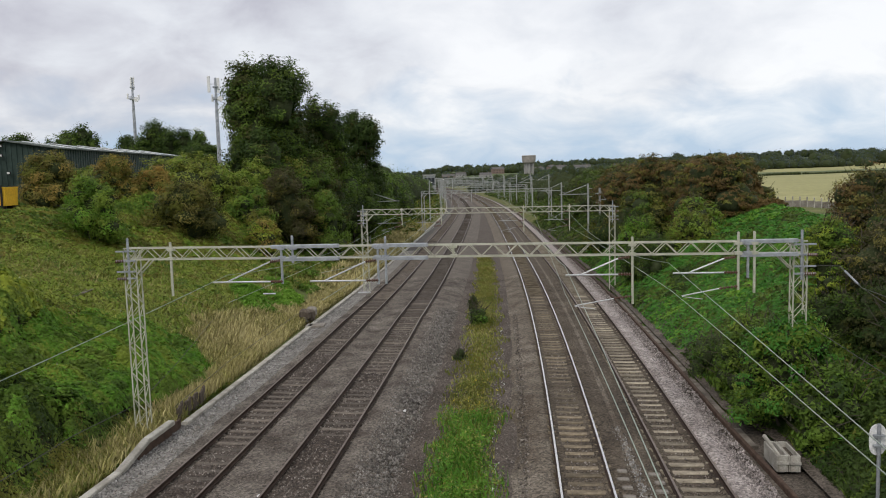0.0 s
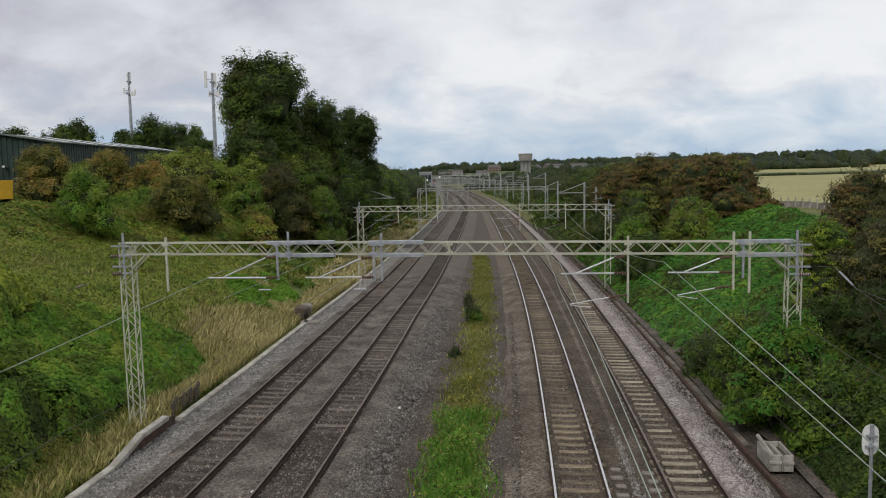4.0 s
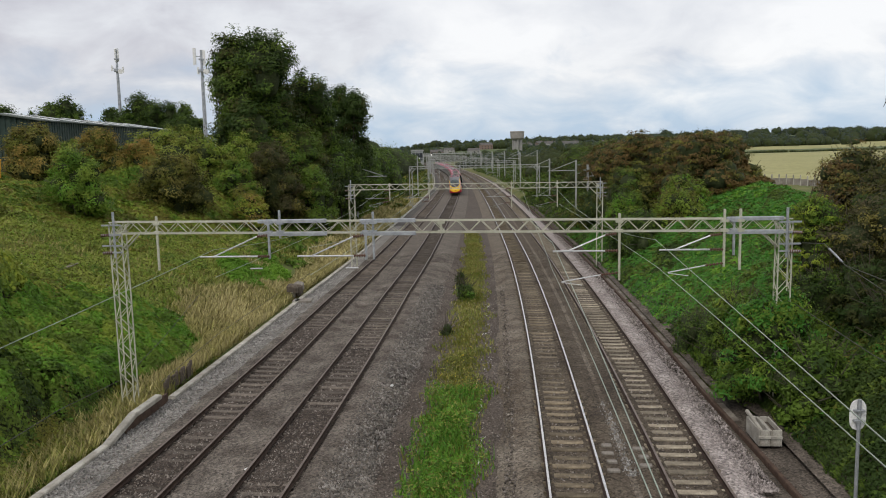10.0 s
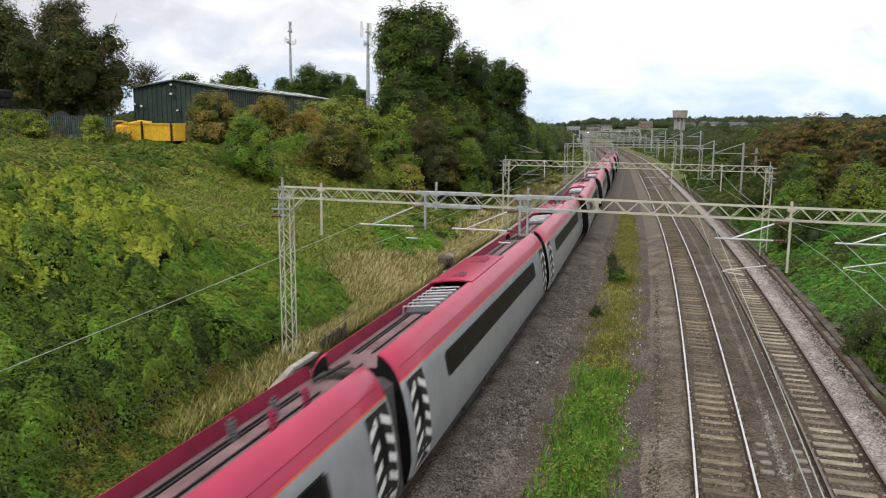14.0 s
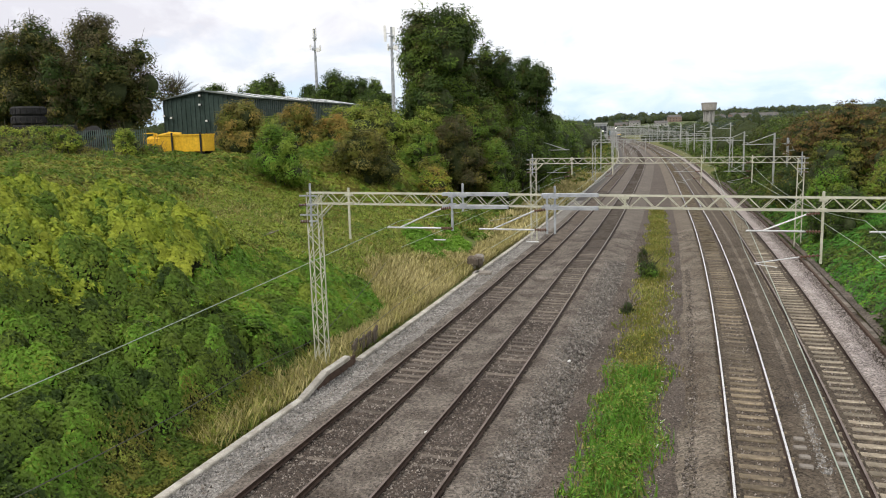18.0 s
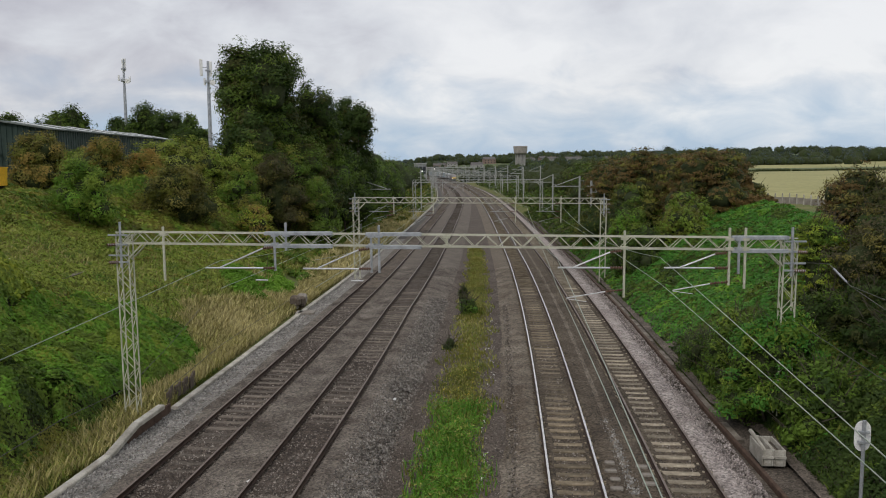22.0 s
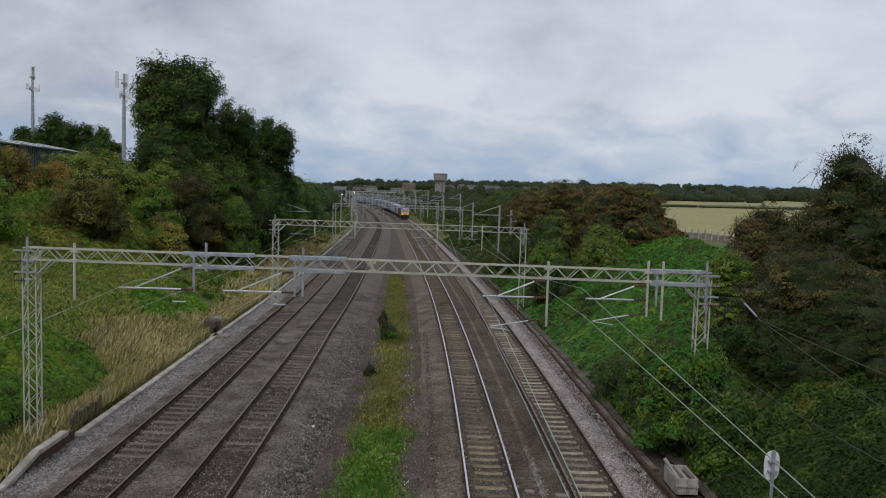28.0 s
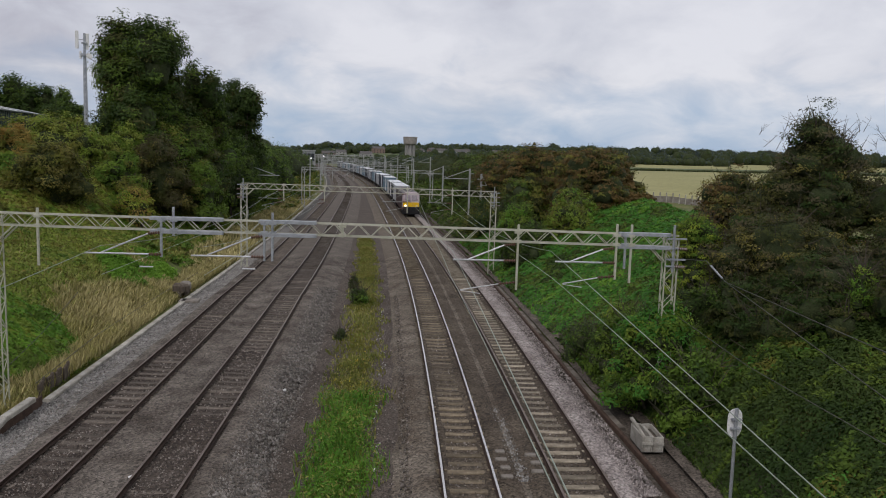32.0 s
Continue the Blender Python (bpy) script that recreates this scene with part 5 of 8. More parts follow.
def west_amp(x, y):
    a = np.zeros_like(x)
    tot = np.full_like(x, 1e-6)
    for w, h in zip(WEST, (2.6, 1.7, 0.8, 0.3, 0.6, 0.06, 0.06)):
        q = np.exp(3.0 * np.clip(soft_field(x, y, *w), -3, 1))
        a, tot = a + q * h, tot + q
    return a / tot


def drape(name, label, zone, area, count, size, mats, levels, seed, cell, fine, gap=0.15):
    """Leaves of one kind of growth on the puffy surface of its zone of the west bank."""
    def inside(r, n):
        x, y = area(r, n)
        k = west_zone(x, y, np.random.default_rng(5))[0] == zone
        return x[k], y[k]

    return canopy(name, label, inside, count, size, west_amp, mats, lambda x, y, t: np.searchsorted(levels, t), seed, cell, fine, gap)


# sheet of stems and litter under the scrub, darkened for the shade in gaps
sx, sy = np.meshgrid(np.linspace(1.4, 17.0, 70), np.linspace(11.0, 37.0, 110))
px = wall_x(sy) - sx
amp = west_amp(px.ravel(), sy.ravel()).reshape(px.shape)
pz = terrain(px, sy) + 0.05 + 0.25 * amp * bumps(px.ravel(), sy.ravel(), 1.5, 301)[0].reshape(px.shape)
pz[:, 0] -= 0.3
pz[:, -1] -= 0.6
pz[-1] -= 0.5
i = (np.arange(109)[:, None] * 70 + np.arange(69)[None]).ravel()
me = fast_mesh("bank_litter", np.stack([px, sy, pz], -1).reshape(-1, 3), np.stack([i, i + 70, i + 71, i + 1], 1), M_LITTER_SHADE)
tagged(new("bank_litter", me), "dark sheet for stems, litter and the shaded gaps under the scrub", "leaf litter", kind="stuff")

drape("elder_scrub", "lush yellow-green elder scrub on the west bank", 0, left_band(5.0, 17.5, 13, 37, 1.1), 230000, 0.085, [L_MID, L_MIDB, L_LIGHT, L_YEL], [0.14, 0.29, 0.47], 301, 2.0, 0.5, 0.06)
drape("bank_brambles", "deep green brambles low on the west bank", 1, left_band(0.3, 10.5, 11, 29, 1.1), 190000, 0.068, [L_DARK, L_MID, L_MIDB, L_IVY, L_LIGHT], [0.27, 0.52, 0.74, 0.92], 301, 1.5, 0.5)
drape("bramble_patch", "bright green brambles beside the gantry leg", 2, left_band(0.3, 9.0, 25, 41, 1.1), 130000, 0.075, [L_MID, L_MIDB, L_IVY, L_LIGHT], [0.14, 0.36, 0.64], 301, 1.2, 0.55)
drape("slope_herbs", "light olive-green herbs on the grassy slope", 3, left_band(2.0, 20, 32, 72, 1.1), 140000, 0.06, [L_MIDB, L_GRASSY, L_LIGHT, L_TAN, L_OLIVE], [0.18, 0.54, 0.82, 0.86], 301, 1.7, 0.5)
drape("bank_top_growth", "rough olive and green growth along the bank top", 4, left_band(13, 27, 14, 64, 1.0), 170000, 0.075, [L_MID, L_MIDB, L_OLIVE, L_GRASSY, L_BROWN], [0.3, 0.5, 0.7, 0.9], 301, 1.6, 0.5)
drape("foot_herbs", "low olive and green herbs along the kerb", 6, left_band(0.3, 2.5, 11, 38, 1.0), 60000, 0.05, [L_MID, L_OLIVE, L_GRASSY], [0.45, 0.75], 301, 1.0, 0.4, 0.4)
cover("bramble_patch_near_straw", "bright green bramble patch in the straw grass", oval(-12.6, 36.2, 1.5, 3.2), 9000, 0.065, [L_IVY, L_IVYL], [0.7, 0.3], 303, 0.6)
cover("bramble_patch_far", "bright green bramble patch by the straw grass", oval(-12.3, 54.4, 2.2, 4.6), 24000, 0.08, [L_IVY, L_IVYL], [0.7, 0.3], 304, 0.7)
cover("bank_herbs_far", "green growth on the further west bank", left_band(2.0, 18, 60, 130, 1.2), 30000, 0.2, [L_MID, L_MIDB, L_OLIVE], [0.4, 0.35, 0.25], 305, 0.6)
def straw_band(r, n):
    y = 38 + 28 * r.random(n) ** 1.1
    return wall_x(y) - (0.4 + (np.interp(y, [38, 44, 50, 56, 66], [2.2, 4.6, 3.0, 1.6, 2.4]) + 0.4 * wavy(y * 3, y, 2.0)) * r.random(n)), y


blades("straw_grass", "tall dry straw-coloured grass", straw_band, 26000, 0.5, [M_GRASS_DRY, M_GRASS_MIX], [0.62, 0.38], 311, lean=0.6)
blades("straw_grass_foot", "dry grass along the kerb", left_band(0.25, 1.8, 20.5, 31, 1.0), 3600, 0.45, [M_GRASS_DRY, M_GRASS_MIX, M_GRASS], [0.42, 0.33, 0.25], 312, lean=0.6)
blades("straw_grass_far", "dry grass beside the far kerb", left_band(0.3, 3.2, 64, 150, 1.0), 20000, 0.75, [M_GRASS_DRY, M_GRASS_MIX], [0.75, 0.25], 313, width=0.03, lean=0.6)
blades("bank_grass", "rough light green grass on the west bank", left_band(3.5, 18, 30, 72, 1.0), 50000, 0.4, [M_GRASS, M_GRASS_MIX, M_GRASS_DRY], [0.6, 0.34, 0.06], 314, lean=0.8)
canopy("bank_thicket", "olive-green and brown thicket grown together along the bank top", left_band(7.5, 20, 48, 82, 1.0), 95000, 0.085,
       lambda x, y: np.interp(wall_x(y) - x, [7.5, 10, 13, 17, 21], [0.3, 1.3, 2.3, 2.4, 1.9]) * np.interp(y, [48, 58, 66, 82], [0.1, 0.25, 0.8, 1.3]), [L_MIDB, L_LIGHT, L_OLIVE, L_GRASSY, L_BROWN],
       lambda x, y, t: np.searchsorted([0.22, 0.5, 0.72, 0.86], t + 0.12 * wavy(x, y, 1.2)), 307, 2.4, 0.6, 0.3)
canopy("hedge_thicket", "rusty brown and olive hawthorn scrub grown together", right_band(5.0, 15, 65, 104, 1.0), 85000, 0.095,
       lambda x, y: np.interp(x - edge_x(y), [5, 7, 10, 15], [0.3, 1.6, 3.2, 2.8]) * np.interp(y, [64, 68, 73, 104], [0.1, 0.6, 1.0, 1.1]), [L_MID, L_OLIVE, L_HAW, L_RUST],
       lambda x, y, t: np.searchsorted([0.2, 0.42, 0.62], t + 0.04 * (x - edge_x(y) - 8) + 0.12 * wavy(x, y, 1.2)), 308, 2.6, 0.65, 0.3)
canopy("ivy_bank", "vivid green ivy and nettles on the east bank", right_band(-0.3, 14, 33, 84, 1.2), 140000, 0.07, lambda x, y: np.interp(x - edge_x(y), [0, 1.5, 6, 14], [0.25, 0.5, 0.7, 0.6]), [L_DARK, L_MID, L_IVYC, L_IVYL],
       lambda x, y, t: np.select([t + 0.3 * wavy(x, y, 1.3) < 0.12, t + 0.3 * wavy(x, y, 1.3) < 0.36, t + 0.3 * wavy(x, y, 1.3) < 0.78], [0, 1, 2], 3), 321, 1.4, 0.5, 0.75)
# dark leaves prevail: shade below the hawthorns is partly put into this mix
canopy("undergrowth_east", "dark green undergrowth on the east bank", right_band(-0.25, 11, 11, 35, 1.0), 150000, 0.062, lambda x, y: np.interp(x - edge_x(y), [0, 1.0, 4, 11], [0.25, 0.5, 0.8, 0.8]), [L_DARK, L_MID, L_IVYC, L_OLIVE],
       lambda x, y, t: np.searchsorted([0.66, 0.95, 0.99], t + 0.28 * wavy(x, y, 1.7)), 322, 1.3, 0.5, 0.75)
cover("bank_cover_right_far", "green undergrowth on the further east bank", right_band(-0.3, 12, 75, 150, 1.1), 40000, 0.15, [L_MID, L_DARK, L_HAW], [0.4, 0.35, 0.25], 323, 0.6)
blades("bank_grass_right", "rough grass on the east bank", right_band(0.0, 9, 12, 34, 1.0), 14000, 0.4, [L_DARK, L_MID, L_OLIVE], [0.5, 0.35, 0.15], 324, lean=0.7)


blades("straw_grass_kerb", "dry grass along the kerb past the gantry", left_band(0.4, 1.7, 30.5, 39, 1.0), 5000, 0.5, [M_GRASS_DRY, M_GRASS_MIX], [0.6, 0.4], 315)
cover("white_umbels", "small white flower heads on the bank", left_band(3.0, 12, 16, 40, 1.0), 420, 0.06, [M_FLOWER_W, M_FLOWER_W], [0.5, 0.5], 316, 0.75)


# weeds on the strip between the two pairs of tracks
def weed_band(y0, y1, p=1.0, wide=1.0):
    def f(r, n):
        y = y0 + (y1 - y0) * r.random(n) ** p
        c = -3.85 + 0.12 * np.sin(y * 0.9) + 0.1 * np.sin(y * 2.3)
        w = np.interp(y, [12, 24, 34, 50, 80], [1.2, 1.2, 1.3, 1.1, 0.9]) * wide * (1 + 0.25 * np.sin(y * 1.3) * np.sin(y * 0.47))
        return track_x(2, y) + c + w * np.clip(r.normal(size=n) * 0.45, -1, 1), y
    return f


def weeds(name, label, area, count, size, mats, weights, seed, height):
    r = np.random.default_rng(seed)
    x, y = area(r, count)
    n = len(x)
    swell = np.clip(0.6 + 0.6 * wavy(x * 2, y, 4.0), 0.1, 1.5)
    z = -0.42 + height * swell * r.random(n) ** 0.8
    nor = unit(np.stack([r.normal(size=n), r.normal(size=n), np.ones(n) * 0.9], 1))
    co, q = leaf_quads(np.stack([x, y, z], 1), nor, size, r, 0.35)
    me = fast_mesh(name, co, q, mats)
    me.polygons.foreach_set("material_index", np.searchsorted(np.cumsum(weights)[:-1] / np.sum(weights), np.clip(r.random(n), 0, .999)).astype(np.int32))
    return tagged(new(name, me), label, "weeds", kind="stuff")


weeds("tall_weeds", "vivid green tall weeds between the tracks", weed_band(18, 30, 1.0, 0.85), 15000, 0.06, [M_WEED, L_IVY, M_GRASS], [0.5, 0.3, 0.2], 331, 0.7)
weeds("yellow_weeds", "yellow-flowered weeds between the tracks", weed_band(27, 36, 1.0, 0.8), 2600, 0.05, [M_GRASS, M_FLOWER_Y, L_OLIVE], [0.6, 0.07, 0.33], 332, 0.45)
weeds("low_weeds", "low olive weeds between the tracks", weed_band(28, 85, 1.3), 10500, 0.05, [L_OLIVE, M_GRASS, L_MIDB], [0.45, 0.3, 0.25], 333, 0.25)
weeds("white_flowers", "small white flowers at the weed edge", lambda r, n: (track_x(2, 14 + 40 * r.random(n) ** 1.2) * 0 + track_x(2, (q := 16 + 34 * r.random(n))) - 2.75 + 0.12 * r.normal(size=n), q), 110, 0.045, [M_FLOWER_W], [1.0], 334, 0.5)
blades("weed_grass", "thin olive grass between the tracks", weed_band(16, 90, 1.2), 17000, 0.18, [L_OLIVE, M_GRASS_MIX, M_GRASS], [0.45, 0.2, 0.35], 335, base=-0.43)
blades("weed_blades", "green grass blades between the tracks", weed_band(12, 30, 1.0), 2500, 0.4, [M_WEED, M_GRASS], [0.7, 0.3], 336, base=-0.43)
bush("small dark green sapling between the tracks", 2.05, 49.6, 0.75, 0.8, 0.6, [M_WEED, L_DARK, L_MID], [0.4, 0.3, 0.3], 1500, 0.085, 341, clump=0.22, n_blob=8, twig=30, ragged=0.7, fs=(0.16, 0.34), name="sapling", category="sapling", group="saplings between tracks", z0=-0.42)
bush("thin dark sapling between the tracks", 2.0, 54.5, 0.4, 0.6, 0.6, [L_DARK, L_HAW], [0.6, 0.4], 650, 0.085, 342, clump=0.22, n_blob=6, twig=30, ragged=0.7, fs=(0.16, 0.34), name="sapling", category="sapling", group="saplings between tracks", z0=-0.42)
bush("small weed clump between the tracks", 0.75, 40.0, 0.5, 0.6, -0.08, [L_DARK, L_DUSK], [0.6, 0.4], 320, 0.07, 343, clump=0.2, n_blob=6, twig=12, ragged=0.8, fs=(0.14, 0.3), name="sapling", category="sapling", group="saplings between tracks", z0=-0.42)
tagged(part("twig_top", g, M_BARK, bpy.data.objects["hawthorn"]), kind="stuff")
bpy.data.objects["twig_top"].matrix_parent_inverse = bpy.data.objects["hawthorn"].matrix_basis.inverted()


# ---- far woods and hedges towards the horizon ----
def woods(name, label, x0, y0, x1, y1, depth, h, n, size, seed, mats=None, lift=0.0):
    r = np.random.default_rng(seed)
    k = max(10, int(math.hypot(x1 - x0, y1 - y0) / (h * 0.24)))
    blobs = []
    for j in range(k):
        t = (j + r.random()) / k
        x, y = x0 + (x1 - x0) * t + r.normal() * depth * 0.3, y0 + (y1 - y0) * t + r.normal() * depth * 0.4
        hh = h * (0.62 + 0.22 * math.sin(t * 17 + seed) * math.sin(t * 41 + seed * 2) + 0.3 * r.random() ** 2)
        z = float(terrain(x, y)) + lift
        w = h * (0.38 + 0.35 * r.random())
        blobs.append((x, y, z + hh * 0.35, w, w, hh * 0.65))
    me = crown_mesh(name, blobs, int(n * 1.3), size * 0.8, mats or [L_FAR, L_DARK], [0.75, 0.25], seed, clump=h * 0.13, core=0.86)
    return tagged(new(name, me), label, "woods", kind="stuff")


woods("wood_by_line", "dark green trees beyond the far west bank", -15, 165, -10, 300, 6, 9, 18000, 0.42, 401, [L_MID, L_DARK])
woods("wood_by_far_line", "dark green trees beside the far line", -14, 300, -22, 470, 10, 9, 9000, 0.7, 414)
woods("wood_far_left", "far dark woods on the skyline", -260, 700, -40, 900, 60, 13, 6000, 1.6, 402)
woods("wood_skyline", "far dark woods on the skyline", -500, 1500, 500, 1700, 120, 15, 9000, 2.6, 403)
woods("wood_mid", "dark trees beyond the sidings", 20, 420, 70, 520, 14, 8, 4500, 0.9, 404)
woods("wood_right_hedge", "dull hedges beyond the east bank", 32, 180, 50, 400, 8, 6, 13000, 0.45, 405, [L_HAW, L_DARK])
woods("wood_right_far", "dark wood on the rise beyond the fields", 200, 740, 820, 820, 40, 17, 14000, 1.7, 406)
woods("wood_skyline_right", "far woods on the skyline, haze-blue in colour", 300, 1600, 1500, 1500, 120, 15, 9000, 2.6, 407)
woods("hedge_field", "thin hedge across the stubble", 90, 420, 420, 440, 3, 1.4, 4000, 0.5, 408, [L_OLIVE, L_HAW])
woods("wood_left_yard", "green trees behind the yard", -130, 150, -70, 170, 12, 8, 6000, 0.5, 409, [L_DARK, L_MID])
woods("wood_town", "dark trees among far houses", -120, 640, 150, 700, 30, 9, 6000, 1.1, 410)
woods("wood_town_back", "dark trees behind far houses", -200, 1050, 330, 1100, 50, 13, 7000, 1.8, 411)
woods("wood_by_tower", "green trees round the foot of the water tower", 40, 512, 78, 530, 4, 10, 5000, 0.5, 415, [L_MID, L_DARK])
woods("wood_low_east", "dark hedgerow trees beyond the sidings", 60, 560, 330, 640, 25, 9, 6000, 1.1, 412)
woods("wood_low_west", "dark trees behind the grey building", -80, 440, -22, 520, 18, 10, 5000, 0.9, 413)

cover("line_side_far_west", "dark scrub beside the far line on the west", left_band(1.0, 45, 118, 360, 1.2), 30000, 0.42, [L_MID, L_OLIVE, L_DARK], [0.35, 0.3, 0.35], 421, 1.6)
cover("line_side_far_east", "dark scrub beside the far line on the east", right_band(1.0, 15, 118, 360, 1.2), 22000, 0.34, [L_DARK, L_MID, L_HAW], [0.4, 0.3, 0.3], 422, 1.6)


# ---- the yard above the left bank ----
M_SHED = mat("shed_dark_green_cladding", (0.028, 0.048, 0.042), (0.045, 0.07, 0.06), 0.6, 0.55, fine=3)
M_SHED_ROOF = mat("shed_grey_green_roof", (0.10, 0.12, 0.112), (0.15, 0.17, 0.158), 0.4, 0.85, fine=3, spec=0.1)
M_ROOFLIGHT = mat("rooflight_white", (0.80, 0.82, 0.82), (0.88, 0.9, 0.9), 1, 0.4)
M_SKIP = mat("skip_yellow", (0.60, 0.34, 0.02), (0.72, 0.43, 0.03), 0.8, 0.55, fine=6)
M_TYRE = mat("tyre_rubber", (0.012, 0.012, 0.012), (0.025, 0.025, 0.025), 3, 0.85)
M_PALIS = mat("fence_green_palisade", (0.05, 0.085, 0.075), (0.08, 0.12, 0.105), 1, 0.6)
M_WHITE = mat("white_paint", (0.68, 0.68, 0.66), (0.78, 0.78, 0.76), 2, 0.6)
M_RENDER_G = mat("render_grey_far", (0.28, 0.27, 0.25), (0.36, 0.35, 0.33), 0.2, 0.9)
M_BRICK = mat("brick_dull_far", (0.19, 0.135, 0.11), (0.26, 0.19, 0.155), 0.5, 0.9)
M_RENDER = mat("render_pale_far", (0.30, 0.29, 0.27), (0.38, 0.37, 0.35), 0.2, 0.9)
M_TILE = mat("roof_tile_far", (0.09, 0.085, 0.085), (0.14, 0.13, 0.125), 0.3, 0.9)
M_PANE = mat("far_window_glass", (0.03, 0.035, 0.04), (0.05, 0.055, 0.06), 1, 0.2)


def build_shed():
    th = thing("green_shed", "dark green metal-clad industrial shed with pale rooflights", "shed", m=pose(-41.0, 74.8, 7.2, 0, 0, -1.3))
    W, L, E, R = 4.8, 34.6, 5.6, 6.4
    def ribbed(n):
        """Steps of a ribbed sheet: (position 0 to 1, outward offset)."""
        q = []
        for k in range(n):
            q += [(k / n, 0), ((k + .45) / n, 0), ((k + .5) / n, .07), ((k + .95) / n, .07)]
        return q + [(1, 0)]

    for s in (-1, 1):
        g = G()
        g.loft([[(s * (W + o), q * L, -.2), (s * (W + o), q * L, E), (s * (W - .2), q * L, E), (s * (W - .2), q * L, -.2)] for q, o in ribbed(70)])
        part("side_wall", g, M_SHED, th)
    for y, d in ((0, -1), (L, 1)):
        g = G()
        rings = []
        for q, o in ribbed(18):
            x = -W + 2 * W * q
            h = E + (R - E) * (1 - abs(x) / W) - .1
            rings.append([(x, y + d * o, -.2), (x, y + d * o, h), (x, y - d * .2, h), (x, y - d * .2, -.2)])
        g.loft(rings)
        part("gable_wall", g, M_SHED, th)
    for s in (-1, 1):
        g = G()
        y0, y1 = -0.35, L + 0.35
        q = [(0, R), (s * (W + .35), E - .05), (s * (W + .35), E - .15), (0, R - .12)]
        g.loft([[(x, y0, z) for x, z in q], [(x, y1, z) for x, z in q]] if s < 0 else [[(x, y1, z) for x, z in q], [(x, y0, z) for x, z in q]])
        roof = part("roof_slope", g, M_SHED_ROOF, th)
        for k in range(6):
            y = 3 + k * 5.6
            g = G()
            a, b = .04, .96
            pa = [(s * (W + .35) * f, y + d, R + (E - .05 - R) * f + .06) for f, d in ((a, -.6), (b, -.6), (b, .6), (a, .6))]
            g.add(pa + [(x, yy, z - .05) for x, yy, z in pa], [(0, 1, 2, 3), (3, 2, 1, 0)] + [(4, 5, 1, 0), (5, 6, 2, 1), (6, 7, 3, 2), (7, 4, 0, 3)])
            part("rooflight", g, M_ROOFLIGHT, roof)
    for x, z in ((-.3, 5.85), (-.35, 4.95), (-4.5, 3.9), (-3.7, 3.7), (.3, 3.3)):
        g = G().box((x, -.3, z), (.32, .2, .24), ch=.04)
        f = part("floodlight", g, M_TYRE, th)
        part("lens", G().box((x, -.41, z), (.26, .02, .18)), M_WHITE, f)
    return th


build_shed()


def build_skip():
    th = thing("skip", "yellow steel skip with dark ribs in the yard", "skip", m=pose(-32.4, 56.0, 7.85, 0, 0, 2))
    g = G()
    b = [(-1.8, -.85, 0), (1.8, -.85, 0), (1.8, .85, 0), (-1.8, .85, 0)]
    t = [(-1.85, -.9, 1.3), (1.85, -.9, 1.3), (1.85, .9, 1.3), (-1.85, .9, 1.3)]
    ti = [(x * .95, y * .92, z) for x, y, z in t]
    bi = [(x * .95, y * .92, .1) for x, y, z in b]
    g.loft([b, t, ti, bi])
    part("body", g, M_SKIP, th)
    part("rim", G().box((0, -.92, 1.27), (3.74, .08, .1)).box((0, .92, 1.27), (3.74, .08, .1)), M_SKIP, th)
    for x in (-.75, 1.6):
        part("rib", G().box((x, -.95, .6), (.12, .1, 1.7)), M_TYRE, th)
    part("load", G().box((0, 0, 1.2), (3.6, 1.5, .2), ch=.08), M_CONCRETE_D, th)
    part("skid", G().box((0, -.6, -.2), (3.4, .2, .42)).box((0, .6, -.2), (3.4, .2, .42)), M_TYRE, th)


build_skip()


def build_loader():
    th = thing("loader", "small yellow yard loader beside the skip", "digger", m=pose(-35.6, 57.6, 7.3, 0, 0, 20))
    part("body", G().box((0, 0, 1.2), (2.2, 1.4, 1.0), ch=.15), M_SKIP, th)
    part("arm", G().cyl((-.9, -.3, 1.6), (.7, -.6, 1.95), .14, .12, n=8).cyl((.7, -.6, 1.95), (1.7, -.6, 1.85), .16, .16, n=8), M_SKIP, th)
    part("cab_guard", G().cyl((-1.2, -.6, .8), (-1.2, -.6, 2.0), .05).cyl((-1.2, -.6, 2.0), (-.4, -.6, 2.0), .05).cyl((-.4, -.6, 2.0), (-.4, -.6, 1), .05), M_SKIP, th)
    for x, y in ((-.7, -.75), (.7, -.75), (-.7, .75), (.7, .75)):
        part("wheel", G().cyl((x, y - .15, .5), (x, y + .15, .5), .5, n=14), M_TYRE, th)
    part("beacon", G().cyl((-.3, -.4, 1.7), (-.3, -.4, 2.0), .16, .1, n=8), M_SKIP, th)


build_loader()


def build_tyres():
    def tyre(x, y, z, r, tilt=0):
        th = thing("tyre", "large black machine tyre in a stack", "tyre", "tyres in the yard", m=pose(x, y, z, tilt))
        g = G()
        sec = [(r * .55, -.3), (r * .9, -.34), (r, -.22), (r, .22), (r * .9, .34), (r * .55, .3)]
        n = 20
        rings = [[(q * math.cos(2 * math.pi * k / n), q * math.sin(2 * math.pi * k / n), h) for q, h in sec] for k in range(n + 1)]
        g.loft(rings, cap=False)
        for k in range(n):
            a = 2 * math.pi * (k + .5) / n
            g.box((r * 1.0 * math.cos(a), r * 1.0 * math.sin(a), 0), (.08, .12, .44), rz=a)
        part("tread", g, M_TYRE, th)

    for k in range(6):
        tyre(-44.7 + .05 * (k % 2), 54.0, 7.75 + k * .7, 1.25)
    for k in range(4):
        tyre(-41.9 + .04 * k, 53.8, 7.7 + k * .69, 1.15)
    tyre(-39.4, 54.2, 9.0, 1.0, 62)


build_tyres()


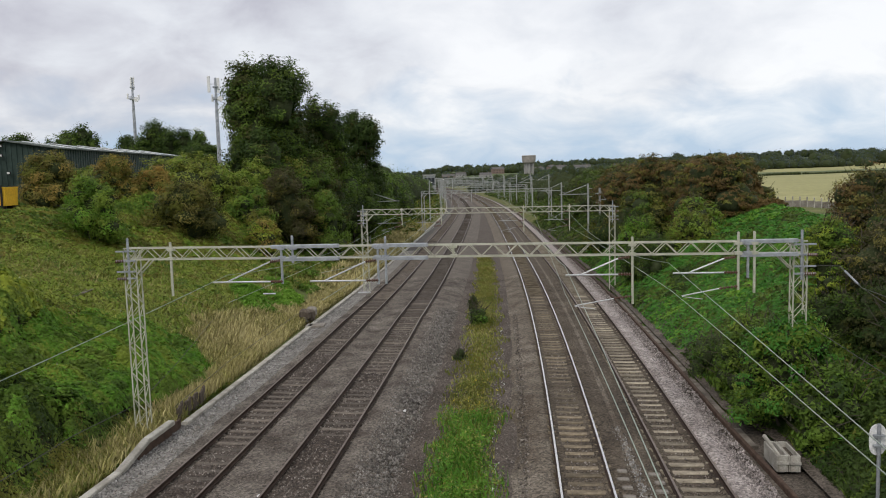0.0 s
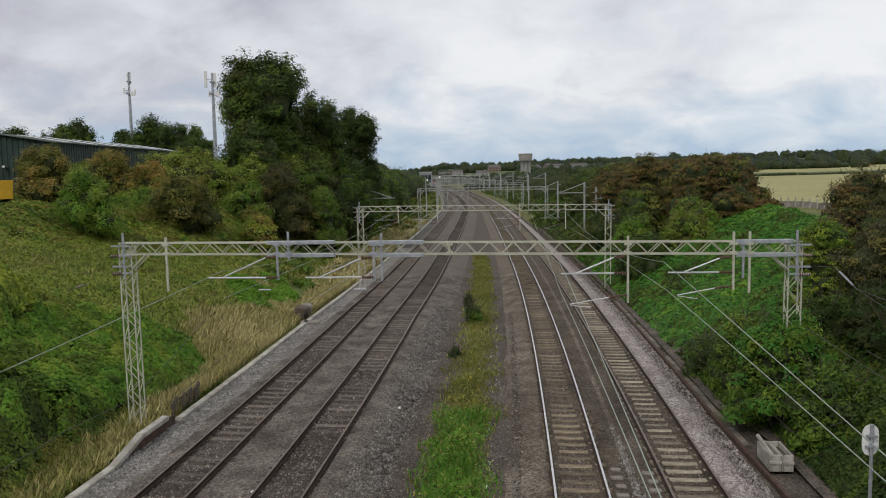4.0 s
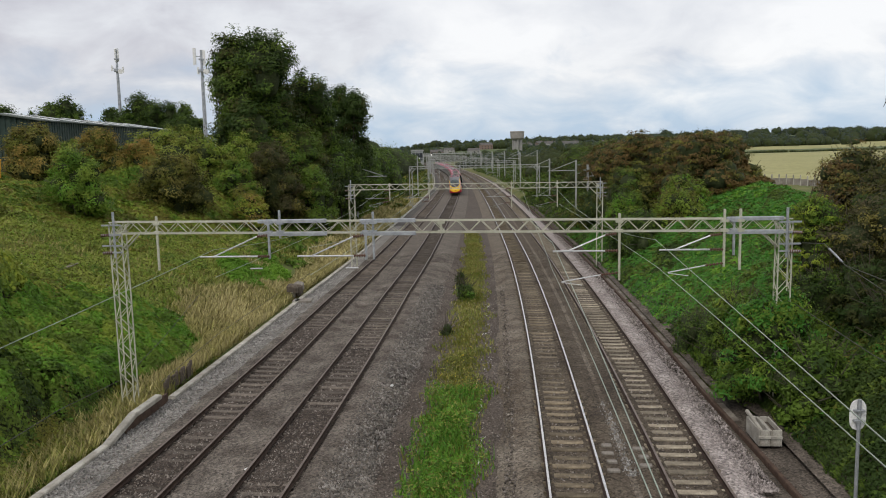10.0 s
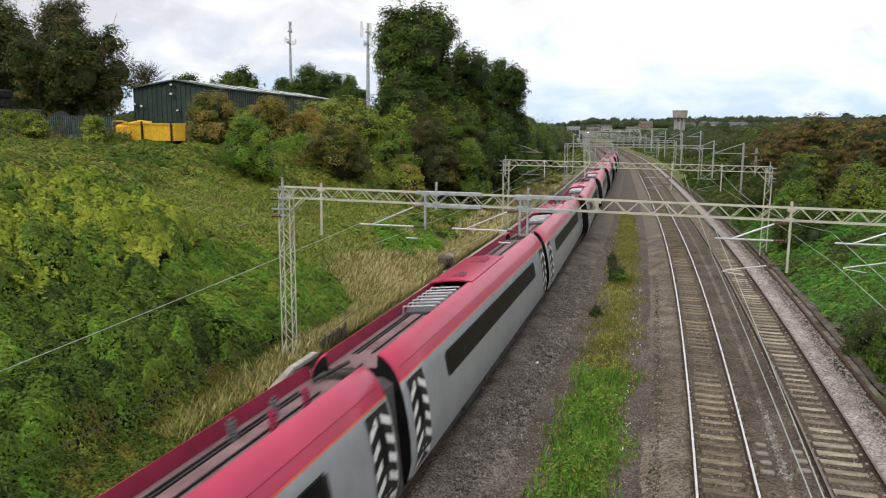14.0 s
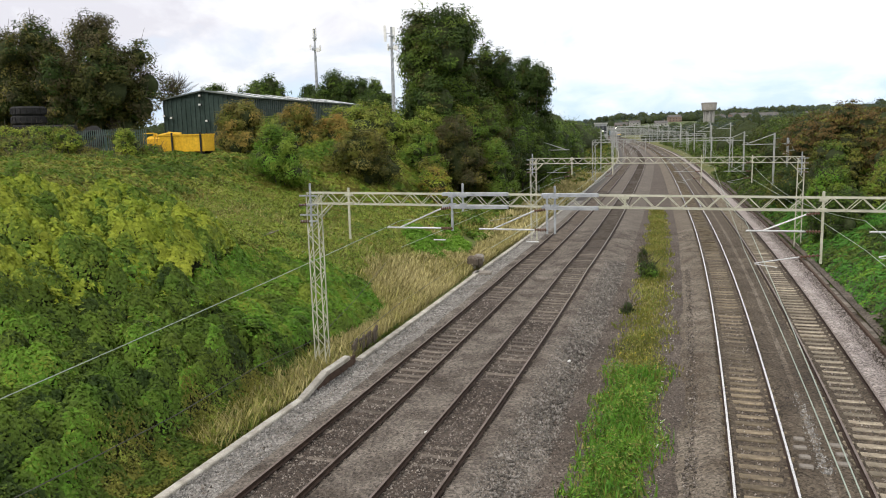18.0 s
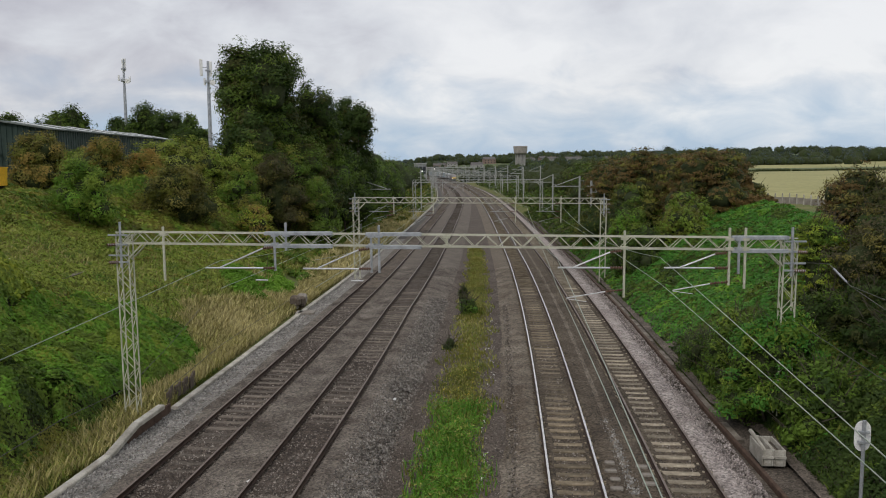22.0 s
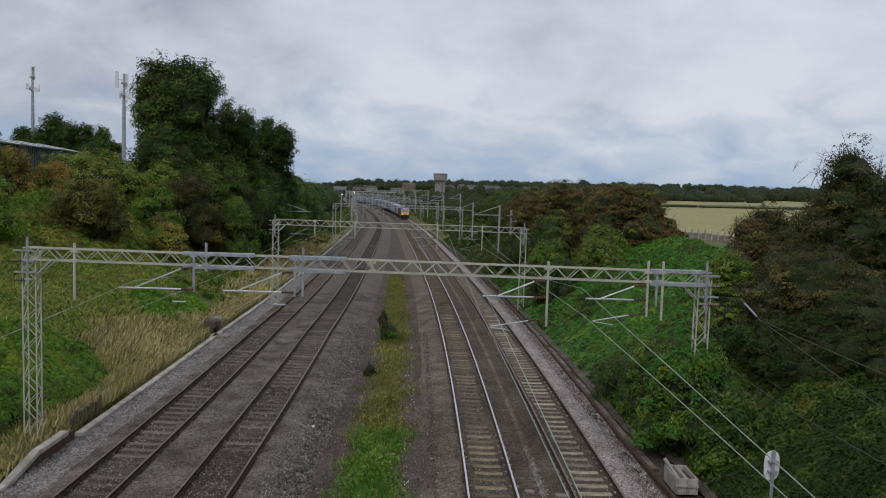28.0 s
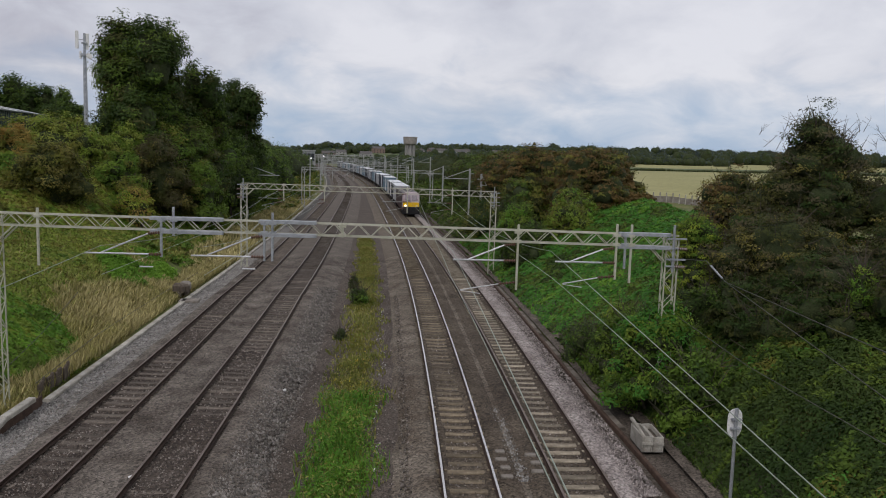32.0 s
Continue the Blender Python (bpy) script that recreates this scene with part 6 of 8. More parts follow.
def build_palisade():
    th = thing("palisade_fence", "green steel palisade fence partly grown over with ivy", "fence")
    x0, y0, x1, y1 = -50.0, 50.0, -33.5, 52.2
    n = 106
    pale = G()
    pale.loft([[(-.035, -.012, 0), (.035, -.012, 0), (.035, .012, 0), (-.035, .012, 0)], [(-.035, -.012, 2.15), (.035, -.012, 2.15), (.035, .012, 2.15), (-.035, .012, 2.15)], [(-.008, -.012, 2.3), (.008, -.012, 2.3), (.008, .012, 2.3), (-.008, .012, 2.3)]])
    pm = pale.mesh("pale", M_PALIS)
    for k in range(n):
        t = k / (n - 1)
        x, y = x0 + (x1 - x0) * t, y0 + (y1 - y0) * t
        ob = part("pale", pm, None, th)
        ob.matrix_basis = pose(x, y, float(terrain(x, y)) - .02, 0, 0, 7)
    for k in range(8):
        t = (k + .5) / 8
        x, y = x0 + (x1 - x0) * t, y0 + (y1 - y0) * t + .08
        part("post", G().box((x, y, float(terrain(x, y)) + .8), (.1, .1, 1.9)), M_PALIS, th)
    for h in (.4, 1.9):
        part("rail", G().tube([(x0 + (x1 - x0) * k / 8, y0 + (y1 - y0) * k / 8 + .04, float(terrain(x0 + (x1 - x0) * k / 8, y0 + (y1 - y0) * k / 8)) + h) for k in range(9)], .03, 4), M_PALIS, th)


build_palisade()
IVY = [(-43.6 + 1.15 * k, 49.0 + 0.12 * k, 1.15, 2.55 + 0.12 * (k % 2), [L_YEL, L_GRASSY, L_MIDB, L_BROWN], [.3, .32, .26, .12], 6000) for k in range(6)]
IVY += [(-48.4, 48.4, 2.6, 2.5, [L_GRASSY, L_MIDB, L_YEL], [.4, .4, .2], 9000), (-45.4, 48.7, 1.6, 2.5, [L_GRASSY, L_MIDB, L_YEL], [.4, .4, .2], 7000),
        (-33.9, 50.5, .85, 2.35, [L_GRASSY, L_YEL, L_MIDB], [.4, .3, .3], 5000), (-32.8, 52.0, 1.1, 1.25, [L_OLIVE, L_MIDB], [.5, .5], 4000), (-36.8, 50.0, 1.2, 1.0, [L_OLIVE, L_BROWN], [.6, .4], 4000),
        (-40.0, 46.0, 2.6, 1.0, [L_OLIVE, L_BROWN, L_MID], [.45, .25, .3], 8000), (-36.4, 44.0, 2.4, 1.0, [L_OLIVE, L_MIDB, L_BROWN], [.4, .35, .25], 8000), (-42.5, 43.0, 2.4, 1.6, [L_MID, L_MIDB, L_OLIVE], [.5, .25, .25], 8000), (-32.6, 46.0, 2.0, .7, [L_OLIVE, L_MIDB], [.6, .4], 6000)]
IVY += [(-43.4 + 1.7 * k, 47.0, 1.4, 1.9 - .2 * (k % 2), [L_BROWN, L_GRASSY, L_MIDB, L_OLIVE], [.25, .25, .25, .25], 6000) for k in range(4)]
for k, (x, y, wx, h, ms, ws, n) in enumerate(IVY):
    bush("light green ivy and scrub before the palisade fence" if h < 2 else "light green ivy hedge over the palisade fence", x, y - .3, wx, 1.15, float(terrain(x, y)) + h, ms, ws, n, .11, 200 + k, clump=.3, name="ivy_hedge", category="hedge", group="ivy over the yard fence")


def telecom_mast(x, y, z, top, label, panels):
    th = thing("telecom_mast", label, "mast", "telecom masts behind the yard", m=pose(x, y, z))
    H = top - z
    part("pole", G().cyl((0, 0, -.5), (0, 0, H * .75), .32, .22, n=12).cyl((0, 0, H * .75), (0, 0, H - .3), .2, .14, n=10), M_STEEL_GREY, th)
    part("head_frame", G().cyl((0, 0, H * .80), (0, 0, H * .82), .55, n=10), M_STEEL_GREY, th)
    part("head_frame", G().cyl((0, 0, H * .9), (0, 0, H * .91), .4, n=10), M_STEEL_GREY, th)
    for a, h0, h1, r, w in panels:
        px, py = math.cos(a) * r, math.sin(a) * r
        part("antenna_panel", G().box((px, py, H - (h0 + h1) / 2), (w, .16, h1 - h0), ch=.05), M_WHITE, th)
        part("antenna_bracket", G().cyl((0, 0, H - (h0 + h1) / 2), (px, py, H - (h0 + h1) / 2), .05, n=5), M_STEEL_GREY, th)
    part("dish", G().cyl((.75, -.4, H * .8), (.75, -.7, H * .8), .36, .4, n=14), M_WHITE, th)


telecom_mast(-49.9, 130, 7.5, 26.7, "grey telecom monopole with slim antennas and a small dish", ((0.2, .1, 2.2, .25, .22), (2.2, .1, 2.4, .28, .22), (4.4, .2, 2.2, .25, .22), (.1, 3.0, 3.9, .9, .3), (3.2, 2.8, 3.7, .8, .3)))
telecom_mast(-31.3, 112, 7.5, 24.0, "grey telecom mast with tall white antenna panels", ((3.1, .0, 2.3, .95, .42), (0.1, .3, 2.4, .35, .4), (1.6, .4, 2.2, .5, .35), (3.3, 2.6, 3.6, .5, .3)))


# ---- beside the right-hand track ----
def build_boxes():
    def one(x, y, rz, hh):
        th = thing("concrete_box", "pale open-topped concrete cable box beside the cess", "concrete box", "concrete boxes by the track", m=pose(x, y, -.34, 0, 0, rz))
        w, l, t = .355, 1.35, .05
        for cx, cy, sx, sy in ((-w / 2 + t / 2, 0, t, l), (w / 2 - t / 2, 0, t, l), (0, -l / 2 + t / 2, w - 2 * t - .006, t), (0, l / 2 - t / 2, w - 2 * t - .006, t)):
            part("wall", G().box((cx, cy, hh / 2), (sx, sy, hh), ch=.02), M_CONCRETE, th)
        # raised dark fill: the shade of the hollow is put into its colour
        part("floor", G().box((0, 0, hh * .33), (w - 2 * t - .004, l - 2 * t - .004, hh * .66)), M_CESS, th, "dark earth fill standing for the shaded hollow of the box")
        part("lip", G().box((0, -l / 2 - .02, hh * .55), (w, .04, .08)), M_CONCRETE, th)

    one(10.39, 24.22, -6, .53)
    one(10.755, 24.18, -6, .52)
    th = thing("concrete_beam", "broken concrete beam lying across an open box", "concrete beam", m=pose(10.38, 24.42, .14, 24, 3, 10))
    part("beam", G().box((0, 0, 0), (.11, 1.15, .09), ch=.02), M_CONCRETE, th)


build_boxes()


def build_sign():
    x, y = 10.72, 19.0
    z = float(terrain(x, y))
    th = thing("lineside_sign", "white oval lineside sign seen from behind on a grey post", "sign", m=pose(x, y, z))
    H = 2.62 - z
    part("post", G().cyl((0, 0, -.4), (0, 0, H + .02), .045, n=10), M_STEEL_GREY, th)
    g = G()
    ring = []
    for k in range(28):
        a = 2 * math.pi * k / 28
        ring.append((.215 * math.cos(a), math.copysign(abs(math.sin(a)) ** .55, math.sin(a)) * .40))
    g.loft([[(a, .058, H - .4 + b) for a, b in ring], [(a, .07, H - .4 + b) for a, b in ring]])
    pl = part("plate", g, M_WHITE, th, "white oval plate, plain back")
    for dz in (.12, -.14):
        part("clamp", G().box((0, -.0, H - .4 + dz), (.26, .11, .05)), M_STEEL_GREY, th)
    part("back_rail", G().box((0, .045, H - .4), (.06, .03, .7)), M_STEEL_GREY, th)


build_sign()


def build_field_fence():
    th = thing("field_fence", "pale concrete-post fence at the field edge", "fence")
    for k in range(26):
        x = 32.0 + k * .8
        y = 80.0 + k * .12
        z = float(terrain(x, y))
        part("post", G().box((x, y, z + .5), (.12, .12, 1.15), ch=.02), M_CONCRETE, th)
        if k < 25:
            part("panel", G().box((x + .4, y + .06, z + .32), (.66, .06, .66)), M_CONCRETE_D, th)


build_field_fence()


def build_stays():
    """Tensioned stay wires with a pale insulator behind the right gantry leg."""
    th = thing("stay_wire", "dark stay wires with a pale insulator beside the east bank", "wire")
    part("wire", G().tube([(12.7, 26.5, 5.7), (13.42, 26.4, 5.67), (13.0, 24.2, 5.25), (11.75, 15.0, 5.2), (10.5, 6.0, 5.4)], .014, 4), M_WIRE_D, th)
    part("wire", G().tube([(13.0, 24.2, 5.25), (11.4, 14.5, 4.36), (10.2, 6.0, 4.2)], .012, 4), M_WIRE_D, th)
    part("wire", G().tube([(12.5, 26.5, 3.6), (11.75, 20.3, 3.42), (10.9, 13.0, 3.6), (10.2, 6.0, 4.0)], .012, 4), M_WIRE_D, th)
    p, q = Vector((13.32, 25.85, 5.56)), Vector((13.06, 24.5, 5.31))
    g = G().cyl(p, q, .025, n=8)
    for k in range(8):
        g.cyl(p.lerp(q, k / 8), p.lerp(q, (k + .4) / 8), .042, .028, n=8)
    part("insulator", g, M_STEEL_GREY, th, "pale ribbed insulator")


build_stays()


def build_return_cable():
    th = thing("return_cable", "thin grey cable strung along the west bank foot", "wire")
    part("cable", G().tube([(-11.75, 29.0, .8), (-11.3, 23.0, 1.6), (-10.85, 17.1, 2.08), (-10.7, 12.0, 2.56), (-10.8, 4, 3.4)], .012, 4), M_WIRE_D, th)
    part("cable", G().tube([(-11.75, 29.0, .75), (-11.8, 34.0, 1.25), (-12.0, 40.0, 2.0)], .012, 4), M_WIRE_D, th)
    part("cable", G().tube([(-10.45, 29.4, .55), (-10.3, 37.0, .62), (-9.55, 49.0, .5), (-8.9, 57.0, .4)], .012, 4), M_WIRE_D, th)


build_return_cable()


# debris by the kerb
def build_debris():
    th = thing("debris_heap", "dark heap of spoil and rotten boards beside the kerb", "debris")
    rr = random.Random(5)
    for k in range(9):
        g = G().box((-9.0 + rr.uniform(-.35, .35), 51.4 + rr.uniform(-1.2, 1.2), .0 + rr.uniform(0, .45)), (rr.uniform(.3, .7), rr.uniform(.4, .9), rr.uniform(.25, .5)), rz=rr.uniform(0, 3), ch=.12)
        part("lump", g, M_BOARD if k % 3 else M_CONCRETE_D, th)
    th = thing("walkway_slab", "flat grey concrete slab on the ballast shoulder", "slab")
    part("slab", G().box((-8.25, 49.3, -.2), (1.2, .9, .2), ch=.03), M_CONCRETE_D, th)


build_debris()
th = thing("fallen_branch", "pale bare fallen branch on the grassy slope", "branch", m=pose(-18.9, 40.0, float(terrain(-18.9, 40.0)) + .28, 0, -14, 12))
part("stem", G().cyl((-.75, 0, 0), (.3, .05, .03), .06, .045, n=7).cyl((.3, .05, .03), (.9, -.1, .1), .045, .02, n=6).cyl((.1, 0, .02), (.5, .35, .16), .03, .012, n=5), M_CONCRETE_D, th)
for k, (x, y, rz, s) in enumerate(((-4.6, 17.2, 10, .16), (-5.6, 22.4, 40, .12), (-1.7, 30.5, 70, .1), (3.2, 16.8, 20, .12))):
    th = thing("loose_block", "pale loose concrete fragment on the ballast", "rubble", "loose fragments", m=pose(x, y, -.2 if x < 0 else -.2, 0, 0, rz))
    part("fragment", G().box((0, 0, .04), (s * 1.6, s, s * .7), ch=.03), M_WHITE, th)
for k, (i, a, y) in enumerate(((2, 1.16, 21.5), (2, 1.2, 22.15), (2, 1.15, 22.8), (2, 1.2, 23.45), (3, -1.15, 21.8), (3, -1.1, 22.45), (3, -1.15, 23.1))):
    th = thing("pale_sleeper_end", "whitened concrete block between the eastern tracks", "concrete block", "whitened blocks between tracks", m=pose(float(track_x(i, y)) + a, y, -.165, 0, 0, -6 + (k % 3) * 3))
    part("block", G().box((0, 0, .04), (.36 - .06 * (k % 2), .18, .08), ch=.02), M_CONCRETE_D, th)


# ---- far landmarks ----
def build_tower():
    th = thing("water_tower", "grey-brown concrete water tower on the skyline", "water tower", m=pose(60.9, 545, float(terrain(60.9, 545))))
    n = 24
    tower = mat("tower_concrete", (.27, .25, .225), (.35, .325, .295), .3, .9, bump=.2)
    prof = [(3.0, 14.9), (4.3, 15.5), (4.55, 15.9), (4.9, 20.0), (4.75, 20.5), (4.5, 20.6), (4.4, 20.35), (.2, 20.5)]
    tank = part("tank", G().loft([[(r * math.cos(2 * math.pi * k / n), r * math.sin(2 * math.pi * k / n), z) for k in range(n)] for r, z in prof]), tower, th)
    part("rim", G().cyl((0, 0, 20.0), (0, 0, 20.3), 5.05, n=n), tower, tank)
    part("shaft", G().cyl((0, 0, -2), (0, 0, 15.2), 2.2, n=16), M_RENDER, th, "pale shaft")
    for k in range(8):
        a = 2 * math.pi * k / 8
        part("pillar", G().cyl((3.1 * math.cos(a), 3.1 * math.sin(a), -2), (3.1 * math.cos(a), 3.1 * math.sin(a), 15.3), .42, n=8), M_RENDER, th)


build_tower()


def house(x, y, w, d, h, rz, wallm, label, floors=2):
    z = float(terrain(x, y))
    th = thing("house", label, "house", "far houses", m=pose(x, y, z, 0, 0, rz))
    part("wall", G().box((0, 0, h / 2), (w, d, h)), wallm, th)
    g = G()
    r = h + d * .32
    g.loft([[(-w / 2 - .3, -d / 2 - .3, h), (-w / 2 - .3, d / 2 + .3, h), (-w / 2 - .3, 0, r)], [(w / 2 + .3, -d / 2 - .3, h), (w / 2 + .3, d / 2 + .3, h), (w / 2 + .3, 0, r)]])
    part("roof", g, M_TILE, th)
    for f in range(floors):
        for k in range(max(2, int(w / 3.5))):
            xx = -w / 2 + (k + .5) * w / max(2, int(w / 3.5))
            part("window", G().box((xx, -d / 2 - .02, 1.4 + f * 2.6), (1.3, .12, 1.2)), M_PANE, th)
    part("chimney", G().box((w * .3, 0, r), (.8, .6, 1.6)), M_BRICK, th)


rr = random.Random(77)
for k in range(10):
    house(-66 + k * 24 + rr.uniform(-5, 5), 900 + rr.uniform(-60, 160), rr.uniform(9, 16), 8, rr.uniform(5, 6.5), rr.uniform(-25, 25), (M_BRICK, M_RENDER, M_RENDER_G)[k % 3], "far pale house with a dark tiled roof" if k % 3 else "far brick house with a dark tiled roof")
for k in range(6):
    house(150 + k * 28 + rr.uniform(-6, 6), 960 + rr.uniform(-40, 60), rr.uniform(12, 24), 10, 5, rr.uniform(-15, 15), M_RENDER, "far pale low building with dark roof", 1)


def build_depot():
    th = thing("signal_building", "pale grey flat-roofed building beside the far line", "building", m=pose(-6.0, 397, 0, 0, 0, 2))
    part("wall", G().box((0, 0, 4.4), (5.8, 9, 10.2)), mat("depot_grey", (.24, .25, .26), (.31, .32, .32), .2, .8), th)
    part("roof", G().box((0, 0, 9.8), (6.4, 9.6, .5), ch=.05), M_STEEL_FAR, th)
    for k in range(3):
        part("window", G().box((-1.8 + k * 1.8, -4.53, 6.6), (1.5, .1, 3.6)), M_PANE, th)


build_depot()


def build_bridge():
    th = thing("far_footbridge", "pale grey bridge across the far line", "bridge", m=pose(2, 560, 0, 0, 0, 4))
    part("deck", G().box((0, 0, 7.4), (60, 3, .5), ch=.05), M_STEEL_FAR, th)
    for x in (-28, -12, 6, 28):
        part("pier", G().box((x, 0, 3.2), (.4, 1, 8)), M_STEEL_FAR, th)
    for k in range(40):
        part("baluster", G().box((-29.5 + k * 1.51, -1.4, 8.1), (.1, .1, 1.0)), M_STEEL_FAR, th)


build_bridge()


def far_signal(x, y, z, label):
    th = thing("signal", label, "signal", "far signals", m=pose(x, y, 0))
    zb = float(terrain(x, y)) - .6
    part("post", G().cyl((0, 0, zb), (0, 0, z), .12, n=8), M_STEEL_FAR, th)
    part("head", G().box((0, 0, z), (.8, .4, 1.6), ch=.08), M_TYRE, th)
    part("lamp", G().cyl((0, -.26, z - .2), (0, -.18, z - .2), .26, n=14), mat("signal_glow", (.9, .9, .9), (1, 1, 1), 1, .2, emit=(1, .98, .95, 5.0)), th)


far_signal(1.3, 430, 7.4, "far signal with a bright white lamp")
far_signal(-4.9, 388, 6.4, "far signal with a bright white lamp")


def field_pole(x, y):
    z = float(terrain(x, y))
    th = thing("pole", "thin wooden pole in the far field", "pole", "poles in the field", m=pose(x, y, z))
    part("shaft", G().cyl((0, 0, -.4), (0, 0, 7), .14, .1, n=7), M_BARK, th)
    part("crossarm", G().box((0, 0, 6.6), (1.6, .1, .12)), M_BARK, th)


for k in range(2):
    field_pole(70 + k * 26, 215 + k * 34)


# ---- the tilting express: eleven cars on the second track ----
P_SILVER = mat("train_silver_grey", (0.30, 0.32, 0.34), (0.36, 0.38, 0.40), 0.5, 0.38, 0.15, fine=2, spec=0.5, coat=0.35, fine_amp=0.1)
P_RED = mat("train_red", (0.42, 0.01, 0.062), (0.48, 0.015, 0.078), 0.6, 0.38, fine=2.5, spec=0.4, coat=0.25, fine_amp=0.12)
P_DEEP = mat("train_deep_red", (0.33, 0.012, 0.03), (0.40, 0.02, 0.045), 0.6, 0.35, fine=2.5, spec=0.5)
P_YEL = mat("train_yellow", (0.86, 0.52, 0.006), (0.92, 0.58, 0.012), 0.6, 0.4, spec=0.5)
P_CHAR = mat("train_charcoal", (0.040, 0.041, 0.047), (0.062, 0.062, 0.07), 0.8, 0.34, spec=0.5)
P_TAN = mat("roof_dusty_tan", (0.20, 0.18, 0.15), (0.29, 0.265, 0.225), 0.7, 0.8, fine=4)
P_WELL = mat("roof_well_dark_red", (0.20, 0.012, 0.04), (0.28, 0.02, 0.058), 0.7, 0.6, fine=4)
P_BLACK = mat("train_black", (0.012, 0.012, 0.014), (0.022, 0.022, 0.024), 2, 0.45)
P_GLASS = mat("train_dark_glass", (0.006, 0.006, 0.007), (0.011, 0.011, 0.012), 2, 0.3, spec=0.08)
P_SCREEN = mat("windscreen_glass", (0.035, 0.052, 0.05), (0.085, 0.118, 0.115), 1.6, 0.14, spec=0.45)
P_FLOOR = mat("roof_well_grey_floor", (0.15, 0.085, 0.09), (0.23, 0.145, 0.15), 0.9, 0.8, fine=5)
P_GAP = mat("train_gap_black", (0.008, 0.008, 0.008), (0.014, 0.014, 0.014), 2, 0.9, spec=0.1)
P_BELLOWS = mat("gangway_bellows", (0.045, 0.043, 0.043), (0.075, 0.072, 0.07), 2, 0.9)
P_LINE = mat("train_cantrail_orange", (0.60, 0.10, 0.05), (0.68, 0.14, 0.07), 2, 0.5)
P_WHITE = mat("train_white", (0.70, 0.70, 0.70), (0.78, 0.78, 0.78), 2, 0.45)
P_UNDER = mat("underframe_grime", (0.025, 0.022, 0.02), (0.055, 0.048, 0.042), 2, 0.85, bump=0.3)
P_LAMP = mat("headlamp_lens", (0.20, 0.20, 0.21), (0.62, 0.62, 0.63), 5, 0.1)

HALF = [(1.18, .5), (1.33, .95), (1.365, 1.5), (1.345, 2.1), (1.29, 2.65), (1.225, 2.97), (1.205, 3.01), (1.12, 3.26), (.98, 3.48), (.84, 3.62), (.70, 3.68), (.67, 3.36)]
LOOP = HALF + [(-a, b) for a, b in reversed(HALF)]
# faces along LOOP: sides, a bright line, shoulders, the roof well, and back
BAND = [0, 0, 0, 0, 0, 2, 1, 1, 1, 1, 3, 3, 3, 1, 1, 1, 1, 2, 0, 0, 0, 0, 0, 4]


def side_x(z):
    zs = [b for a, b in HALF]
    return float(np.interp(z, zs[:8], [a for a, b in HALF[:8]]))


def side_panel(g, s, y0, y1, zs, out, m=0):
    """A panel that follows the curve of the side s (-1, 1)."""
    rows = [(s * (side_x(z) + out), z) for z in zs]
    n = len(rows)
    vs = [(x, y, z) for y in (y0, y1) for x, z in rows]
    fs = []
    for i in range(n - 1):
        q = (i, i + 1, n + i + 1, n + i)
        fs.append(q if s > 0 else q[::-1])
    g.add(vs, fs, m)


def car_body(y0, y1, roof, hood=0.0):
    g = G()
    ys = [y0, y0 + .12, *np.linspace(y0 + max(2, hood), y1 - 2, 6), y1 - .12, y1]
    rings = []
    for k, y in enumerate(ys):
        q = 0.95 if k == len(ys) - 1 or (k == 0 and not hood) else 1.0
        rings.append([(a * q, y, 0.5 + (b - 0.5) * (0.985 if q < 1 else 1)) for a, b in LOOP])
    g.loft(rings, mats=lambda l, i: 8 if hood and l < 2 and i in (5, 6, 16, 17) else 5 if hood and l < 2 and BAND[i] in (1, 3) else 3 if hood and i in (8, 9, 13, 14) else 7 if i == 11 and roof is P_WELL else BAND[i])
    g.m[-2] = g.m[-1] = 6
    return g.mesh("body", [P_SILVER, P_RED, P_LINE, roof, P_UNDER, P_CHAR, P_GAP, P_FLOOR, P_YEL], True)


def bogie_parts(th, y):
    g = G()
    for s in (-1, 1):
        g.box((s * 1.0, y, 0.55), (0.16, 3.3, 0.28), ch=0.05)
        g.box((s * 1.02, y, 0.8), (0.2, 0.8, 0.3), ch=0.05)
    g.box((0, y, 0.55), (2.0, 0.5, 0.25))
    b = part("bogie", g, P_UNDER, th)
    for dy in (-1.35, 1.35):
        g = G()
        for s in (-1, 1):
            g.cyl((s * 0.70, y + dy, 0.43), (s * 0.83, y + dy, 0.43), 0.43, n=18)
        g.cyl((-0.7, y + dy, 0.43), (0.7, y + dy, 0.43), 0.08, n=8)
        part("wheelset", g, M_RAIL_RUST, b)


def door_parts(th, y):
    for s in (-1, 1):
        g = G()
        side_panel(g, s, y - 0.62, y + 0.62, (0.62, 0.95, 1.5, 2.1, 2.65, 2.9), 0.012)
        d = part("door", g, P_BLACK, th, "black door panel with slanting white flashes")
        for c in (-1, 1):
            for k in range(5):
                z = 0.75 + k * 0.43
                yc = y + c * 0.36
                w, h = 0.25, 0.2
                g = G()
                vs = [(s * (side_x(zz) + 0.02), yy, zz) for yy, zz in ((yc - w, z + c * .12), (yc + w, z - c * .12), (yc + w, z - c * .12 + h), (yc - w, z + c * .12 + h))]
                g.add(vs, [(0, 1, 2, 3) if s > 0 else (3, 2, 1, 0)])
                part("door_flash", g, P_WHITE, d)
        g = G()
        side_panel(g, s, y - 0.2, y + 0.2, (1.65, 2.1, 2.55), 0.022)
        part("door_window", g, P_GLASS, d)


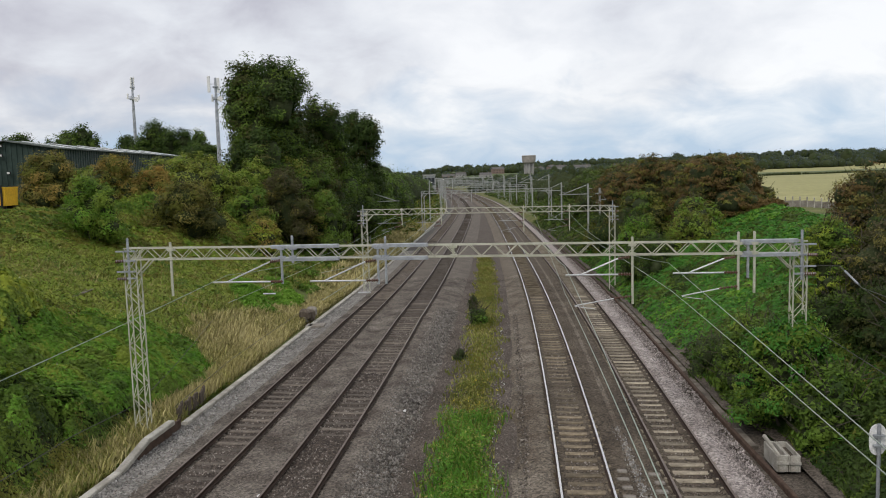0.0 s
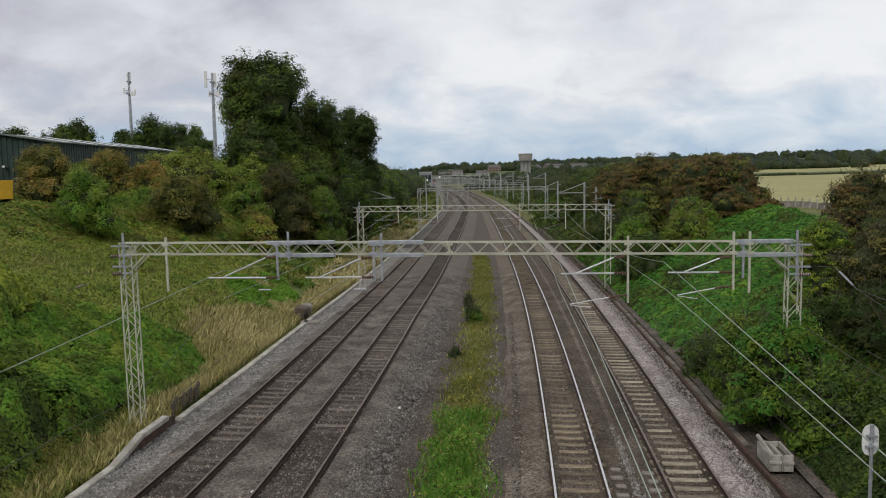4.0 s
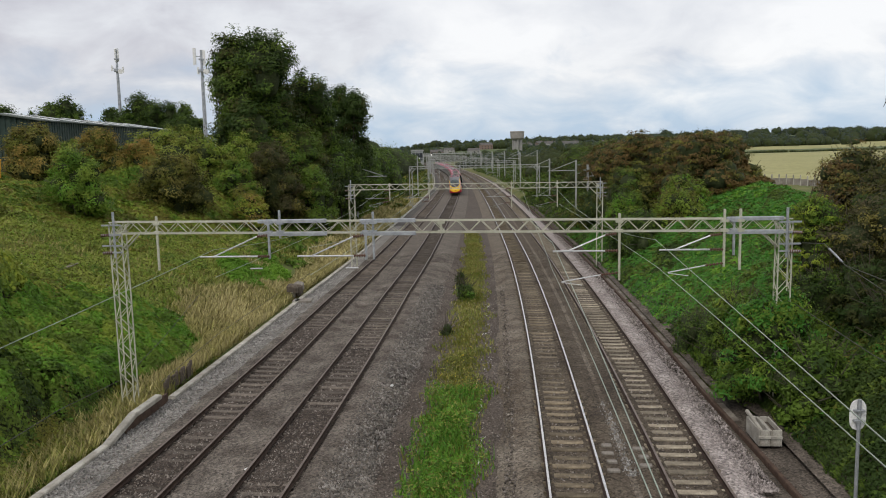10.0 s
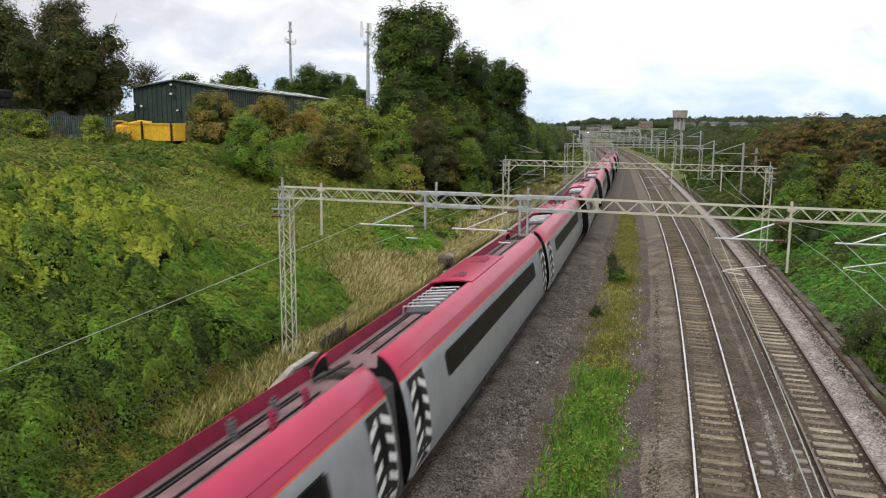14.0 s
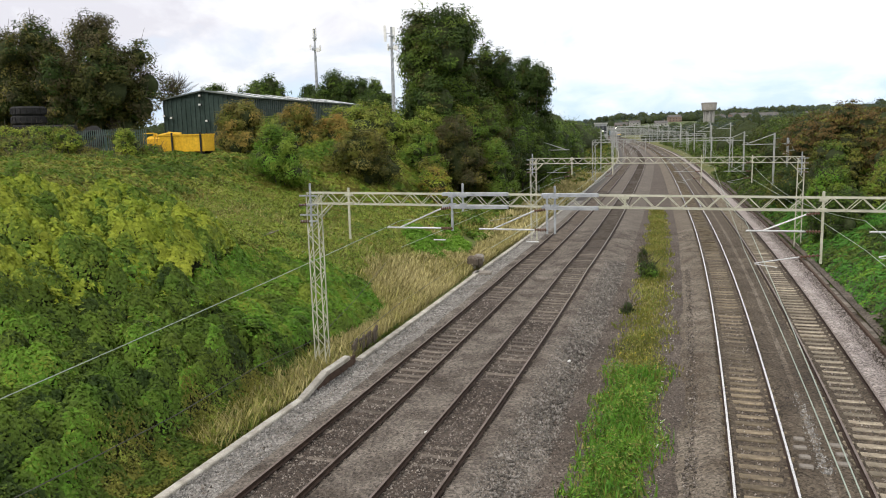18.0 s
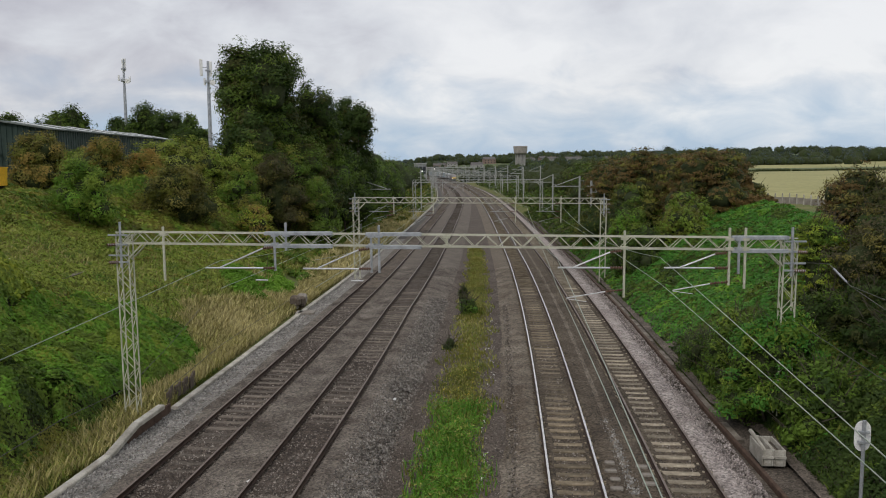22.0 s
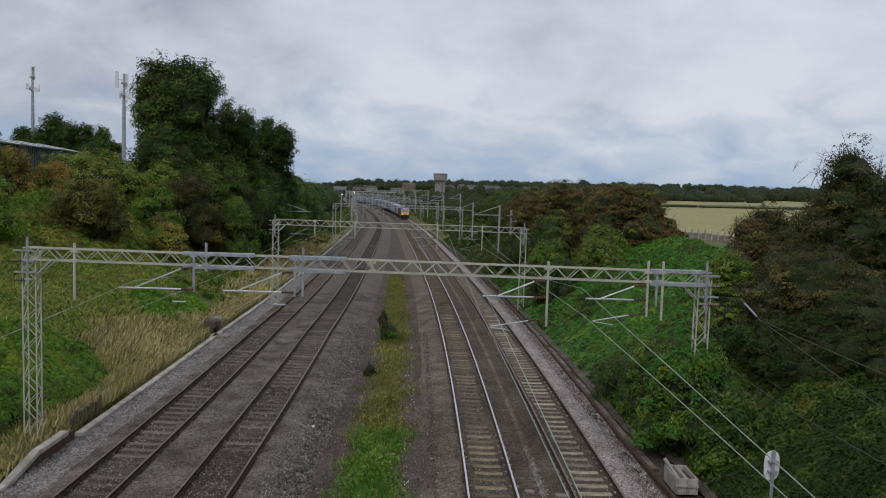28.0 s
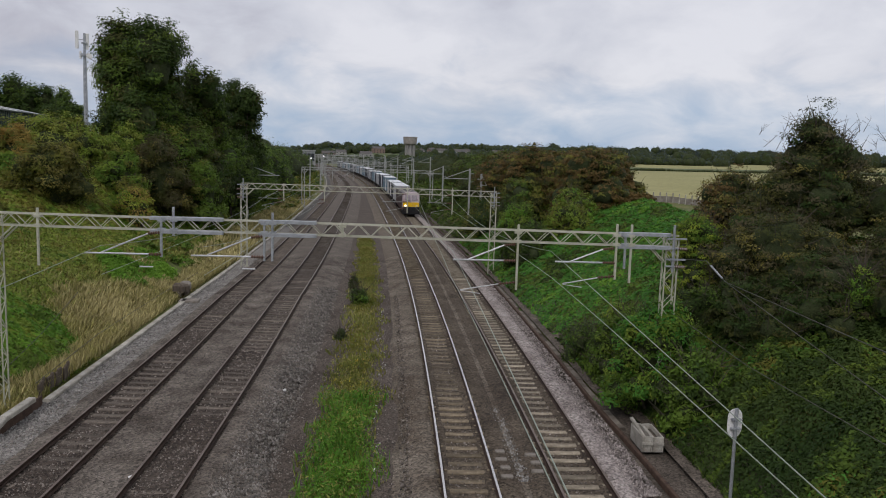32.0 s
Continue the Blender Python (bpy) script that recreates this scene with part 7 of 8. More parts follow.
def window_parts(th, y0, y1, badge=True):
    for s in (-1, 1):
        g = G()
        zs = (1.98, 2.1, 2.28, 2.5, 2.7)
        side_panel(g, s, y0, y1, zs, 0.008)
        for e, d in ((y0, -1), (y1, 1)):
            side_panel(g, s, *sorted((e, e + d * 0.12)), (2.05, 2.28, 2.63), 0.008)
        b = part("window_band", g, P_BLACK, th, "long black window band")
        n = int((y1 - y0) / 1.95)
        w = (y1 - y0) / n
        for k in range(n):
            g = G()
            side_panel(g, s, y0 + k * w + 0.05, y0 + (k + 1) * w - 0.05, (2.03, 2.28, 2.65), 0.014)
            part("pane", g, P_GLASS, b)
        for yy in (y0 + 1.1, y1 - 1.1) if badge else ():
            zc = 2.34
            ring = [(s * (side_x(zc + .17 * math.sin(t)) + .02), yy + .14 * math.cos(t), zc + .17 * math.sin(t)) for t in np.linspace(0, 2 * math.pi, 13)[:-1]]
            g = G()
            g.add(ring, [tuple(range(12)) if s > 0 else tuple(range(11, -1, -1))])
            part("window_badge", g, P_WHITE, b, "small white oval on the glass")


def roof_parts(th, y0, y1, kind):
    L = y1 - y0
    if kind in ("tan", "lead"):
        for k, f in enumerate((0.30, 0.72)):
            y = y0 + L * f
            g = G().box((0, y, 3.19), (1.05, 2.6, 0.14), ch=0.03)
            u = part("air_unit", g, P_CHAR, th, "dark air-conditioning unit")
            for dy in (-0.75, 0, 0.75):
                part("fan", G().cyl((-.02, y + dy, 3.25), (-.02, y + dy, 3.28), 0.3, n=14), P_BLACK, u)
        g = G()
        for j in range(9):
            g.box((0, y1 - 3.43 + j * 0.24, 3.17), (1.02, 0.1, 0.09))
        part("roof_grille", g, P_BLACK, th)
        for j in (0.15, 0.45, 0.58, 0.86):
            part("roof_hatch", G().box((0, y0 + L * j, 3.325), (0.95, 1.5, 0.05), ch=0.02), P_TAN if kind == "tan" else P_CHAR, th)
    else:
        for x in (-0.42, -0.3, 0.1, 0.34):
            part("roof_cable", G().cyl((x, y0 + 0.6, 3.16), (x, y1 - 0.6, 3.16), 0.026, n=6), P_BLACK, th)
        for f0, f1 in ((0.05, 0.3), (0.68, 0.93)):
            part("floor_panel", G().box((-.08, y0 + L * (f0 + f1) / 2, 3.15), (0.3, L * (f1 - f0), 0.04), ch=0.01), P_FLOOR, th, "long dusty grey floor panel")
        # the middle of the roof is arched over in red, with recessed vents
        g = G()
        arch = [(x, 3.455 + 0.075 * (1 - (x / 0.8) ** 2)) for x in np.linspace(-0.8, 0.8, 13)]
        ring = arch + [(x, z - 0.05) for x, z in reversed(arch)]
        g.loft([[(x, y, z) for x, z in ring] for y in (y0 + L * 0.40, y0 + L * 0.66)][::-1])
        crown = part("roof_crown", g.mesh("roof_crown", P_RED, True), None, th, "smooth red arched roof section")
        for yy, w, l in ((0.44, 0.5, 0.5), (0.47, 0.26, 0.4), (0.60, 0.62, 1.0), (0.63, 0.34, 0.5)):
            part("roof_vent", G().box((0.1, y0 + L * yy, 3.53), (w, l, 0.03), ch=0.01), P_WELL if l > 0.45 else P_CHAR, crown)
        if kind != "pant":
            yc = y0 + L * 0.30
            cage = part("resistor_cage", G().box((0.0, yc, 3.2), (0.95, 3.2, 0.12), ch=0.03), P_CHAR, th, "dark resistor under steel hoops")
            for k in range(7):
                yy = yc - 1.5 + k * 0.5
                part("hoop", G().tube([(-.56, yy, 3.16), (-.52, yy, 3.40), (.52, yy, 3.40), (.56, yy, 3.16)], 0.024, 5), M_STEEL_GREY, cage)
    if kind == "pant":
        py = y0 + 3.43
        base = part("pantograph", G().box((0, py, 3.25), (0.9, 1.6, 0.1)).box((-.35, py - .5, 3.35), (.08, .5, .16)).box((.35, py - .5, 3.35), (.08, .5, .16)), P_CHAR, th, "pantograph with dark frame")
        g = G()
        g.cyl((-.3, py + .6, 3.33), (-.05, py - .9, 4.15), 0.04, n=5).cyl((.3, py + .6, 3.33), (.05, py - .9, 4.15), 0.04, n=5)
        g.cyl((0, py - .9, 4.15), (0, py + .7, 4.68), 0.035, n=5)
        part("pantograph_arm", g, P_CHAR, base)
        part("pantograph_head", G().cyl((-.75, py + .7, 4.72), (.75, py + .7, 4.72), 0.03, n=5).cyl((-.75, py + .9, 4.72), (.75, py + .9, 4.72), 0.03, n=5), P_CHAR, base)
    if kind in ("pant", "insul"):
        for yy, x in ((y1 - 2.2, -.1), (y1 - 3.43, -.3), (y1 - 1.6, .3), (y1 - 2.9, .25)):
            g = G().cyl((x, yy, 3.13), (x, yy, 3.58), 0.05, n=8)
            for k in range(5):
                g.cyl((x, yy, 3.17 + k * .08), (x, yy, 3.21 + k * .08), 0.10, 0.08, n=10)
            part("roof_insulator", g, P_CHAR if x < 0 else P_WELL, th)


ROOF_LIFT = 0.23  # from the gear's own level to the floor of the roof well


def common_car(th, L, y0, y1, kind):
    """Windows, doors, bogies, underframe and roof gear of a car body that runs from y0 to y1."""
    for y in (y0 + 3.6, y1 - 3.6) if y1 - y0 > 22 else (y1 - 3.6,):
        bogie_parts(th, y)
    a, b = y0 + 5.5, y1 - 5.5
    for k in range(4):
        w = (b - a) / 4
        part("underframe_box", G().box((0, a + (k + .5) * w, 0.55), (2.3, w - 0.25, 0.62), ch=0.06), P_UNDER, th)
    for y in (y0 + 0.85, y1 - 0.85) if y1 - y0 > 22 else (y1 - 0.85,):
        door_parts(th, y)
    window_parts(th, y0 + 3.6, y1 - 3.6, kind not in ("red", "insul"))
    before = set(th.children)
    roof_parts(th, y0 + 0.5, y1 - 0.5, kind)
    for c in set(th.children) - before:
        c.location.z += ROOF_LIFT
    for s in (-1, 1):
        part("roof_seam", G().cyl((s * 1.123, y0 + 0.3, 3.268), (s * 1.123, y1 - 0.3, 3.268), 0.011, n=4, cap=False), P_DEEP, th)
    part("coupling_gear", G().box((-.1, y1 + .4, 3.2), (1.2, .6, .26), ch=.05).box((.2, y1 + .1, 3.45), (.5, .3, .12), ch=.03).cyl((-.35, y1 - .5, 3.45), (-.1, y1 + .95, 3.47), .05, n=6).cyl((.4, y1 - .4, 3.45), (.25, y1 + .9, 3.42), .04, n=6), P_UNDER, th, "dark coupling gear on the roof")
    part("warning_plate", G().box((1.0, y1 + .05, 2.8), (.16, .03, .14)), P_YEL, th, "small yellow warning plate")
    part("gangway", G().box((0, y1 + 0.42, 1.8), (2.2, 0.85, 2.75), ch=0.15), P_BELLOWS, th, "dark grey gangway bellows")


def make_car(kind, label):
    th = thing("railway_carriage", label, "railway carriage", "cars of the express train")
    y0, y1 = -11.5, 11.5
    part("body", car_body(y0, y1, {"tan": P_TAN}.get(kind, P_WELL)), None, th)
    common_car(th, 23.0, y0, y1, kind)
    return th


NOSE_S = (0, .08, .25, .5, .8, 1.2, 1.6, 2.0, 2.4, 2.8, 3.2, 3.6, 4.1, 4.7, 5.4)
NOSE_T = (1.18, 1.40, 1.65, 1.94, 2.22, 2.53, 2.78, 2.98, 3.13, 3.26, 3.37, 3.46, 3.56, 3.65, 3.70)
NOSE_C = 0.8
NOSE_W = (0.74, 0.98, 1.12, 1.20, 1.25, 1.285, 1.305, 1.317, 1.325, 1.34, 1.35, 1.355, 1.36, 1.362, 1.365)


def nose_n(s):
    """How square the upper section of the driving end is: rounder at the tip."""
    q = min(1.0, max(0.0, (s - 2.0) / 3.3))
    return 2.35 + 0.85 * q * q * (3 - 2 * q)


def build_nose(th, y0):
    """The rounded driving end, tip at y0."""
    N = 160
    fine_s = sorted({round(float(q), 4) for q in (*NOSE_S, *np.linspace(0.02, 1.0, 34), *np.linspace(1.0, 3.4, 26), *np.linspace(3.4, 4.9, 90), *np.linspace(4.9, 5.4, 6))})
    rings = []
    for s in fine_s:
        t, w = float(np.interp(s, NOSE_S, NOSE_T)), float(np.interp(s, NOSE_S, NOSE_W))
        b = 0.32 + 0.1 * max(0, 1 - s / 0.4)
        zc = NOSE_C
        ring = []
        for k in range(N):
            a = 2 * math.pi * k / N
            c, sn = math.cos(a), math.sin(a)
            if sn >= 0:
                n = nose_n(s)
                x = w * math.copysign(abs(c) ** (2 / n), c)
                z = zc + (t - zc) * abs(sn) ** (2 / n)
            else:
                n = 4.5
                x = w * (0.97 if sn < -.5 else 1) * math.copysign(abs(c) ** (2 / n), c)
                z = zc - (zc - b) * abs(sn) ** (2 / n)
            ring.append((x, y0 + s, z))
        rings.append(ring)

    def shade(l, i):
        pts = (rings[l][i], rings[l][(i + 1) % N], rings[l + 1][i], rings[l + 1][(i + 1) % N])
        x = abs(sum(p[0] for p in pts) / 4)
        z = sum(p[2] for p in pts) / 4
        s = sum(p[1] for p in pts) / 4 - y0
        if z < 0.5:
            return 5
        if z > 3.08 and s > 3.2:
            return 3
        if s < 0.9 and z > 0.62 + 0.44 * (x / 1.05) ** 2:
            return 2
        turn = 3.45 + 0.85 * max(0.0, z - 1.5) ** 1.6
        return 4 if s < turn else 7 if s < turn + 0.13 else 0

    tip = []
    for q in (0.03, *np.linspace(0.1, 0.98, 24)):
        tip.append([(x * q, y - 0.07 * (1 - q ** 3), 0.78 + (z - 0.78) * q) for x, y, z in rings[0]])
    rings = tip + rings
    g = G()
    g.loft(rings, mats=shade)
    nose = part("nose", g.mesh("nose", [P_SILVER, P_RED, P_YEL, P_CHAR, P_DEEP, P_UNDER, P_SCREEN, P_WHITE], True), None, th, "yellow and red rounded driving end")

    def edge(s):
        return 0.96 + 0.036 * (s - 1.7) if s > 1.7 else 0.96 * max(0.0, 1 - ((1.7 - s) / 1.52) ** 2.9) ** 0.5

    def patch(name, half, s0, s1, out, material, label):
        """A smooth-edged sheet laid on the upper surface of the nose."""
        rows = []
        for s in np.linspace(s0, s1, 60):
            t, w = float(np.interp(s, NOSE_S, NOSE_T)), float(np.interp(s, NOSE_S, NOSE_W))
            zc = NOSE_C
            h = max(0.0, half(s))
            row = []
            for u in np.linspace(-1, 1, 25):
                x = u * min(h, w * 0.985)
                z = zc + (t - zc) * (1 - (abs(x) / w) ** nose_n(s)) ** (1 / nose_n(s))
                row.append((x * (1 + out), y0 + s - out * 0.7, z + out))
            rows.append(row)
        q = G()
        q.loft(rows[::-1], cap=False, closed=False)
        part(name, q.mesh(name, material, True), None, nose, label)

    patch("yellow_surround", lambda s: max(edge(s), .3) + 0.14 * (1 - s / 11), 0.12, 5.3, 0.008, P_YEL, "yellow surround band")
    patch("screen_surround", edge, 0.185, 5.37, 0.016, P_CHAR, "charcoal hood and windscreen surround")
    patch("windscreen", lambda s: (0.77 - 0.03 * (s - 1.6)) * (1 - abs((s - 1.68) / 0.72) ** 7) ** 0.3 if abs(s - 1.68) < .72 else 0, .97, 2.39, 0.024, P_SCREEN, "grey-green windscreen")
    return nose


def make_lead(label):
    th = thing("driving_carriage", label, "railway carriage", "cars of the express train")
    y0, y1 = -12.5, 11.5
    build_nose(th, y0)
    part("body", car_body(y0 + 5.36, y1, P_FLOOR, 2.6), None, th)
    common_car(th, 24.0, y0 + 5.0, y1, "lead")
    for s in (-1, 1):
        def lamp_ring(cx, cq, rx, rq, out):
            ring = []
            for t in np.linspace(0, 2 * math.pi, 19)[:-1]:
                c = math.cos(t)
                x, q = cx + rx * c, cq + rq * math.sin(t) * (0.62 + 0.38 * c) + rx * 0.95 * c
                top, w = float(np.interp(q, NOSE_S, NOSE_T)), float(np.interp(q, NOSE_S, NOSE_W))
                z = NOSE_C + (top - NOSE_C) * max(0.0, 1 - (min(x, w * .99) / w) ** 2.35) ** (1 / 2.35)
                ring.append((s * min(x, w * .99), y0 + q - out, z + out * .7))
            return ring

        front, back = lamp_ring(.95, .55, .27, .27, .02), lamp_ring(.95, .59, .27, .27, -.12)
        housing = part("headlamp", G().loft([front, back] if s > 0 else [back, front]), P_BLACK, th, "slanted black headlamp housing with a pale lens")
        front, back = lamp_ring(.94, .54, .225, .21, .034), lamp_ring(.94, .56, .225, .21, -.05)
        part("lens", G().loft([front, back] if s > 0 else [back, front]), P_LAMP, housing)
        g = G()
        ring = []
        for t in np.linspace(0, 2 * math.pi, 19)[:-1]:
            q, z = 2.65 + 0.27 * math.cos(t) + 0.14 * math.sin(t), 1.98 + 0.42 * math.sin(t)
            top, w = float(np.interp(q, NOSE_S, NOSE_T)), float(np.interp(q, NOSE_S, NOSE_W))
            ring.append((s * (w * (1 - ((z - NOSE_C) / (top - NOSE_C)) ** nose_n(q)) ** (1 / nose_n(q)) + .02), y0 + q, z))
        g.add(ring, [tuple(range(18)) if s > 0 else tuple(range(17, -1, -1))])
        part("cab_window", g, P_GLASS, th)
        g = G()
        for a, zb, zt in ((6.1, 1.35, 1.65), (6.3, 1.25, 1.8), (6.5, 1.4, 1.7)):
            side_panel(g, s, a, a + .16, (zb, 1.45, zt), 0.014)
        g.v = [(x, y + y0, z) for x, y, z in g.v]
        part("side_emblem", g, P_DEEP, th, "small red emblem on the silver flank")
        g = G()
        side_panel(g, s, y0 + 7.75, y0 + 8.0, (2.0, 2.3, 2.7), 0.014)
        part("slot_window", g, P_GLASS, th, "narrow dark window")
    g = G()
    def on_nose(x, q, up=.05):
        top, w = float(np.interp(q, NOSE_S, NOSE_T)), float(np.interp(q, NOSE_S, NOSE_W))
        return (x, y0 + q - up * .6, NOSE_C + (top - NOSE_C) * (1 - (abs(x) / w) ** nose_n(q)) ** (1 / nose_n(q)) + up)

    g.tube([on_nose(.28, 1.06), on_nose(-.05, 1.4), on_nose(-.3, 1.62)], 0.034, 5)
    g.tube([on_nose(-.1, 1.06), on_nose(.0, 1.45), on_nose(.42, 1.5)], 0.03, 5)
    g.tube([on_nose(-.55, 1.2), on_nose(-.1, 1.3), on_nose(.45, 1.12)], 0.026, 5)
    part("wiper", g, P_BLACK, th)
    g = G()
    g.add([(-.11, y0 - .085, 1.06), (.11, y0 - .085, 1.06), (0, y0 - .085, .84)], [(2, 1, 0)])
    part("nose_badge", g, P_DEEP, th, "small dark red shield")
    for x, y, w in ((-.4, 4.5, .3), (-.4, 5.1, .3), (.2, 4.7, .14)):
        part("roof_vent", G().box((x, y0 + y, float(np.interp(y, NOSE_S, NOSE_T)) + .005), (w, .35 if w > .2 else .9, .03)), P_BLACK, th)
    part("roof_panel", G().box((0, y0 + 8.5, 3.62), (1.38, .8, .06), ch=.02), P_RED, th, "red panel across the roof")
    part("coupler_cover", G().box((0, y0 + .35, .33), (1.5, .5, .25), ch=.1), P_UNDER, th)
    return th


lead_a = make_lead("driving car with yellow nose, red flanks and charcoal cab roof")
car_tan = make_car("tan", "silver-grey carriage with red roof edges and dusty tan roof")
car_pant = make_car("pant", "silver-grey carriage with red roof edges and a pantograph")
car_red = make_car("red", "silver-grey carriage with red roof edges and sunken red roof")
car_ins = make_car("insul", "silver-grey carriage with red roof and white roof insulators")
EXPRESS = [lead_a, car_tan, car_pant, car_red, car_ins, copy_thing(car_red, pose(0, 0, 0)), copy_thing(car_red, pose(0, 0, 0)), copy_thing(car_ins, pose(0, 0, 0)),
           copy_thing(car_red, pose(0, 0, 0)), copy_thing(car_tan, pose(0, 0, 0)), copy_thing(lead_a, pose(0, 0, 0))]
# distance of each car's origin behind the tip of the train
EXPRESS_BACK = [12.5] + [25.0 + 23.9 * (k + 0.5) - 0.45 for k in range(9)] + [25 + 23.9 * 9 + 12.5 - 0.9]

# ---- the container train on the fourth track ----
F_BODY = mat("loco_maroon_grey", (0.032, 0.014, 0.017), (0.055, 0.024, 0.027), 0.6, 0.45, spec=0.4)
F_LAMP = mat("lit_headlamp", (0.8, 0.8, 0.8), (0.9, 0.9, 0.88), 2, 0.1, emit=(1.0, 0.93, 0.82, 5.0))
F_SIDE = mat("container_pale_grey", (0.33, 0.34, 0.35), (0.43, 0.44, 0.45), 0.5, 0.6)
F_CAB = mat("loco_cab_pale", (0.46, 0.38, 0.41), (0.54, 0.46, 0.49), 0.7, 0.45)
# pale pinkish base colour stands for the bright reflection on the glass
F_SCREEN = mat("loco_windscreen_reflection", (0.24, 0.21, 0.23), (0.34, 0.30, 0.32), 1.5, 0.15, spec=0.6)
F_ROOF = mat("loco_roof_grey", (0.10, 0.09, 0.09), (0.16, 0.145, 0.145), 0.8, 0.6)
F_BLUE = mat("container_pale_blue", (0.10, 0.17, 0.22), (0.16, 0.235, 0.285), 0.5, 0.55)
F_WHITE = mat("container_white", (0.62, 0.65, 0.67), (0.72, 0.74, 0.76), 0.5, 0.55)
F_GREY = mat("container_grey_blue", (0.035, 0.042, 0.055), (0.06, 0.07, 0.085), 0.5, 0.55)


def make_loco():
    th = thing("locomotive", "electric locomotive with yellow front panel and pale cab", "locomotive")
    y0, y1 = -9.3, 9.3
    g = G()

    def ring(y, w, t, b=0.95):
        return [(-w, y, b), (w, y, b), (w, y, t - .55), (w * .93, y, t - .2), (w * .7, y, t), (-w * .7, y, t), (-w * .93, y, t - .2), (-w, y, t - .55)]

    g.loft([ring(y0 + .9, 1.33, 3.62), ring(y1 - .9, 1.33, 3.62)], mats=lambda l, i: 1 if i in (3, 4, 5) else 0)
    part("body", g.mesh("body", [F_BODY, F_ROOF], True), None, th)
    for e, d in ((y0, 1), (y1, -1)):
        g = G()
        a = [(-1.22, e + .06 * d, .95), (1.22, e + .06 * d, .95), (1.24, e, 2.1), (1.05, e + .55 * d, 3.3), (.8, e + .75 * d, 3.58), (-.8, e + .75 * d, 3.58), (-1.05, e + .55 * d, 3.3), (-1.24, e, 2.1)]
        b = [(-1.33, e + .95 * d, .95), (1.33, e + .95 * d, .95), (1.33, e + .95 * d, 2.1), (1.33, e + .95 * d, 3.1), (.93, e + .95 * d, 3.61), (-.93, e + .95 * d, 3.61), (-1.33, e + .95 * d, 3.1), (-1.33, e + .95 * d, 2.1)]
        g.loft([a, b] if d > 0 else [b, a])
        cab = part("cab", g, F_CAB, th, "pale cab")
        g = G()
        q = [(-1.21, e + .02 * d, 1.42), (1.21, e + .02 * d, 1.42), (1.22, e - .012 * d, 2.08), (-1.22, e - .012 * d, 2.08)]
        g.add(q + [(x, y + .05 * d, z) for x, y, z in q], [(0, 1, 2, 3), (7, 6, 5, 4), (0, 4, 5, 1), (1, 5, 6, 2), (2, 6, 7, 3), (3, 7, 4, 0)])
        part("front_panel", g, P_YEL, cab, "yellow warning panel")
        for s in (-1, 1):
            g = G()
            q = [(s * .1, e + .12 * d, 2.35), (s * 1.0, e + .12 * d, 2.35), (s * .88, e + .44 * d, 3.1), (s * .1, e + .44 * d, 3.1)]
            q = [(x, y - .03 * d, z + .02) for x, y, z in q]
            g.add(q, [(0, 1, 2, 3), (3, 2, 1, 0)][:1])
            part("windscreen", g, F_SCREEN, cab, "windscreen with a pale reflection in its colour")
            lamp = F_LAMP if (s < 0 and d > 0) else P_WHITE
            part("marker_lamp", G().cyl((s * .85, e - .04 * d, 1.58), (s * .85, e + .1 * d, 1.58), 0.125, n=12), lamp, cab)
            part("buffer", G().cyl((s * .87, e - .45 * d, 1.0), (s * .87, e + .1 * d, 1.0), 0.09, n=8).cyl((s * .87, e - .5 * d, 1.0), (s * .87, e - .44 * d, 1.0), 0.22, n=12), P_UNDER, th)
        part("buffer_beam", G().box((0, e + .17 * d, .84), (2.56, .42, 1.1), ch=.05), P_BLACK, th)
    for y in (-5.2, 5.2):
        bogie_parts(th, y)
    part("underframe", G().box((0, 0, .75), (2.4, 6, .6), ch=.08), P_UNDER, th)
    for y in (-2.5, 0.5, 3):
        part("roof_pack", G().box((0, y, 3.68), (1.5, 1.6, .2), ch=.05), F_ROOF, th)
    return th


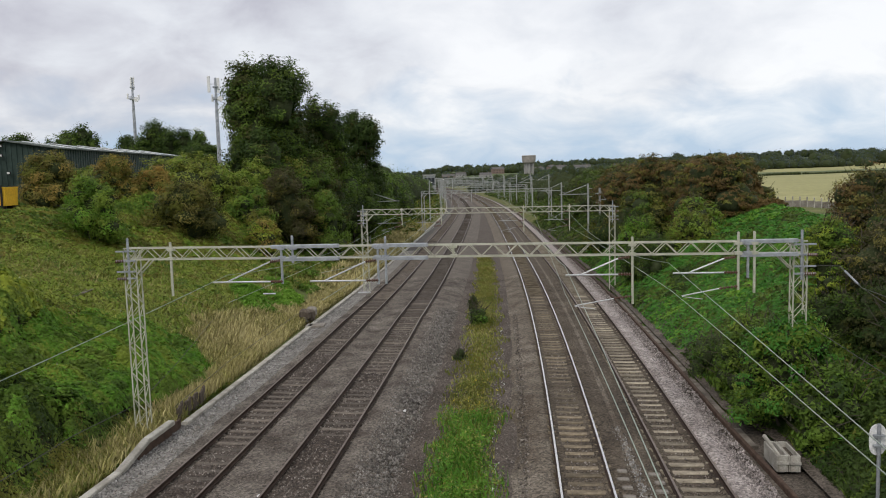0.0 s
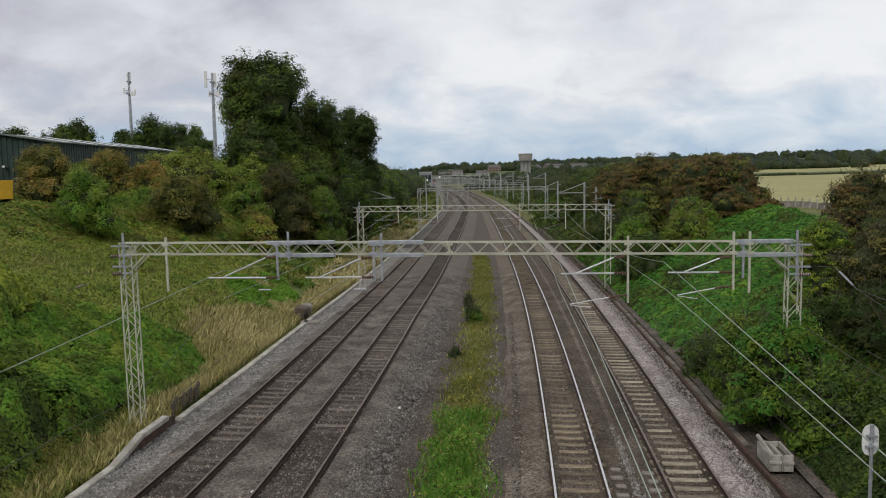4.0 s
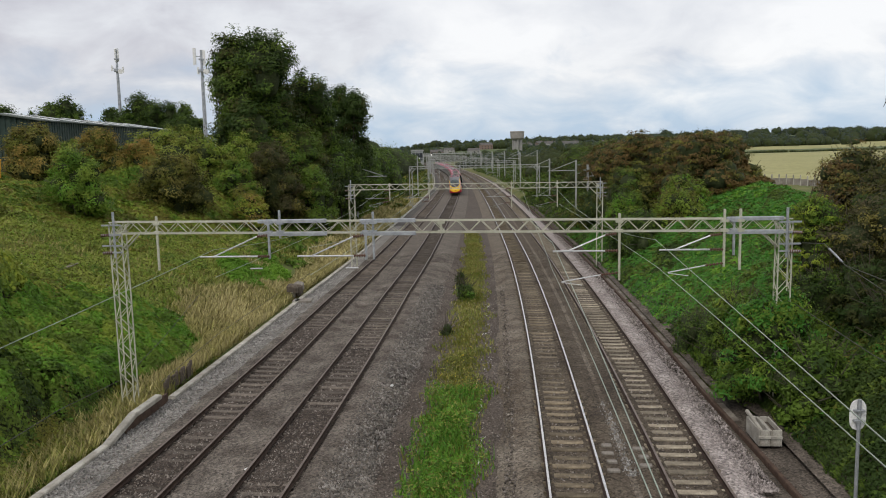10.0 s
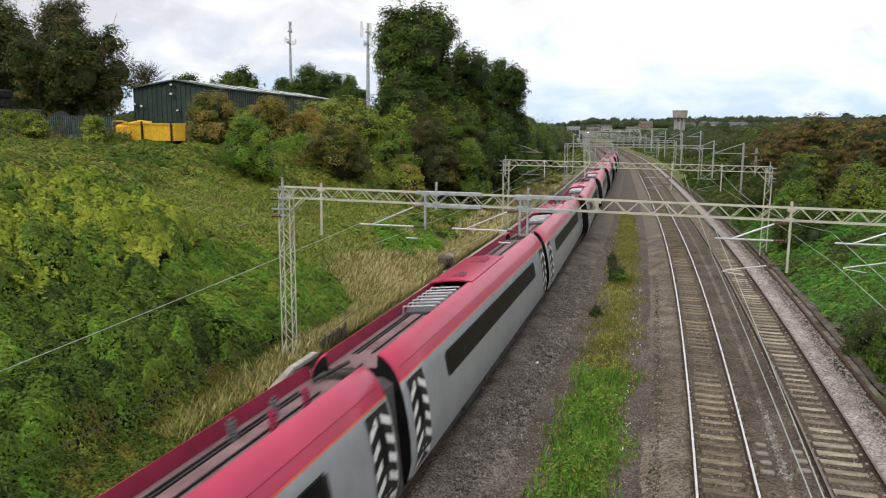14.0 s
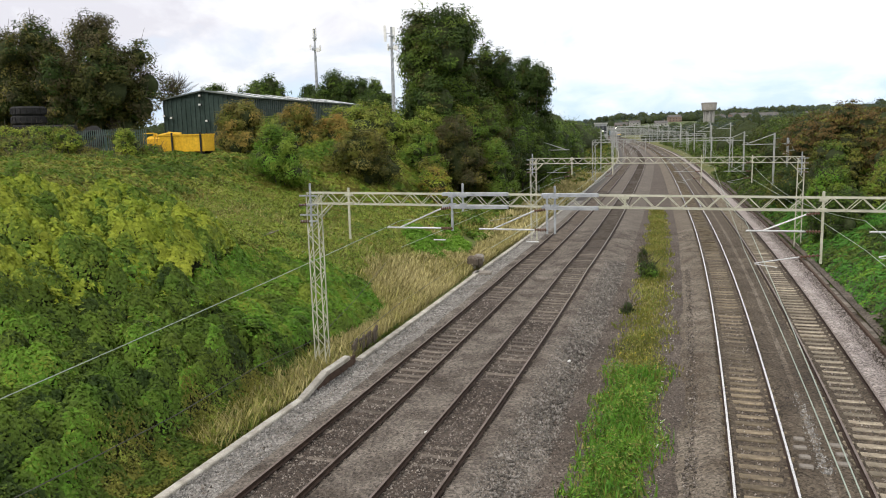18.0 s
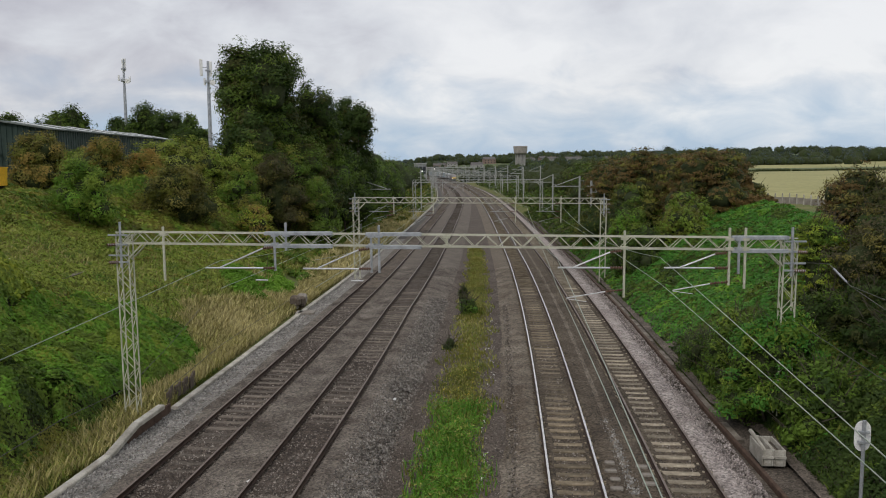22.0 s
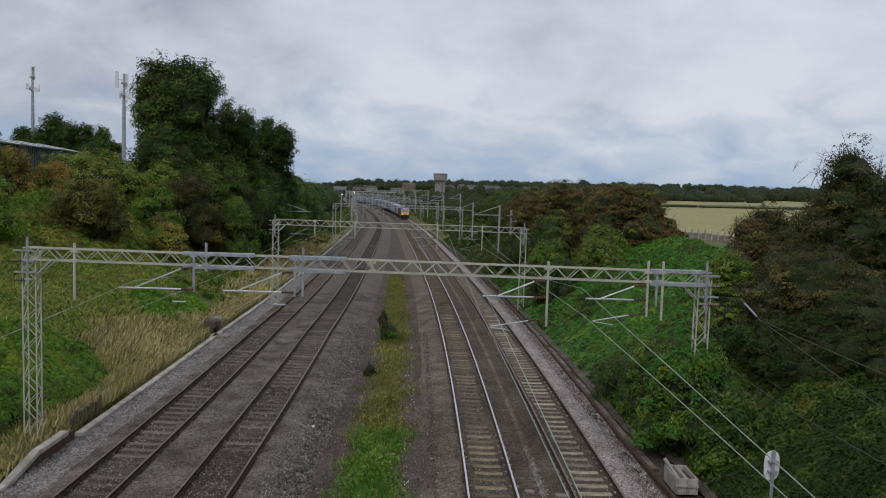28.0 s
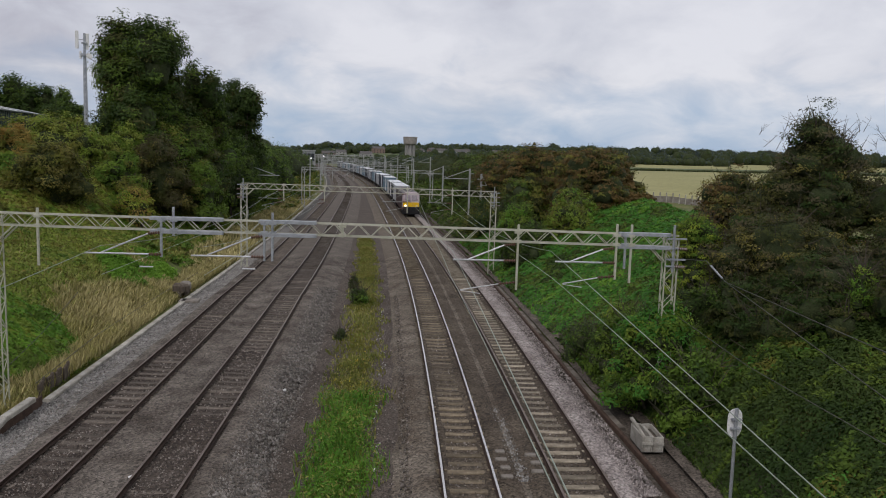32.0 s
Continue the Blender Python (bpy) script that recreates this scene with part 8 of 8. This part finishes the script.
def make_wagon(label, loads):
    """A flat wagon with containers given as (middle, length, height, side material)."""
    th = thing("container_wagon", label, "goods wagon", "wagons of the container train")
    part("deck", G().box((0, 0, .95), (2.5, 17.6, .22), ch=.03).box((0, 0, .75), (.6, 17, .3)), P_UNDER, th)
    for y in (-6.3, 6.3):
        bogie_parts(th, y)
    for yc, ln, hi, material in loads:
        g = G()
        g.box((0, yc, 1.07 + hi / 2), (2.4, ln, hi))
        for k in range(int(ln / .42)):
            yy = yc - ln / 2 + .26 + k * .42
            for s in (-1, 1):
                g.box((s * 1.205, yy, 1.07 + hi / 2), (.05, .18, hi - .3))
        for k in range(6):
            g.box((-1 + k * .4, yc - ln / 2 - .01, 1.07 + hi / 2), (.15, .04, hi - .3))
        c = part("container", g, material, th)
        part("container_roof", G().box((0, yc, 1.07 + hi + .03), (2.36, ln - .06, .06), ch=.02), F_WHITE, c, "whitish container roof")
        for s in (-1, 1):
            for e in (-1, 1):
                part("corner_post", G().box((s * 1.2, yc + e * (ln / 2 - .06), 1.07 + hi / 2), (.1, .14, hi + .01)), F_WHITE if material is not F_SIDE else F_SIDE, c)
    return th


loco = make_loco()
w_white = make_wagon("flat wagon carrying a pale grey and a dark ribbed container", [(-5.2, 6.1, 2.6, F_SIDE), (2.9, 9.1, 2.6, F_GREY)])
w_blue = make_wagon("flat wagon carrying one long pale blue ribbed container", [(-1.6, 12.2, 2.9, F_BLUE)])
w_grey = make_wagon("flat wagon carrying dark and pale ribbed containers", [(-5.4, 6.1, 2.6, F_GREY), (1.2, 6.1, 2.6, F_SIDE)])
w_long = make_wagon("flat wagon carrying one long dark ribbed container", [(0, 13.7, 2.9, F_GREY)])
FREIGHT = [loco, w_white, w_grey, w_blue, w_long] + [copy_thing((w_white, w_blue, w_grey, w_long, w_blue)[k % 5], pose(0, 0, 0)) for k in range(14)]
FREIGHT_BACK = [9.8] + [19.8 + 19.0 * (k + .5) for k in range(18)]


# ---- what moves: both trains run towards the camera along their tracks ----
TILT = 6.0  # the express leans into the bend


def on_track(i, y, turned=False, lean=0.0):
    s = float(line_slope(y))
    return pose(float(track_x(i, y)), y, 0, 0, lean if turned else -lean, -math.degrees(math.atan(s)) + (180 if turned else 0))


EXPRESS_SPEED, EXPRESS_Y = 54.5, 26.8
FREIGHT_SPEED, FREIGHT_Y = 33.2, 117.0


def motions():
    for k, (car, back) in enumerate(zip(EXPRESS, EXPRESS_BACK)):
        for c in car.children:
            if c.name.startswith("bogie"):
                c.matrix_basis = pose(0, 0, 0, 0, -TILT if k == 10 else TILT, 0)
        walk(car, [(t, on_track(1, EXPRESS_Y + EXPRESS_SPEED * (12.5 - t) + back * 0.997, k == 10, TILT)) for t in range(33)])
    for car, back in zip(FREIGHT, FREIGHT_BACK):
        walk(car, [(t, on_track(3, FREIGHT_Y + FREIGHT_SPEED * (32 - t) + back * 0.997)) for t in range(33)])


motions()
